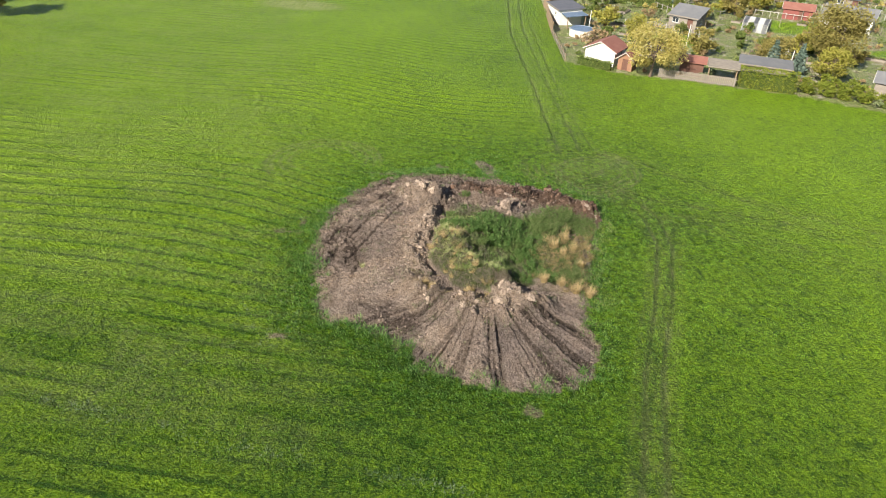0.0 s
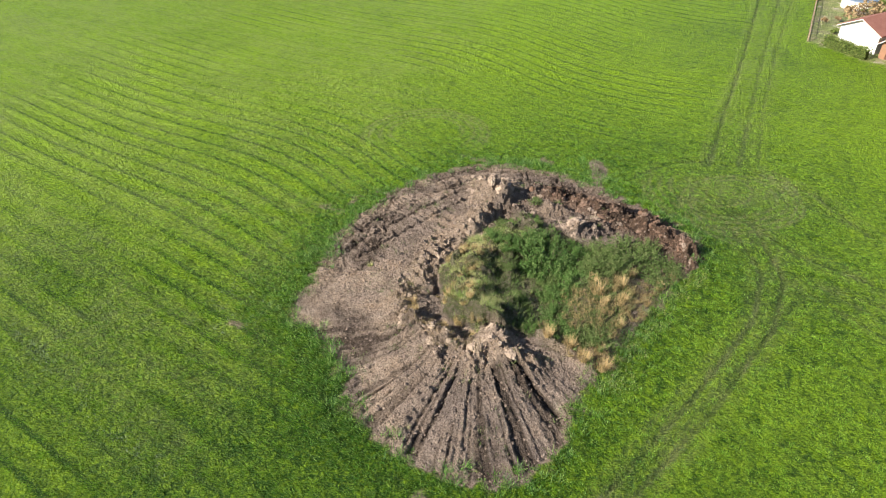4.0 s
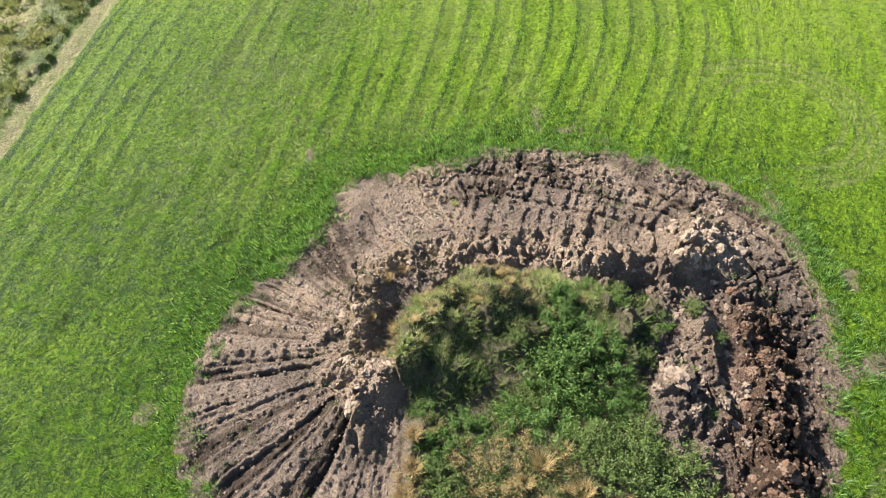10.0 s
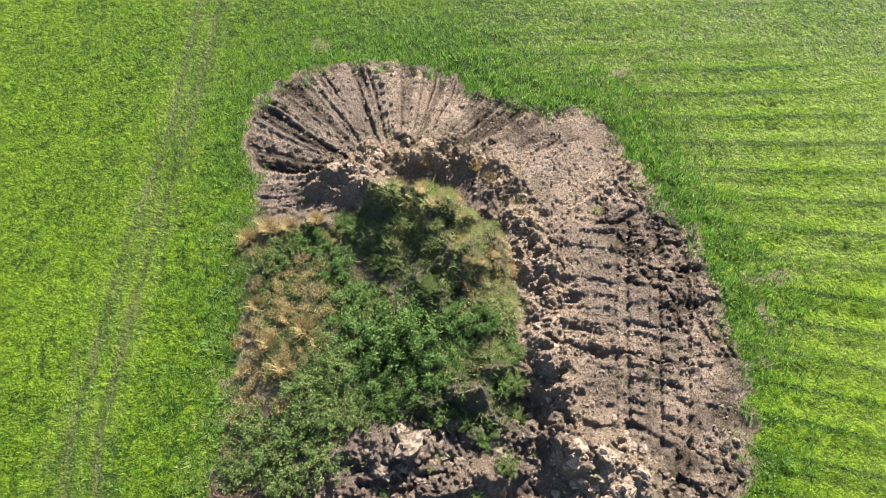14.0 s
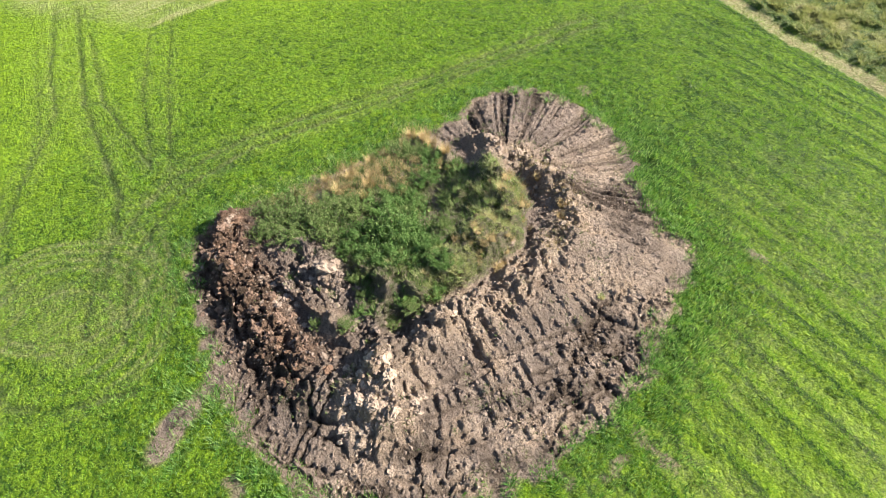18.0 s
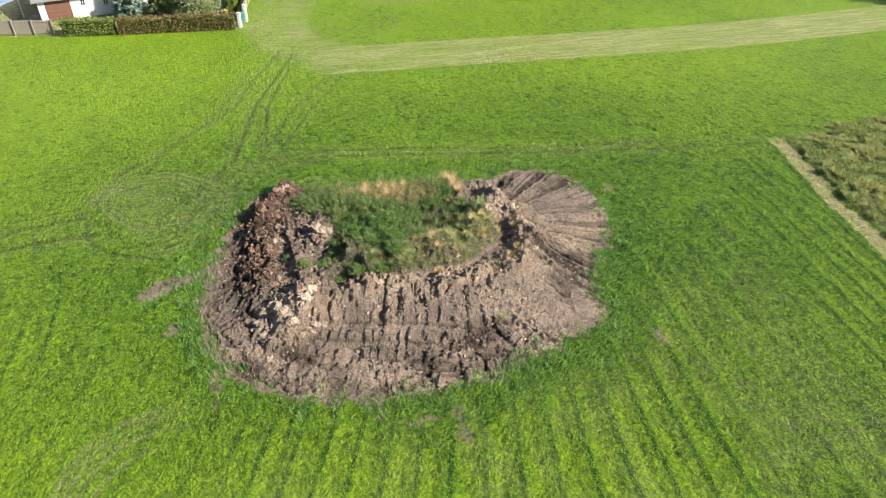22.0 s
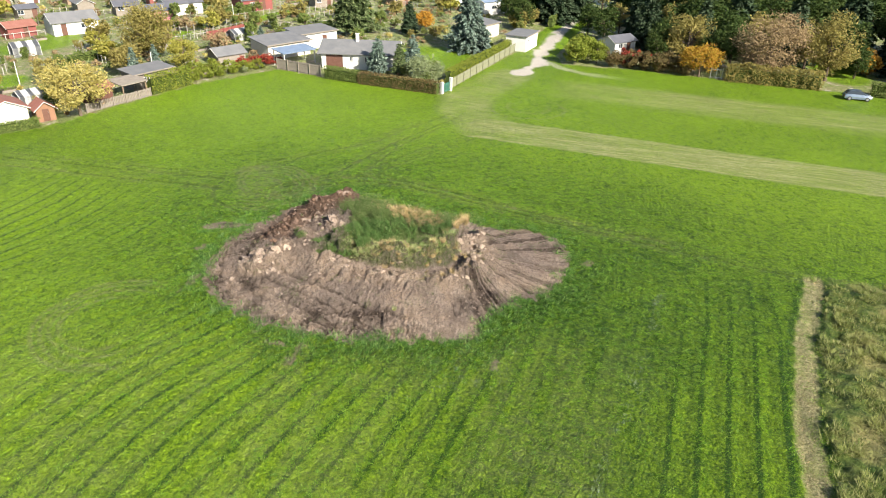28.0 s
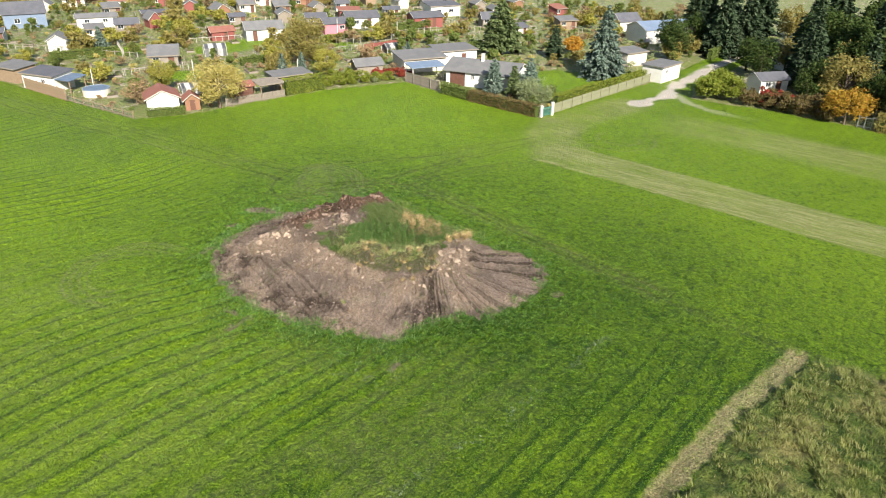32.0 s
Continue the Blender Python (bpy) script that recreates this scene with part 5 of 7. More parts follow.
def house(name, label, category, x, y, rot, w, d, h, roof, rise, wall_m, roof_m, doors=(), windows=(), chimney=None, over=0.3, door_m=None, gable_m=None):
    """A small building: w along its own x, d along y; the ridge runs along x. Openings are (side, along, width, height[, sill])."""
    thing = tagged(new(name), label, category)
    t = 0.16
    sides = {"S": (w, 0, (0, -d / 2)), "E": (d, 90, (w / 2, 0)), "N": (w, 180, (0, d / 2)), "W": (d, 270, (-w / 2, 0))}
    for side, (length, turn, (ox, oy)) in sides.items():
        holes = [(u, 0.0, a, b) for s_, u, a, b in doors if s_ == side] + [(u, sill, a, b) for s_, u, a, b, sill in windows if s_ == side]
        bm = bmesh.new()
        long = length if side in "SN" else length - 2 * t
        wall_with_openings(bm, long, h, t, holes)
        if side in "EW" and roof == "gable":
            vs = [bm.verts.new(p) for p in ((-length / 2, 0, h), (length / 2, 0, h), (0, 0, h + rise), (-length / 2, t, h), (length / 2, t, h), (0, t, h + rise))]
            for f in ((0, 1, 2), (5, 4, 3), (0, 3, 4, 1), (1, 4, 5, 2), (2, 5, 3, 0)):
                bm.faces.new([vs[i] for i in f])
        if side in "EW" and roof == "pent":
            k = 1 if side == "E" else -1
            vs = [bm.verts.new(p) for p in ((-length / 2, 0, h), (length / 2, 0, h), (k * length / 2, 0, h + rise), (-length / 2, t, h), (length / 2, t, h), (k * length / 2, t, h + rise))]
            for f in ((0, 1, 2), (5, 4, 3), (0, 3, 4, 1), (1, 4, 5, 2), (2, 5, 3, 0)):
                bm.faces.new([vs[i] for i in f])
        if side == "N" and roof == "pent":
            box(bm, 0, t / 2, h + rise / 2, w, t, rise)
        place = pose(ox, oy, 0, 0, 0, turn)
        wall = part("wall", bm, gable_m if gable_m and side in "EW" else wall_m, thing)
        wall.matrix_basis = place
        for s_, u, a, b in doors:
            if s_ == side:
                bm = bmesh.new()
                box(bm, u, 0.07, b / 2, a - 0.02, 0.05, b - 0.02)
                door = part("door", bm, door_m or M_BROWNDOOR, thing)
                door.matrix_basis = place
                for i in range(5 if a > 1.6 else 0):
                    bm = bmesh.new()
                    box(bm, u, 0.03, b * (i + 0.5) / 5, a - 0.06, 0.024, b / 5 - 0.05)
                    part("panel", bm, door_m or M_BROWNDOOR, door)
                bm = bmesh.new()
                tube(bm, [(u + a * 0.38, 0.0, 1.0), (u + a * 0.38, 0.02, 1.0), (u + a * 0.38, 0.045, 1.0)], [0.03, 0.03, 0.02], 6)
                part("handle", bm, M_METAL, door)
        for s_, u, a, b, sill in windows:
            if s_ == side:
                bm = bmesh.new()
                for fx, fz, fw, fh in ((u, sill + 0.03, a, 0.06), (u, sill + b - 0.03, a, 0.06), (u - a / 2 + 0.03, sill + b / 2, 0.06, b - 0.12), (u + a / 2 - 0.03, sill + b / 2, 0.06, b - 0.12), (u, sill + b / 2, 0.05, b - 0.12)):
                    box(bm, fx, 0.06, fz, fw, 0.06, fh)
                win = part("window", bm, M_WHITE, thing)
                win.matrix_basis = place
                bm = bmesh.new()
                box(bm, u, 0.075, sill + b / 2, a - 0.1, 0.012, b - 0.1)
                part("pane", bm, M_GLASS, win)
                bm = bmesh.new()
                box(bm, u, -0.04, sill - 0.03, a + 0.12, 0.12, 0.05)
                part("sill", bm, M_CONCRETE, win)
    bm = bmesh.new()
    if roof == "gable":
        for k in (-1, 1):
            run = d / 2 + over
            drop = rise / (d / 2) * over
            prof = [(0, h + rise + 0.02), (k * run, h - drop + 0.02), (k * run, h - drop + 0.12), (0, h + rise + 0.12)]
            vs = [[bm.verts.new((e * (w / 2 + over), p, q)) for p, q in prof] for e in (-1, 1)]
            bm.faces.new(vs[0][::k]), bm.faces.new(vs[1][::-k])
            for i in range(4):
                bm.faces.new((vs[0][i], vs[0][(i + 1) % 4], vs[1][(i + 1) % 4], vs[1][i])[::-k])
    elif roof == "pent":
        sl = rise / d
        prof = [(-d / 2 - over, h - sl * over + 0.02), (d / 2 + over, h + rise + sl * over + 0.02), (d / 2 + over, h + rise + sl * over + 0.12), (-d / 2 - over, h - sl * over + 0.12)]
        vs = [[bm.verts.new((e * (w / 2 + over), p, q)) for p, q in prof] for e in (-1, 1)]
        bm.faces.new(vs[0]), bm.faces.new(vs[1][::-1])
        for i in range(4):
            bm.faces.new((vs[0][i], vs[1][i], vs[1][(i + 1) % 4], vs[0][(i + 1) % 4]))
    else:
        box(bm, 0, 0, h + 0.09, w + 2 * over, d + 2 * over, 0.16)
    roof_ob = part("roof", bm, roof_m, thing)
    bm = bmesh.new()
    if roof == "gable":
        for e in (-1, 1):
            tube(bm, [(e * (w / 2 + over), -d / 2 - over, h - rise / (d / 2) * over), (e * (w / 2 + over), 0, h + rise + 0.05), (e * (w / 2 + over), d / 2 + over, h - rise / (d / 2) * over)], [0.045] * 3, 4)
        part("bargeboard", bm, M_WHITE, roof_ob)
    else:
        for e in (-1, 1):
            box(bm, 0, e * (d / 2 + over + 0.02), h + (rise if roof == "pent" and e > 0 else 0) + 0.06, w + 2 * over, 0.035, 0.16)
        part("fascia", bm, M_GREYWOOD, roof_ob)
    if chimney:
        bm = bmesh.new()
        cx, cy, ch = chimney
        box(bm, cx, cy, h + rise * 0.4 + ch / 2, 0.45, 0.45, ch)
        box(bm, cx, cy, h + rise * 0.4 + ch + 0.04, 0.56, 0.56, 0.08)
        part("chimney", bm, M_WHITE, roof_ob)
    TAKEN.append((x, y, max(w, d) * 0.62))
    return put(thing, x, y, rot)


def canopy(label, x, y, rot, w, d, h, roof_m, post_m=None, slope=0.25):
    thing = tagged(new("carport"), label, "carport")
    for a in (-1, 1):
        for b in (-1, 1):
            bm = bmesh.new()
            box(bm, a * (w / 2 - 0.12), b * (d / 2 - 0.12), (h + b * slope / 2) / 2, 0.11, 0.11, h + b * slope / 2)
            part("post", bm, post_m or M_WOOD, thing)
    bm = bmesh.new()
    vs = box(bm, 0, 0, h + 0.05, w + 0.3, d + 0.3, 0.1)
    for v in vs:
        v.co.z += v.co.y / d * slope
    part("roof", bm, roof_m, thing)
    for b in (-1, 1):
        bm = bmesh.new()
        box(bm, 0, b * (d / 2 - 0.12), h - 0.07 + b * slope / 2, w, 0.08, 0.13)
        part("beam", bm, post_m or M_WOOD, thing)
    TAKEN.append((x, y, max(w, d) * 0.6))
    return put(thing, x, y, rot)


def hedge(label, p0, p1, h, w, leaf, seed, size=0.085, dense=95, wavy=0.12):
    g = np.random.default_rng(seed)
    (ax, ay), (bx, by) = p0, p1
    L = math.dist(p0, p1)
    thing = tagged(new("hedge"), label, "hedge")
    n = int(L * (2 * h + w) * dense)
    u = g.uniform(-L / 2, L / 2, n)
    q = g.uniform(0, 2 * h + w, n)
    wob = wavy * fbm(u * 0.9 + seed, q * 0.7, seed, 3)
    v_ = np.where(q < h, -w / 2 - wob, np.where(q < h + w, q - h - w / 2, w / 2 + wob))
    z_ = np.where(q < h, q, np.where(q < h + w, h + 1.6 * wob, q - h - w))
    c = np.stack([u, v_ + g.normal(size=n) * 0.05, np.maximum(z_, 0.03) + g.normal(size=n) * 0.05], 1)
    v, f = leaf_quads(c, size, g)
    m = mesh_np("foliage", v, f)
    m.materials.append(leaf)
    under(new("foliage", m), thing)
    bm = bmesh.new()
    box(bm, 0, 0, (h * 0.86 - wavy * 0.5) / 2, L - 0.2 - wavy, w * 0.8 - wavy * 0.6, h * 0.86 - wavy * 0.5)
    part("inner_growth", bm, M_DARKLEAF, thing)
    return put(thing, (ax + bx) / 2, (ay + by) / 2, math.degrees(math.atan2(by - ay, bx - ax)))


def fence(label, p0, p1, h, mat_, kind="boards", step=1.8, gap=0.02, board=0.16, name="fence"):
    (ax, ay), (bx, by) = p0, p1
    L = math.dist(p0, p1)
    thing = tagged(new(name), label, "fence")
    n = max(1, round(L / step))
    bm = bmesh.new()
    box(bm, 0, 0, (h + 0.05) / 2, 0.09, 0.09, h + 0.05)
    post = part("post", bm, mat_ if kind != "posts" else M_CONCRETE, thing)
    post.matrix_basis = pose(-L / 2, 0, 0)
    for i in range(1, n + 1):
        o = under(new("post", post.data), thing)
        o.matrix_basis = pose(-L / 2 + L * i / n, 0, 0)
    for z in ((0.25, h - 0.2) if kind != "posts" else (h - 0.12,)):
        bm = bmesh.new()
        box(bm, 0, 0.06, z, L, 0.035, 0.08)
        part("rail", bm, mat_, thing)
    if kind == "boards":
        bm = bmesh.new()
        box(bm, 0, 0.095, h / 2, board, 0.022, h - 0.08)
        b0 = part("board", bm, mat_, thing)
        k = int(L / (board + gap))
        for i in range(k):
            o = b0 if i == 0 else under(new("board", b0.data), thing)
            o.matrix_basis = pose(-L / 2 + (i + 0.5) * L / k, 0, random.uniform(-0.03, 0.03))
    if kind == "mesh":
        bm = bmesh.new()
        for i in range(int(L / 0.22)):
            tube(bm, [(-L / 2 + i * 0.22, 0.04, 0.05), (-L / 2 + i * 0.22, 0.04, h - 0.05)], [0.007] * 2, 3)
        for i in range(int(h / 0.22)):
            tube(bm, [(-L / 2, 0.04, 0.1 + i * 0.22), (L / 2, 0.04, 0.1 + i * 0.22)], [0.006] * 2, 3)
        tagged(part("wire", bm, M_METAL, thing), kind="stuff")
    return put(thing, (ax + bx) / 2, (ay + by) / 2, math.degrees(math.atan2(by - ay, bx - ax)))


def tree(label, h, r, leaf, seed, n=2600, size=0.16, trunk=0.22, clumps=34, bark=None, name="tree", category="tree", flat=1.0, spread=0.32, fill=0.45):
    g = np.random.default_rng(seed)
    thing = tagged(new(name), label, category)
    z0 = h * trunk * 0.7
    c, ctr = cloud(g, n, r, (h - z0) * flat, z0, clumps, spread, fill)
    c[:, 2] = np.maximum(c[:, 2], 0.1)
    v, f = leaf_quads(c, size, g, 0.5)
    m = mesh_np("crown", v, f)
    m.materials.append(leaf)
    under(new("crown", m), thing)
    bm = bmesh.new()
    t = 0.028 * h
    lean = g.normal(size=2) * 0.04 * h
    top = (lean[0], lean[1], h * 0.72)
    tube(bm, [(0, 0, -0.2), (0, 0, 0.2), (lean[0] * 0.3, lean[1] * 0.3, h * 0.3), top], [t * 1.35, t, t * 0.8, t * 0.25], 8)
    part("trunk", bm, bark or M_BARK, thing)
    bm = bmesh.new()
    for p in ctr[: min(16, clumps)]:
        k = g.uniform(0.2, 0.6)
        s = Vector((lean[0] * k, lean[1] * k, h * (0.18 + 0.5 * k)))
        tube(bm, [tuple(s), tuple(s.lerp(Vector(p), 0.5) + Vector((0, 0, 0.04 * h))), tuple(p)], [t * 0.4, t * 0.25, t * 0.08], 5)
    tagged(part("limb", bm, bark or M_BARK, thing), kind="stuff")
    return thing


def conifer(label, h, r, leaf, seed, tiers=18, size=0.2, droop=0.25, skirt=0.06, name="conifer", category="conifer", bark=None, power=0.9):
    g = np.random.default_rng(seed)
    thing = tagged(new(name), label, category)
    cs, ds = [], []
    bm = bmesh.new()
    t = 0.018 * h
    tube(bm, [(0, 0, -0.2), (0, 0, h * 0.4), (0, 0, h * 0.97)], [t, t * 0.7, t * 0.12], 7)
    part("trunk", bm, bark or M_BARK, thing)
    bm = bmesh.new()
    for i in range(tiers):
        u = (i + g.uniform(0, 0.6)) / tiers
        z = h * (skirt + (0.97 - skirt) * u)
        reach = r * (1 - u) ** power * g.uniform(0.8, 1.1) + 0.04 * r
        nb = max(4, int(11 * (1 - u) + 4))
        for k in range(nb):
            a = 6.2832 * k / nb + g.uniform(-0.3, 0.3) + i
            b = reach * g.uniform(0.72, 1.12)
            m = max(4, int(b / size * 2.6))
            s = np.linspace(0.12, 1, m)
            zz = z - droop * b * s ** 1.6 + 0.1 * b * s
            p = np.stack([np.cos(a) * b * s, np.sin(a) * b * s, zz], 1)
            dirs = np.tile([np.cos(a), np.sin(a), -droop], (m, 1))
            for q in (-1, 0, 1):
                w = q * 0.22 * b * (1.1 - s)
                cs.append(p + np.stack([-np.sin(a) * w, np.cos(a) * w, -np.abs(w) * 0.25 + g.normal(size=m) * 0.03 * r], 1))
                ds.append(dirs + q * 0.7 * np.stack([np.full(m, -np.sin(a)), np.full(m, np.cos(a)), np.zeros(m)], 1))
            if k % 2 == 0:
                tube(bm, [(0, 0, z), (np.cos(a) * b * 0.8, np.sin(a) * b * 0.8, z - droop * b * 0.6)], [t * 0.25 * (1 - u) + 0.01, 0.008], 3)
    tagged(part("limb", bm, bark or M_BARK, thing), kind="stuff")
    c, d = np.concatenate(cs), np.concatenate(ds)
    v, f = leaf_quads(c, size, g, 0.9, 1.5, d)
    m = mesh_np("crown", v, f)
    m.materials.append(leaf)
    under(new("crown", m), thing)
    return thing


def spread_copies(proto, spots, seed, group=""):
    g = np.random.default_rng(seed)
    if group:
        proto["group"] = group
    for i, (x, y, s) in enumerate(spots):
        m = pose(x, y, 0, 0, 0, g.uniform(0, 360)) @ Matrix.Diagonal((s, s, s * g.uniform(0.9, 1.12), 1))
        if i:
            copy_thing(proto, m)
        else:
            proto.matrix_basis = m


# ---- gardens: buildings along the meadow ----
house("garden_shed", "white garden shed with red-brown gable roof behind a clipped hedge", "shed", 14.6, 52.6, 62, 4.0, 4.0, 1.9, "gable", 0.95, M_WHITE, M_REDROOF, doors=[("E", 0, 0.9, 1.85)], windows=[("S", 0.4, 0.8, 0.6, 0.95)])
house("garden_shed", "little wooden shed with red gable roof and white base", "shed", 17.1, 49.6, 62, 1.9, 1.9, 1.5, "gable", 0.7, M_ORANGEWALL, M_REDROOF, doors=[("W", 0, 0.7, 1.4)])
house("garden_shed", "brown wooden shed with red-brown low roof", "shed", 25.0, 49.3, -16, 2.8, 2.4, 1.8, "gable", 0.45, M_BROWNDOOR, M_REDROOF, doors=[("S", 0.3, 0.8, 1.7)])
canopy("weathered open timber shelter with grey board roof", 28.2, 47.2, -16, 3.4, 2.8, 2.0, M_GREYWOOD)
house("garden_shed", "low shed with grey felt flat roof behind a hedge", "shed", 33.4, 48.4, -16, 5.6, 3.0, 2.1, "pent", 0.25, M_GREYWOOD, M_GREYROOF, windows=[("S", -1.2, 0.9, 0.6, 1.0)])
house("garden_hut", "grey-roofed garden hut beside red creeper", "hut", 48.3, 46.2, -28, 4.4, 3.2, 1.6, "gable", 0.8, M_GREYWOOD, M_GREYROOF, doors=[("E", 0, 0.8, 1.5)])
house("bungalow", "cream bungalow with grey low-pitched roof", "bungalow", 56.4, 41.6, -28, 7.6, 5.0, 2.2, "pent", 0.5, M_CREAM, M_GREYROOF, windows=[("S", -1.5, 1.2, 0.8, 1.0), ("E", 0, 1.0, 0.8, 1.0)], over=0.35)
house("bungalow", "white outbuilding with pale grey flat roof", "bungalow", 64.3, 40.2, -28, 7.0, 4.6, 2.5, "pent", 0.3, M_WHITE, M_GREYROOF, windows=[("E", 0.8, 0.8, 0.6, 1.4)], doors=[("S", 1, 0.9, 2.0)])
canopy("open carport with blue-grey sheet roof", 51.6, 36.6, -28, 5.6, 3.0, 2.2, M_BLUEROOF, M_WHITE)
house("garage_house", "white house with grey hipped felt roof, chimney and brown garage door", "house", 55.6, 27.2, -76, 11.0, 7.4, 2.35, "gable", 1.15, M_WHITE, M_GREYROOF, doors=[("S", -3.6, 2.5, 2.05)], windows=[("S", -1.1, 0.5, 0.7, 1.2), ("S", 1.2, 0.55, 0.9, 1.0), ("E", 0.8, 1.2, 0.9, 1.0)], chimney=(-0.6, -0.5, 1.7), over=0.5)
house("garage", "white flat-roofed garage beside the gravel lane", "garage", 77.0, 6.9, -8, 6.0, 3.6, 2.45, "flat", 0, M_WHITE, M_GREYROOF, doors=[("E", 0, 2.2, 2.0)], windows=[("S", -1.5, 0.8, 0.5, 1.4)], over=0.25)
house("garden_hut", "white hut with dark grey roof and wooden front", "hut", 80.2, -9.0, -40, 4.8, 3.4, 2.1, "gable", 0.75, M_WHITE, M_DARKROOF, doors=[("S", 0.8, 0.9, 1.9)], windows=[("S", -1.1, 0.9, 0.8, 1.0)])
house("bungalow", "white bungalow with grey roof under dark trees", "bungalow", 101.5, -10.5, -35, 10.0, 5.5, 2.5, "pent", 0.4, M_WHITE, M_GREYROOF, windows=[("S", -2.5, 1.4, 0.9, 1.0), ("S", 2, 1.4, 0.9, 1.0)])
house("garden_shed", "white shed with dark felt roof at the meadow's corner", "shed", 10.4, 75.0, -74, 6.0, 3.6, 2.2, "pent", 0.35, M_WHITE, M_DARKROOF, windows=[("S", 1.0, 0.8, 0.6, 1.1)])
canopy("lean-to covered with a blue tarpaulin", 11.6, 71.2, -74, 3.2, 3.0, 1.9, M_TARP)
house("garden_shed", "dark wooden shed with grey roof", "shed", 9.6, 83.5, -80, 5.0, 3.4, 2.1, "pent", 0.3, M_WOOD, M_GREYROOF)
house("garden_shed", "small red shed on a lawn", "shed", 51.2, 88.6, -20, 4.6, 3.0, 1.8, "gable", 0.7, M_REDWALL, M_REDROOF, doors=[("S", 0.6, 0.8, 1.7)])
house("garden_cabin", "white cabin with grey gable roof and porch", "cabin", 57.6, 83.4, -30, 7.4, 5.0, 2.2, "gable", 1.2, M_WHITE, M_GREYROOF, doors=[("S", -2.0, 0.9, 1.95)], windows=[("E", 0, 1.3, 0.8, 1.0), ("S", 1.4, 1.2, 0.8, 1.0)])
house("garden_cabin", "pink cabin with dark roof", "cabin", 72.4, 77.4, -28, 6.0, 4.2, 2.2, "gable", 0.9, M_PINK, M_DARKROOF, windows=[("S", 0.8, 1.1, 0.8, 1.0)])
house("garden_cabin", "white gabled cabin with dark grey roof", "cabin", 81.4, 78.6, -28, 7.4, 4.6, 2.3, "gable", 1.1, M_WHITE, M_DARKROOF, windows=[("S", -1.6, 1.1, 0.8, 1.0), ("E", 0, 1.0, 0.9, 1.0)], doors=[("S", 1.4, 0.9, 2.0)])
house("garden_cabin", "bright red cabin with dark roof and veranda", "cabin", 92.0, 68.4, -28, 7.0, 4.6, 2.3, "gable", 0.9, M_REDWALL, M_DARKROOF, windows=[("S", -1.2, 1.1, 0.8, 1.0)], doors=[("S", 1.4, 0.9, 2.0)])
house("garden_cabin", "white cabin with flat dark roof", "cabin", 108.0, 75.6, -28, 8.0, 5.0, 2.5, "pent", 0.5, M_WHITE, M_DARKROOF, windows=[("S", 1.5, 1.2, 0.8, 1.0), ("S", -1.8, 1.2, 0.8, 1.0)])
house("workshop", "blue-roofed low workshop among trees", "workshop", 112.0, 20.5, -32, 12.0, 7.0, 2.8, "gable", 1.2, M_WHITE, M_BLUEROOF, windows=[("S", -3, 1.4, 0.8, 1.2)])
house("garden_hut", "white gabled hut with slate grey roof", "hut", 118.0, 31.0, -32, 5.4, 4.4, 2.5, "gable", 1.4, M_WHITE, M_DARKROOF, windows=[("E", 0, 0.9, 0.9, 1.0)])
house("garden_hut", "cream shed in the spruces' shade", "hut", 84.5, 15.5, -20, 5.0, 3.4, 2.3, "pent", 0.3, M_CREAM, M_GREYROOF)
house("house", "pale blue house with slate roof far off", "house", 33.0, 132.0, -22, 8.0, 6.0, 3.0, "gable", 2.0, M_BLUEROOF, M_DARKROOF, windows=[("S", -1.5, 1.1, 1.0, 1.0), ("S", 1.5, 1.1, 1.0, 1.0)])
house("garden_cabin", "long white cabin with low grey roof", "cabin", 43.0, 121.0, -24, 8.0, 3.2, 2.1, "gable", 0.6, M_WHITE, M_GREYROOF, windows=[("S", -2, 1.0, 0.7, 1.0), ("S", 1.6, 1.0, 0.7, 1.0)])

# rows of small cabins deeper in the gardens
g = np.random.default_rng(120)
far_spots = [(24, 104), (36, 106), (64, 101), (76, 97), (88, 90), (99, 84), (68, 112), (84, 106), (97, 100), (110, 93), (124, 84), (56, 122), (72, 127), (90, 122), (106, 114), (122, 104), (60, 142), (80, 145), (100, 138),
             (120, 126), (138, 112), (44, 150), (66, 160), (92, 158), (116, 150), (140, 134), (104, 58), (118, 64), (128, 52), (96, 46), (134, 70), (112, 44), (22, 118), (18, 146), (30, 76), (44, 110), (52, 112), (78, 116), (95, 110), (112, 104), (128, 94), (114, 84), (122, 74), (52, 134), (70, 138), (88, 133), (106, 126), (124, 116), (146, 100), (150, 122), (78, 88), (86, 99), (30, 144), (56, 152), (80, 162), (104, 160), (130, 142), (146, 84)]
walls = [M_WHITE, M_CREAM, M_GREYWOOD, M_GREYWOOD, M_REDWALL, M_CREAM, M_ORANGEWALL, M_WOOD]
words = ["white", "cream", "grey wooden", "grey wooden", "dark red", "cream", "orange-brown", "brown wooden"]
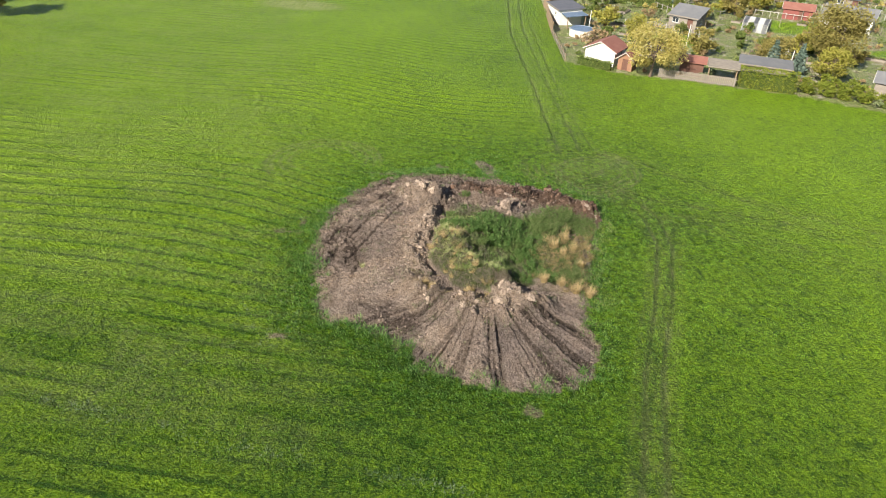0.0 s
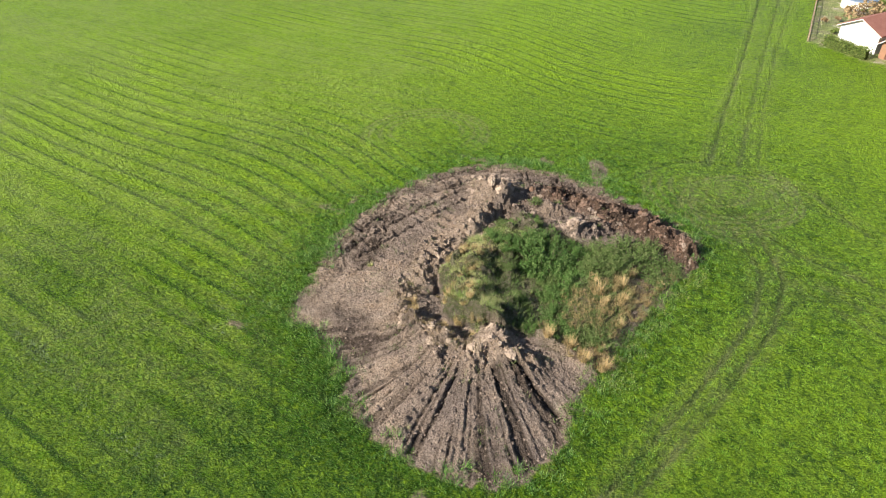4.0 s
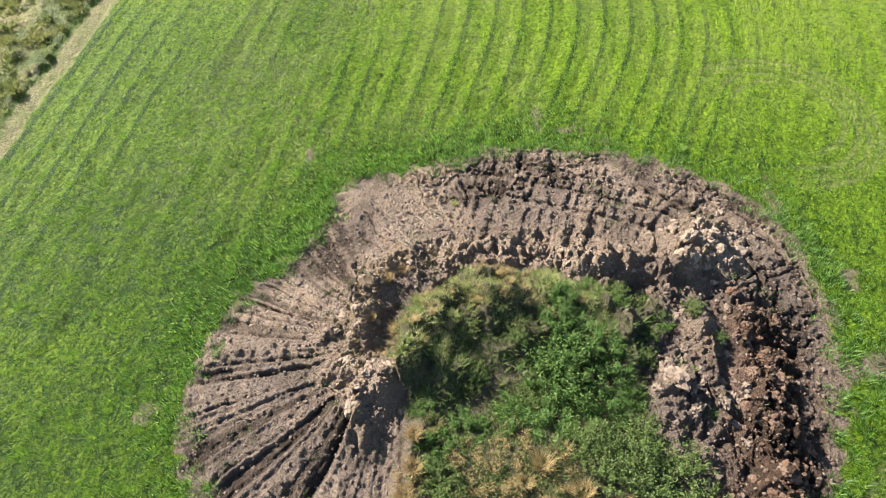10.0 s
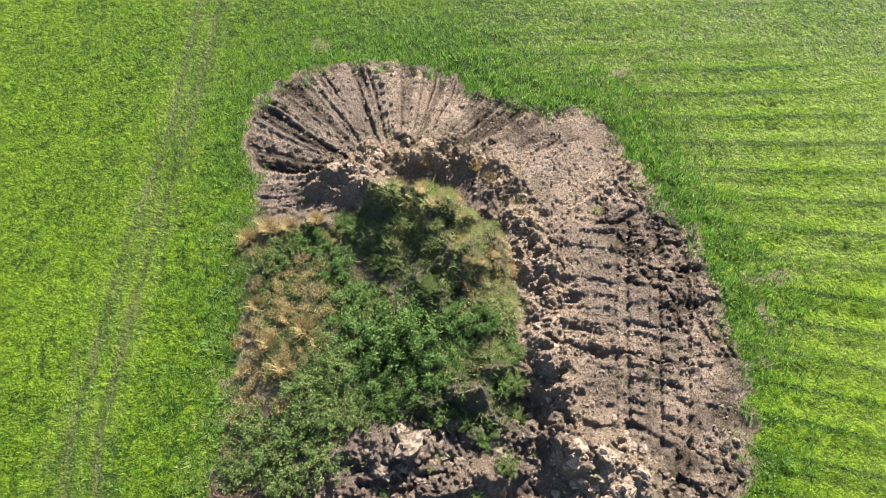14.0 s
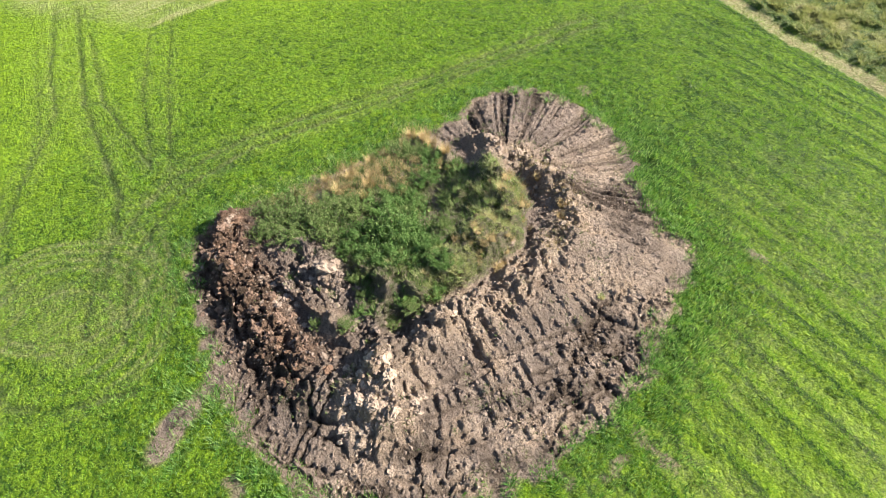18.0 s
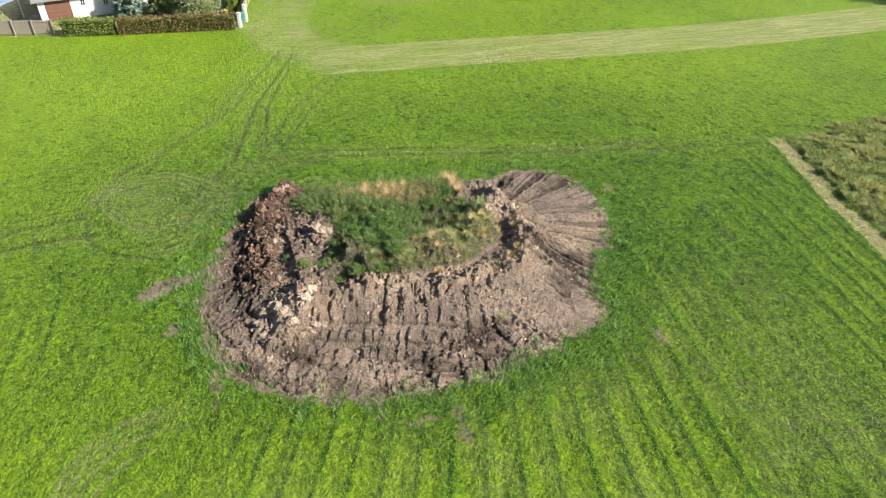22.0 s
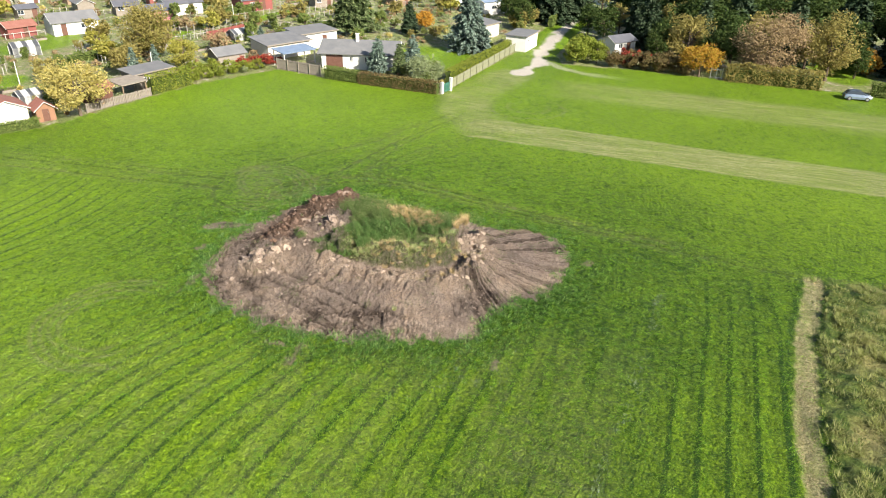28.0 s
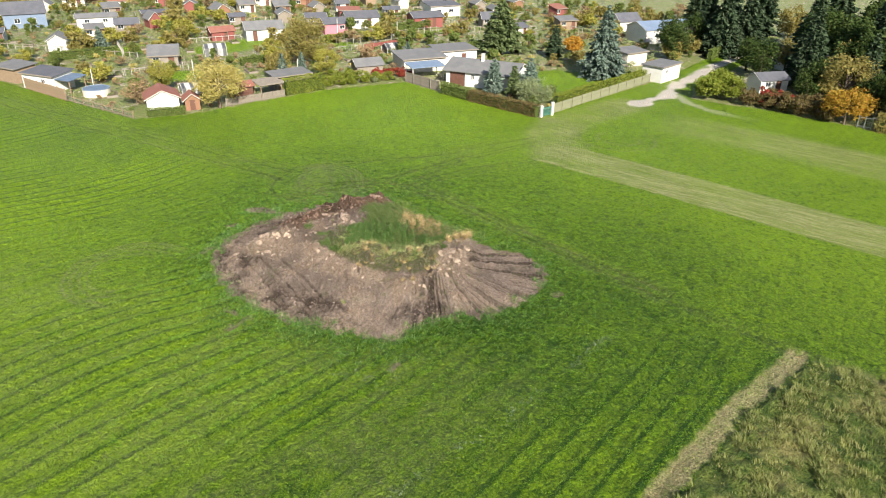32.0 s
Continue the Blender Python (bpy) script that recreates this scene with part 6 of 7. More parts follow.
for i, (x, y) in enumerate(far_spots):
    k, rk = i % len(walls), (i * 5) % 3
    house("garden_cabin", f"{words[k]} allotment cabin with {('grey', 'dark', 'red-brown' if i % 4 == 0 else 'grey')[rk]} roof", "cabin", x + g.uniform(-2, 2), y + g.uniform(-2, 2), -26 + g.uniform(-14, 14) + 90 * (i % 3 == 0), g.uniform(3.2, 5.2), g.uniform(2.6, 3.4), g.uniform(1.8, 2.1), ("gable", "pent", "gable")[i % 3], g.uniform(0.4, 1.3),
          walls[k], (M_GREYROOF, M_DARKROOF, M_REDROOF if i % 4 == 0 else M_GREYROOF)[rk], windows=[("S", -1.2, 1.1, 0.8, 1.0), ("E", 0.2, 0.9, 0.8, 1.0)], doors=[("S", 1.2, 0.9, 1.95)])

# ---- gardens: hedges, fences, gate ----
hedge("clipped dark green hedge in front of the white shed", (10.9, 50.6), (15.0, 48.0), 1.0, 0.7, M_HEDGE, 131)
hedge("tall green hedge turning orange", (29.6, 45.4), (36.0, 43.9), 2.3, 1.2, M_HEDGEYEL, 132, wavy=0.3)
wildg = tree("overgrown green and yellow bush at the meadow's edge", 2.3, 1.6, M_HEDGEYEL, 254, 1600, 0.11, 0.05, 24, category="bush", name="wild_bush")
spread_copies(wildg, [(37.6, 44.6, 0.8), (39.4, 43.6, 0.9), (41.2, 42.9, 1.05), (43.0, 42.2, 1.1), (44.8, 41.2, 1.0), (46.4, 40.0, 0.85), (42.4, 44.6, 1.2), (40.4, 46.0, 1.1)], 64, "wild bushes at the meadow's edge")
creep = tree("dense red creeper over a fence", 1.9, 1.3, M_RED, 255, 1300, 0.1, 0.05, 20, category="creeper", name="red_creeper")
spread_copies(creep, [(46.6, 42.6, 0.9), (48.2, 41.4, 1.0), (49.6, 40.2, 1.0), (50.4, 38.9, 0.8)], 65, "red creeper clumps")
fence("tall weathered grey board fence", (47.7, 37.4), (46.1, 29.6), 1.6, M_GREYWOOD)
hedge("clipped green hedge below the white house", (45.9, 28.8), (45.2, 23.4), 1.6, 1.1, M_HEDGE, 135)
hedge("reddish brown autumn hedge along the meadow", (45.1, 23.2), (43.9, 11.3), 1.55, 1.1, M_HEDGEBROWN, 136)
hedge("long clipped yellow-green hedge behind a low fence", (49.6, 11.8), (73.6, 8.4), 1.8, 0.9, M_HEDGEYEL, 137)
M_FENCEGREEN = surface("mossy_grey_boards", (0.16, 0.165, 0.10), (0.24, 0.24, 0.15), 1.5, 0.9, grain=18)
fence("low mossy board fence along the lane", (46.4, 10.5), (73.4, 7.3), 1.4, M_FENCEGREEN, "boards", 2.4)
hedge("dark hedge inside the garden", (47.5, 14.5), (56, 15.5), 1.4, 0.9, M_HEDGE, 138)
gate = tagged(new("garden_gate"), "green metal garden gate with white posts", "gate")
for k, (px, hgt) in enumerate(((-0.95, 1.5), (0.95, 1.75))):
    bm = bmesh.new()
    box(bm, px, 0, hgt / 2, 0.3, 0.3, hgt)
    box(bm, px, 0, hgt + 0.03, 0.36, 0.36, 0.06)
    part("gatepost", bm, M_WHITE, gate)
bm = bmesh.new()
for z in (0.25, 1.15):
    box(bm, 0, 0, z, 1.56, 0.05, 0.07)
leaf_ = part("gate_frame", bm, M_GREENPAINT, gate)
for i in range(11):
    bm = bmesh.new()
    box(bm, -0.72 + i * 0.144, 0.03, 0.7, 0.06, 0.03, 1.2)
    part("bar", bm, M_GREENPAINT, leaf_)
put(gate, 45.1, 10.6, -20)
TAKEN += [(50, 31, 4), (47, 24, 4), (46, 15, 4)]
fence("grey board fence at the meadow's edge", (20.6, 46.9), (29.2, 44.8), 1.1, M_GREYWOOD, "boards", 1.7, 0.05)
fence("low wire fence on posts at the meadow's edge", (9.4, 51.2), (8.2, 66.0), 1.0, M_WOOD, "mesh", 2.2)
fence("tall brown board fence by the white shed", (8.3, 66.0), (7.9, 77.0), 1.7, M_WOOD)
fence("red fence panels in the gardens", (60.5, 58.0), (72.4, 56.0), 1.5, M_REDWALL, "boards", 2.0, 0.03, 0.2)
for p0, p1 in (((60, 61.5), (73, 59)), ((30, 84), (24, 98)), ((25, 98), (18, 112)), ((46, 100), (60, 97)), ((84, 60), (98, 54)), ((76, 66), (88, 62)), ((64, 66), (76, 63)),  ((86, 52), (104, 46)), ((20, 74), (32, 71)), ((92, 80), (108, 74)), ((62, 94), (80, 88))):
    fence("garden fence of white posts and a rail", p0, p1, 1.1, M_GREYWOOD, "posts", 1.5)
for p0, p1, hh, mm, sd in (((38, 66), (47, 64), 1.3, M_HEDGE, 141), ((80, 70), (88, 66), 1.6, M_HEDGE, 142), ((62, 70), (68, 69), 1.4, M_HEDGEYEL, 143), ((66, 47), (78, 43), 1.6, M_HEDGE, 144), ((20, 93), (30, 90), 1.4, M_HEDGE, 145), ((84, 84), (96, 79), 1.5, M_HEDGE, 146), ((98, 5.4), (118, 4.6), 1.8, M_HEDGE, 147)):
    hedge("clipped green garden hedge", p0, p1, hh, 0.9, mm, sd, 0.12, 50)

# ---- gardens: east side along the forest ----
wild = tree("wild green bush beside the gravel lane", 3.4, 2.2, M_HEDGEYEL, 251, 2400, 0.13, 0.05, 30, category="bush", name="wild_bush")
spread_copies(wild, [(68.6, -3.4, 1.0), (71.2, -4.6, 1.05), (73.6, -3.4, 0.95), (70.0, -6.6, 0.9), (76.0, -2.8, 0.7)], 61, "wild bushes beside the lane")
tangle = tree("brown and green tangle of bindweed bushes", 2.4, 1.8, M_HEDGEBROWN, 252, 1700, 0.12, 0.05, 26, category="bush", name="wild_bush")
spread_copies(tangle, [(69.2, -9.0, 1.0), (69.0, -11.4, 0.9), (68.8, -13.8, 1.0), (68.6, -16.2, 1.05), (68.2, -18.4, 0.95), (71.4, -17.4, 1.1), (71.8, -12.0, 1.0), (67.4, -20.2, 0.7)], 62, "tangled bushes at the meadow's edge")
redb = tree("bright red autumn bush at the meadow's edge", 2.6, 1.4, M_RED, 253, 1400, 0.12, 0.05, 22, category="bush", name="red_bush")
spread_copies(redb, [(70.4, -10.6, 1.0), (70.8, -12.8, 0.9), (70.2, -14.6, 0.85)], 63, "red bushes at the meadow's edge")
hedge("golden brown beech hedge along the meadow", (67.0, -25.6), (66.4, -38.6), 2.3, 1.6, M_RUSSET, 154, 0.11, 70, 0.5)
hedge("clipped dark green hedge behind the parked car", (65.6, -44.5), (64.8, -53.5), 1.9, 1.2, M_HEDGE, 155, 0.1, 75)
hedge("clipped dark green hedge by a garden gate", (64.3, -57.0), (63.0, -70.0), 1.9, 1.2, M_HEDGE, 156, 0.1, 75)
fence("grey metal gate in the hedge", (67.2, -23.6), (67.1, -25.2), 1.6, M_METAL, "mesh", 0.8, name="metal_gate")
fence("grey metal gate in the clipped hedge", (64.7, -54.0), (64.4, -56.6), 1.5, M_METAL, "mesh", 1.3, name="metal_gate")

# ---- gardens: trees ----
put(tree("broad tree full of pale yellow autumn leaves", 6.6, 3.7, M_YELLOW, 201, 9500, 0.095, 0.12, 44, category="tree", fill=0.55), 19.6, 46.9)
put(tree("yellow-green round tree in a garden", 4.8, 2.2, M_GOLD, 202, 4200, 0.095, 0.18), 19.6, 60.6)
put(tree("tall tree with russet green crown", 8.6, 4.6, M_RUSSET, 203, 9500, 0.12, 0.18, 46), 44.4, 56.8)
put(tree("yellow-green leafy tree beside a hut", 4.6, 2.4, M_GOLD, 204, 4000, 0.1, 0.2), 41.4, 48.6)
put(tree("orange-brown fruit tree in a garden", 4.6, 2.6, M_RUSSET, 205, 4000, 0.1, 0.2), 36.5, 54.0)
put(tree("bushy orange tree on the lawn", 3.4, 2.3, M_ORANGE, 206, 2000, 0.14, 0.15), 85.5, 27.5)
put(tree("bright yellow bush in the gardens", 4.2, 2.6, M_GOLD, 207, 2200, 0.15, 0.1), 46.2, 94.0)
M_AMBER = leafy("amber_leaf", (0.34, 0.22, 0.03), (0.42, 0.30, 0.04), (0.36, 0.14, 0.03))
put(tree("golden orange shrub tree at the meadow's edge", 5.2, 3.0, M_AMBER, 208, 5200, 0.11, 0.1, 36), 67.6, -22.0)
put(tree("orange autumn shrub in a garden", 3.8, 2.5, M_ORANGE, 209, 2000, 0.15, 0.1), 79.1, -46.3)
put(tree("large copper-coloured tree with bare fine twigs", 9.6, 6.0, M_TWIG, 210, 13000, 0.1, 0.14, 60, fill=0.5), 70.6, -31.6)
put(tree("tall yellow-brown poplar-like tree", 10.0, 3.8, M_RUSSET, 211, 5000, 0.14, 0.12, 40), 72.5, -40.0)
put(tree("olive yellow tree beside the dark wood", 8.0, 3.8, M_RUSSET, 212, 3200, 0.17, 0.15, 36), 76.5, -20.0)
put(conifer("large blue spruce on the lawn", 11.8, 4.2, M_BLUESPRUCE, 221, 22, 0.24, 0.32), 71.0, 14.6)
put(conifer("tall bushy green pine", 9.8, 4.2, M_PINE, 222, 18, 0.27, 0.1, 0.12, power=0.7), 76.6, 38.0)
put(conifer("dark columnar conifer beside a lawn", 6.0, 1.5, M_SPRUCE, 223, 18, 0.2, 0.05, 0.03, power=0.5), 80.0, 28.4)
put(conifer("blue-grey juniper beside the house", 5.2, 1.6, M_BLUESPRUCE, 224, 16, 0.17, -0.2, 0.03, power=0.6), 50.4, 22.6)
put(conifer("narrow green conifer beside the house", 4.6, 1.2, M_PINE, 225, 16, 0.15, -0.2, 0.03, power=0.6), 51.2, 19.6)
put(conifer("small blue spruce with pale tips", 5.4, 2.1, M_BLUESPRUCE, 226, 14, 0.18, 0.15, 0.05), 54.2, 18.6)
put(conifer("blue spruce in the gardens", 4.4, 1.7, M_BLUESPRUCE, 227, 13, 0.18, 0.2), 30.0, 96.0)
sp = conifer("young blue-green spruce in a garden", 4.0, 1.3, M_BLUESPRUCE, 228, 13, 0.16, 0.15)
spread_copies(sp, [(35.6, 52.4, 1.0), (38.4, 51.0, 0.9), (60.5, 47.5, 0.8)], 1, "young spruces")
ball = tree("round clipped grey-green willow bush", 3.6, 2.8, M_WILLOW, 229, 4200, 0.1, 0.03, 40, category="bush", name="round_bush", spread=0.4, fill=0.7)
put(ball, 49.0, 15.0)
tall_sp = conifer("tall dark spruce of the wood", 14.0, 4.0, M_SPRUCE, 231, 20, 0.34, 0.3)
g = np.random.default_rng(232)
spots = [(104.5, 5.5, 1.0), (108.8, 2.4, 1.02), (112.5, 6.5, 0.95), (96, -22, 1.1), (88, -28, 1.0), (83, -36, 0.95), (84, -52, 0.85), (79.4, -51.5, 0.75), (92, -46, 1.05), (104, -34, 1.1), (112, -20, 1.1), (98, -58, 1.05), (76, -62, 0.6), (88, -66, 1.0), (118, -8, 1.05), (108, -50, 1.1), (92, -12, 0.9), (75, -52, 0.6), (80, -22, 0.75), (86, -13.5, 0.8), (84, -64, 0.8), (77, -70, 0.75), (126, -30, 1.2), (130, -10, 1.2), (122, -44, 1.2), (116, 12, 0.9), (134, 6, 1.1), (128, 18, 0.9)]
spread_copies(tall_sp, spots, 2, "spruces of the wood")
deep = tree("dark green broad-leaved tree of the wood", 11.0, 4.6, M_DARKLEAF, 233, 3600, 0.24, 0.18, 40)
spread_copies(deep, [(86, -20, 0.9), (92, -34, 1.0), (100, -26, 1.05), (78.5, -27, 0.8), (84, -44, 0.9), (106, -14, 0.95), (96, -68, 1.0), (90, -56, 1.0), (82, -73, 0.9), (114, -30, 1.1), (104, -44, 1.0), (88, -6, 0.7), (93, -2.5, 0.6), (120, -18, 1.1), (74, -24, 0.6), (100, 14, 0.75), (94, 10.5, 0.6), (106, 12, 0.7), (76, -15.5, 0.55), (81, -16.5, 0.65), (75.5, -44.5, 0.5), (78, -56.5, 0.7), (73, -58, 0.5), (88, -24, 1.0), (82, -26.5, 0.85), (97, -31, 1.1), (110, -26, 1.1), (118, -36, 1.2), (102, -18, 1.0), (90, -30, 1.0), (99, -40, 1.1), (92, -40, 1.0), (112, -10, 1.1), (96, -50, 1.1), (124, -24, 1.2), (132, -34, 1.2), (104, -56, 1.1), (116, -52, 1.2)], 3, "trees of the wood")
rust = tree("yellow-green autumn tree of the wood", 9.5, 4.0, M_RUSSET, 234, 3000, 0.22, 0.18, 36)
spread_copies(rust, [(81, -31.5, 0.85), (88, -40, 0.9), (94, -18, 0.9), (86, -61, 0.9), (79, -38, 0.8), (97, -8, 0.7), (72, -66, 0.8), (110, -38, 1.0), (69, -74, 0.9), (120, 8, 0.8), (126, -2, 0.9)], 4, "autumn trees of the wood")
spread_copies(tree("tall tree beyond the parked car", 14.0, 5.2, M_DARKLEAF, 235, 3400, 0.26, 0.2, 40), [(35.5, -73, 1.0), (43, -77, 1.0), (29, -78, 0.95)], 5, "trees south of the meadow")
spread_copies(tree("round autumn tree at the field's far end", 6.0, 3.6, M_RUSSET, 236, 2600, 0.2, 0.12, 34), [(-71.5, 54.5, 1.0), (-77, 52.5, 0.9), (-81, 57, 1.1)], 6, "trees at the far end of the field")

# fences between the plots, and beds framed with boards
for i in range(26):
    px, py = 26 + 17 * (i % 7) + 6 * (i // 7), 72 - 6.5 * (i % 7) + 20 * (i // 7) + (i % 3)
    if px < 140 and inside(np.array([px]), np.array([py]), GARDEN)[0] and near(np.array([px]), np.array([py]), GARDEN[1:14])[0] > 8:
        turn = radians(-24 + 90 * (i % 2))
        fence("low grey fence between two garden plots", (px - 5 * math.cos(turn), py - 5 * math.sin(turn)), (px + 5 * math.cos(turn), py + 5 * math.sin(turn)), 1.0, (M_GREYWOOD, M_WOOD, M_CONCRETE)[i % 3], "posts", 1.25)
bed = tagged(new("garden_bed"), "raised garden bed framed with weathered boards", "garden bed", "raised beds of the gardens")
for cx, cy, sx, sy in ((0, -0.72, 3.0, 0.05), (0, 0.72, 3.0, 0.05), (-1.475, 0, 0.05, 1.39), (1.475, 0, 0.05, 1.39)):
    bm = bmesh.new()
    box(bm, cx, cy, 0.14, sx, sy, 0.34)
    part("board", bm, M_GREYWOOD, bed)
bm = bmesh.new()
box(bm, 0, 0, 0.08, 2.9, 1.39, 0.3)
bmesh.ops.subdivide_edges(bm, edges=bm.edges[:], cuts=5, use_grid_fill=True)
for v in bm.verts:
    if v.co.z > 0.2:
        v.co.z += random.uniform(-0.03, 0.06)
part("earth", bm, M_LUMP, bed)
gb = np.random.default_rng(270)
bc = np.stack([gb.uniform(-1.3, 1.3, 160), np.round(gb.uniform(-0.5, 0.5, 160) * 4) / 4, gb.uniform(0.24, 0.5, 160)], 1)
bv, bf = leaf_quads(bc, 0.09, gb)
bme = mesh_np("foliage", bv, bf)
bme.materials.append(M_HEDGE)
under(new("foliage", bme), bed)
spots = []
while len(spots) < 60:
    x, y = gb.uniform(12, 120), gb.uniform(45, 130)
    if inside(np.array([x]), np.array([y]), GARDEN)[0] and x + 0.55 * y < 170 and near(np.array([x]), np.array([y]), GARDEN[1:14])[0] > 3 and not any(math.hypot(x - a, y - b) < c + 1.2 for a, b, c in TAKEN):
        spots.append((x, y))
        TAKEN.append((x, y, 1.2))
for i, (x, y) in enumerate(spots):
    m = pose(x, y, 0, 0, 0, -24 + 90 * (i % 2) + gb.uniform(-6, 6))
    if i == 0:
        bed.matrix_basis = m
    else:
        copy_thing(bed, m)

# smaller garden shrubs and fruit trees
protos = [tree("small green fruit tree in the gardens", 3.2, 1.7, M_GREENTREE, 241, 1200, 0.14, 0.25, 22), tree("low golden shrub in the gardens", 2.2, 1.4, M_GOLD, 242, 900, 0.13, 0.1, 18, category="shrub", name="garden_shrub"), tree("orange-brown autumn shrub in the gardens", 2.4, 1.5, M_RUSSET, 243, 1000, 0.13, 0.1, 18, category="shrub", name="garden_shrub"),
          tree("clipped dark evergreen in the gardens", 2.4, 1.0, M_HEDGE, 244, 1000, 0.12, 0.05, 16, category="shrub", name="garden_shrub"), tree("leafless twiggy bush in the gardens", 2.6, 1.6, M_TWIG, 245, 900, 0.1, 0.15, 20, category="shrub", name="garden_shrub")]
spots = [[] for _ in protos]
g = np.random.default_rng(246)
count = 0
while count < 420:
    x, y = g.uniform(9, 150), g.uniform(8, 165)
    if not inside(np.array([x]), np.array([y]), GARDEN)[0] or x + 0.55 * y > 205 or y < 12 and x < 90:
        continue
    if near(np.array([x]), np.array([y]), GARDEN[1:14])[0] < 2.2 or any(math.hypot(x - a, y - b) < c + 0.3 for a, b, c in TAKEN):
        continue
    if any(math.hypot((x - a) / b_, (y - c) / d_) < 1 for a, c, b_, d_ in LAWNS):
        continue
    spots[(0, 0, 1, 2, 2, 3, 3, 4)[int(g.integers(8))]].append((x, y, 0.4 + 1.0 * g.uniform() ** 1.5))
    count += 1
for i, p in enumerate(protos):
    spread_copies(p, spots[i], 50 + i, "shrubs and fruit trees of the gardens")

# thickets of beds, berry bushes and stakes, too many to count
def thicket(label, leaf, n, seed, per=130, lo=0.35, hi=1.0):
    g = np.random.default_rng(seed)
    cs = []
    while len(cs) < n:
        x, y = g.uniform(9, 150), g.uniform(9, 165)
        if x + 0.55 * y > 200 or y < 12 and x < 90 or not inside(np.array([x]), np.array([y]), GARDEN)[0]:
            continue
        if near(np.array([x]), np.array([y]), GARDEN[1:14])[0] < 0.9 or any(math.hypot(x - a, y - b) < c * 0.95 for a, b, c in TAKEN) or any(math.hypot((x - a) / b_, (y - c) / d_) < 1 for a, c, b_, d_ in LAWNS):
            continue
        r = lo + (hi - lo) * g.uniform() ** 1.5
        c, _ = cloud(g, per, r, r * 1.3, 0.05, 8, 0.4, 0.3)
        cs.append(np.maximum(c, [-99, -99, 0.03]) + [x, y, 0])
    v, f = leaf_quads(np.concatenate(cs), 0.11, g)
    m = mesh_np("thicket", v, f)
    m.materials.append(leaf)
    tagged(new("thicket", m), label, "thicket", kind="stuff")


thicket("low green garden plants and berry bushes", M_HEDGE, 560, 261)
thicket("withered brown beds and bushes of the gardens", M_TWIG, 620, 262)
thicket("pale olive shrubs and perennials of the gardens", M_WILLOW, 520, 263)
thicket("yellowing shrubs of the gardens", M_YELLOW, 210, 264)
g = np.random.default_rng(265)
bm = bmesh.new()
for _ in range(150):
    x_, y_ = g.uniform(14, 140), g.uniform(50, 150)
    if inside(np.array([x_]), np.array([y_]), GARDEN)[0] and x_ + 0.55 * y_ < 195:
        h_ = g.uniform(0.8, 2.0)
        box(bm, x_, y_, h_ / 2, 0.07, 0.07, h_)
        if g.uniform() < 0.4:
            box(bm, x_ + 0.9, y_ - 0.4, h_ * 0.95, 1.8, 0.06, 0.06)
m = bpy.data.meshes.new("stakes")
bm.to_mesh(m)
bm.free()
m.materials.append(M_GREYWOOD)
tagged(new("stakes", m), "grey stakes and trellis rails in the garden beds", "stakes", kind="stuff")

# ---- gardens: loose things ----
pool = tagged(new("swimming_pool"), "round above-ground pool with grey wall and blue cover", "pool")
bm = bmesh.new()
tube(bm, [(0, 0, 0), (0, 0, 0.95), (0, 0, 1.0)], [1.85, 1.85, 1.8], 28)
part("wall", bm, M_CREAM, pool)
bm = bmesh.new()
tube(bm, [(0, 0, 1.005), (0, 0, 1.02), (0, 0, 1.03)], [1.7, 1.7, 1.66], 28)
part("cover", bm, M_TARP, pool)
bm = bmesh.new()
for k in range(28):
    a0, a1 = 6.2832 * k / 28, 6.2832 * (k + 1) / 28
    tube(bm, [(1.82 * math.cos(a0), 1.82 * math.sin(a0), 1.02), (1.82 * math.cos(a1), 1.82 * math.sin(a1), 1.02)], [0.06, 0.06], 5)
part("rim", bm, M_BLUEROOF, pool)
put(pool, 12.6, 65.8)


def greenhouse(label, x, y, rot, w, d, h):
    thing = tagged(new("greenhouse"), label, "greenhouse")
    prof = [(-d / 2, 0), (-d / 2, h * 0.65), (0, h), (d / 2, h * 0.65), (d / 2, 0)]
    n = 5
    for i in range(n + 1):
        bm = bmesh.new()
        tube(bm, [(-w / 2 + w * i / n, a, b) for a, b in prof], [0.035] * 5, 4)
        part("rib", bm, M_WHITE, thing)
    for i in range(n):
        for (a0, b0), (a1, b1) in zip(prof, prof[1:]):
            bm = bmesh.new()
            x0, x1 = -w / 2 + w * i / n + 0.04, -w / 2 + w * (i + 1) / n - 0.04
            bm.faces.new([bm.verts.new(p) for p in ((x0, a0, b0), (x1, a0, b0), (x1, a1, b1), (x0, a1, b1))])
            bmesh.ops.solidify(bm, geom=bm.faces[:], thickness=0.012)
            part("pane", bm, M_METAL if (i + 1) % 2 else M_LAMP, thing)
    TAKEN.append((x, y, w))
    return put(thing, x, y, rot)


greenhouse("small pale greenhouse with glass panes", 40.8, 76.6, -28, 3.8, 2.4, 2.1)
greenhouse("white polytunnel greenhouse beside the red fence", 64.0, 53.8, -20, 4.0, 2.4, 1.9)
greenhouse("green-framed cold frame house behind the sheds", 21.6, 56.2, -20, 3.0, 2.0, 1.7)

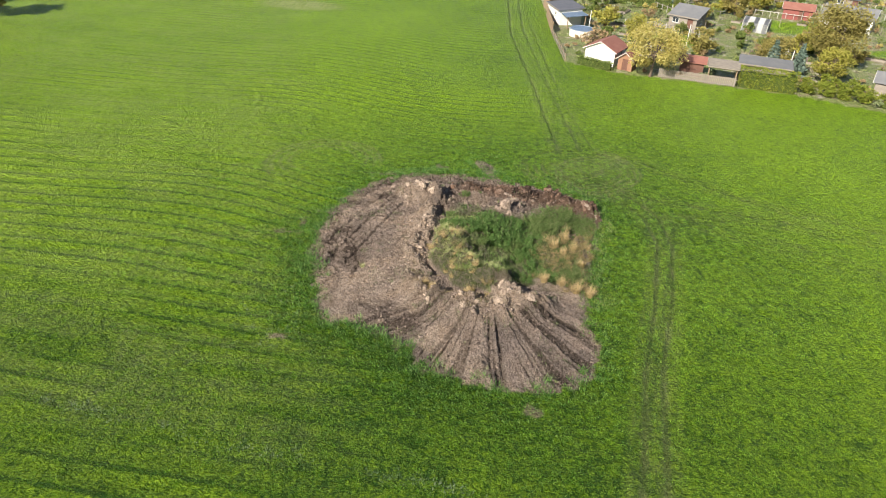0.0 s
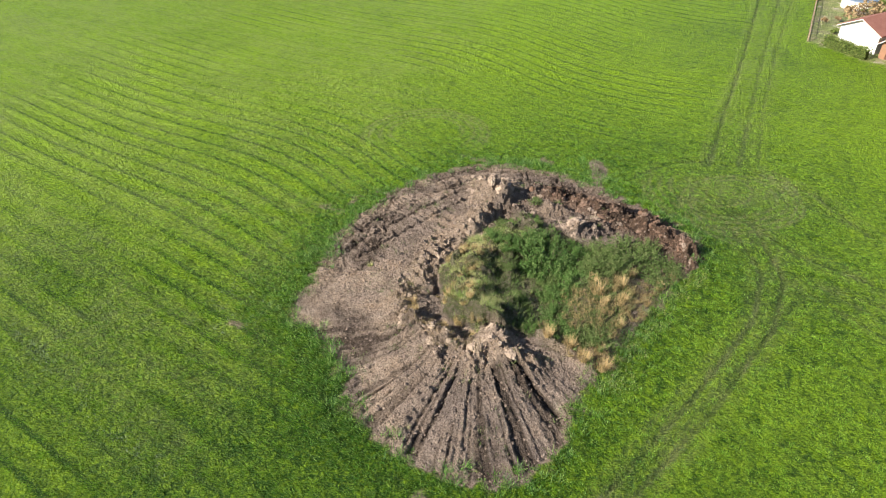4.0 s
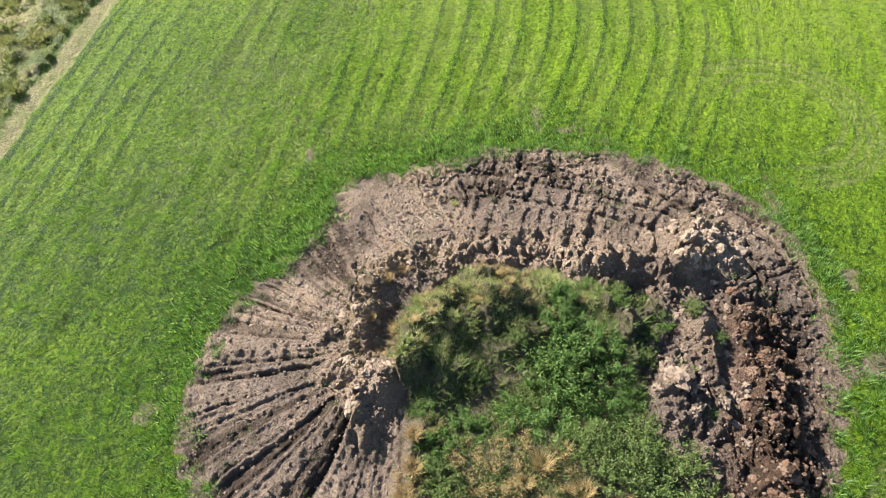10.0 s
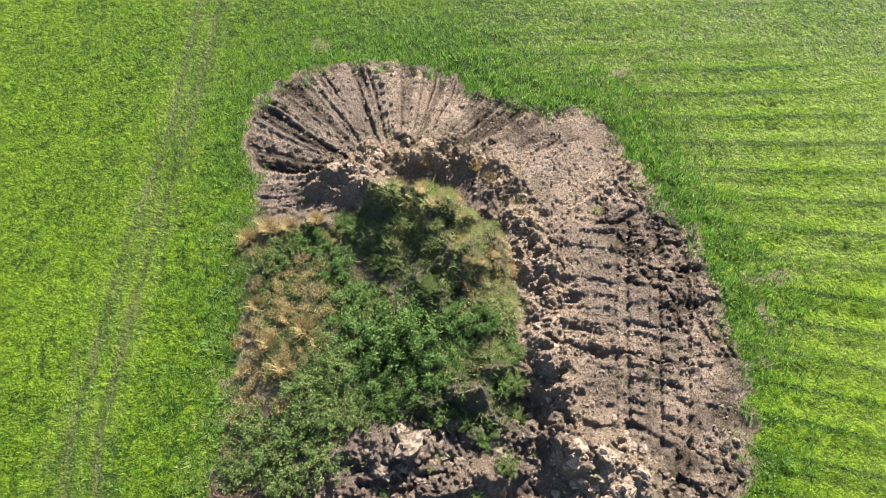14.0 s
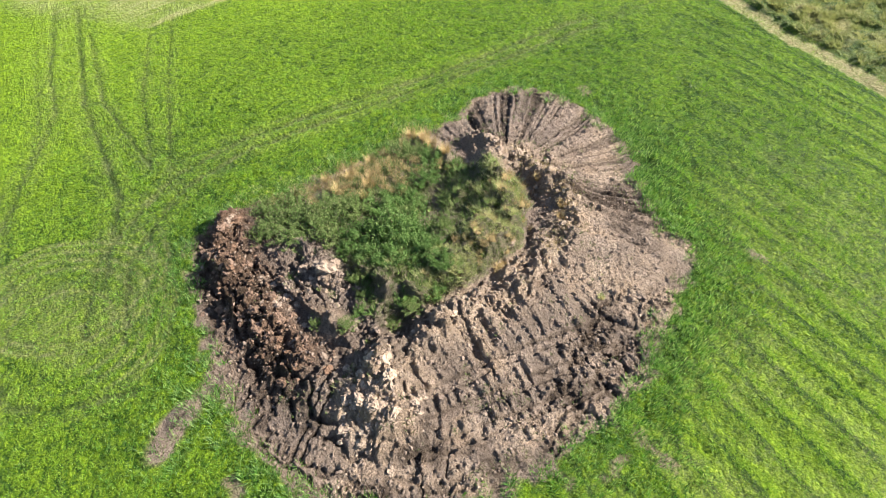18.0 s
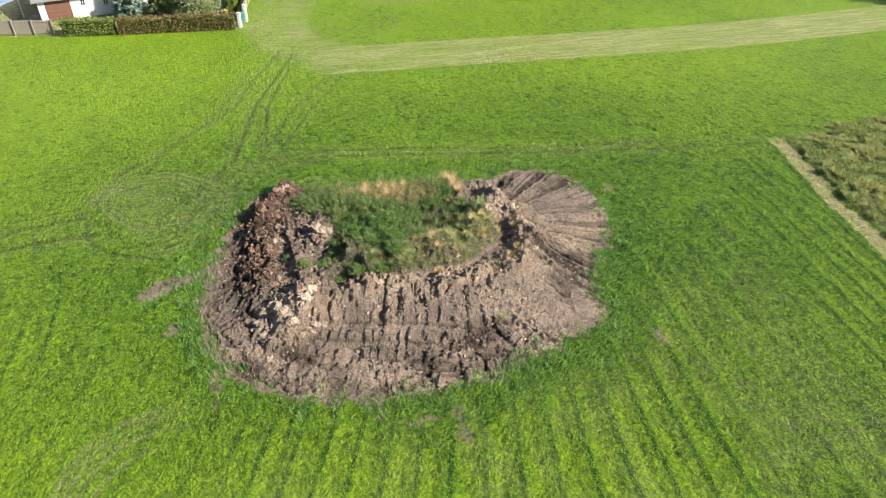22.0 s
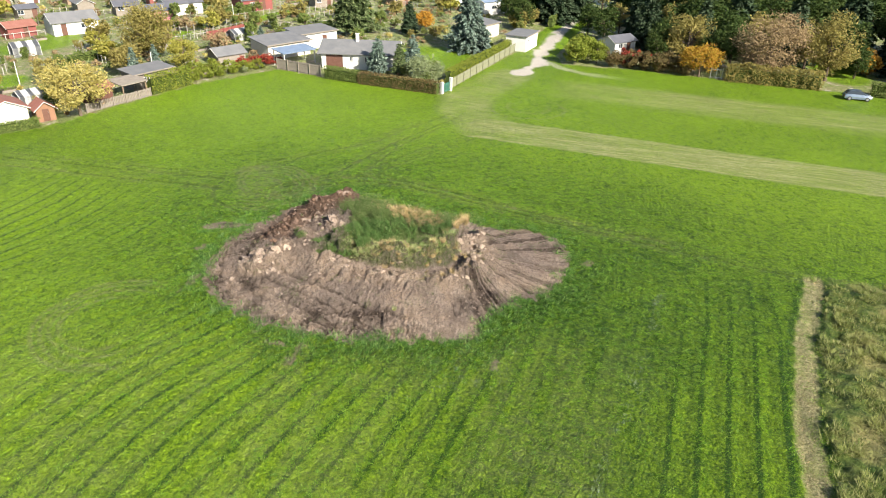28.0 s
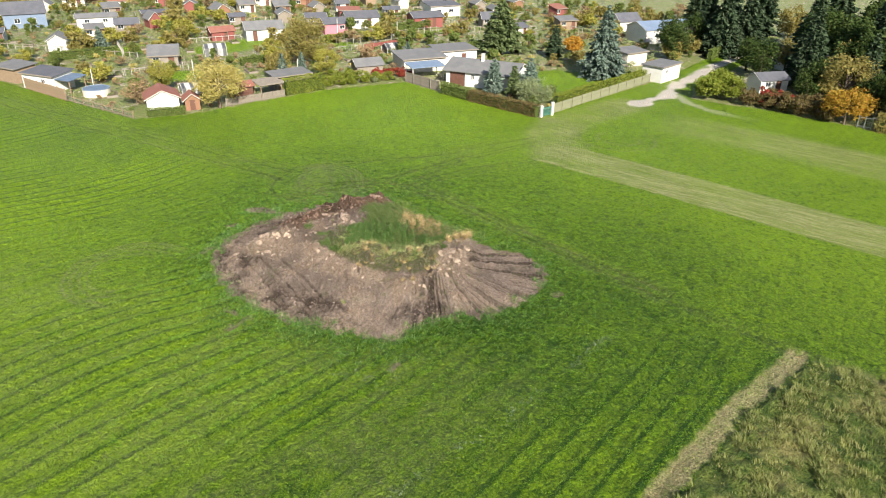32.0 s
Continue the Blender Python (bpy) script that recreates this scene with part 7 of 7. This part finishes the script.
car = tagged(new("car"), "blue-grey small hatchback parked on the grass", "car")
bm = bmesh.new()
secs = [(-2.0, 0.42, 0.72, 0.62), (-1.92, 0.3, 0.92, 0.74), (-1.2, 0.24, 0.96, 0.8), (0.6, 0.24, 0.93, 0.82), (1.3, 0.26, 0.86, 0.8), (1.85, 0.3, 0.74, 0.7), (2.0, 0.42, 0.62, 0.56)]
rings = []
for x_, lo, hi, hw in secs:
    rings.append([bm.verts.new(p) for p in ((x_, -hw, lo), (x_, -hw * 1.02, (lo + hi) / 2), (x_, -hw * 0.9, hi), (x_, hw * 0.9, hi), (x_, hw * 1.02, (lo + hi) / 2), (x_, hw, lo))])
for a, b in zip(rings, rings[1:]):
    for k in range(6):
        bm.faces.new((a[k], b[k], b[(k + 1) % 6], a[(k + 1) % 6]))
bm.faces.new(rings[0]), bm.faces.new(rings[-1][::-1])
body = part("body", bm, M_CARPAINT, car)
bm = bmesh.new()
secs = [(-1.85, 0.90, 0.66), (-1.45, 1.38, 0.56), (-0.2, 1.48, 0.57), (0.35, 1.42, 0.55), (1.05, 0.90, 0.68)]
rings = [[bm.verts.new(p) for p in ((x_, -hw * (0.74 / 0.6 if z_ < 1 else 1.22), 0.88), (x_, -hw, z_), (x_, hw, z_), (x_, hw * (0.74 / 0.6 if z_ < 1 else 1.22), 0.88))] for x_, z_, hw in secs]
for a, b in zip(rings, rings[1:]):
    for k in range(3):
        bm.faces.new((a[k], b[k], b[k + 1], a[k + 1]))
part("cabin_glass", bm, M_GLASS, car, "dark glass of the cabin")
bm = bmesh.new()
for a, b in ((-1.42, 0.32),):
    vs = [bm.verts.new(p) for p in ((a, -0.57, 1.39), (a, 0.57, 1.39), (-0.2, 0.58, 1.492), (-0.2, -0.58, 1.492), (b, 0.56, 1.43), (b, -0.56, 1.43))]
    bm.faces.new((vs[0], vs[3], vs[2], vs[1])), bm.faces.new((vs[3], vs[5], vs[4], vs[2]))
bmesh.ops.solidify(bm, geom=bm.faces[:], thickness=-0.03)
part("roof", bm, M_CARPAINT, car)
for sx in (-1.25, 1.28):
    for sy in (-0.76, 0.76):
        bm = bmesh.new()
        tube(bm, [(sx, sy - 0.1, 0.31), (sx, sy + 0.1, 0.31)], [0.31, 0.31], 18)
        wheel = part("wheel", bm, M_RUBBER, car)
        bm = bmesh.new()
        tube(bm, [(sx, sy - 0.108, 0.31), (sx, sy + 0.108, 0.31)], [0.19, 0.19], 12)
        part("rim", bm, M_METAL, wheel)
for sx, sy, nm, mm in ((1.93, -0.5, "headlight", M_LAMP), (1.93, 0.5, "headlight", M_LAMP), (-1.96, -0.56, "tail_light", M_RED), (-1.96, 0.56, "tail_light", M_RED)):
    bm = bmesh.new()
    box(bm, sx, sy, 0.66, 0.1, 0.26, 0.13)
    part(nm, bm, mm, body)
put(car, 62.8, -42.4, -86, 0, 0.88)
TAKEN.append((62.8, -42.4, 3))
for x_, y_, h_ in ((37.2, 50.6, 3.4), (13.9, 69.0, 3.0), (73.5, 61.0, 4.0), (27.5, 64.0, 3.0), (66.5, 71.0, 4.2)):
    pole = tagged(new("garden_pole"), "bare white pole standing in a garden", "pole")
    bm = bmesh.new()
    tube(bm, [(0, 0, -0.2), (0, 0, h_ * 0.5), (0.03, 0, h_)], [0.07, 0.06, 0.05], 8)
    part("shaft", bm, M_WHITE, pole)
    bm = bmesh.new()
    tube(bm, [(0.03, 0, h_), (0.03, 0, h_ + 0.05)], [0.075, 0.05], 8)
    part("cap", bm, M_GREYWOOD, pole)
    put(pole, x_, y_)
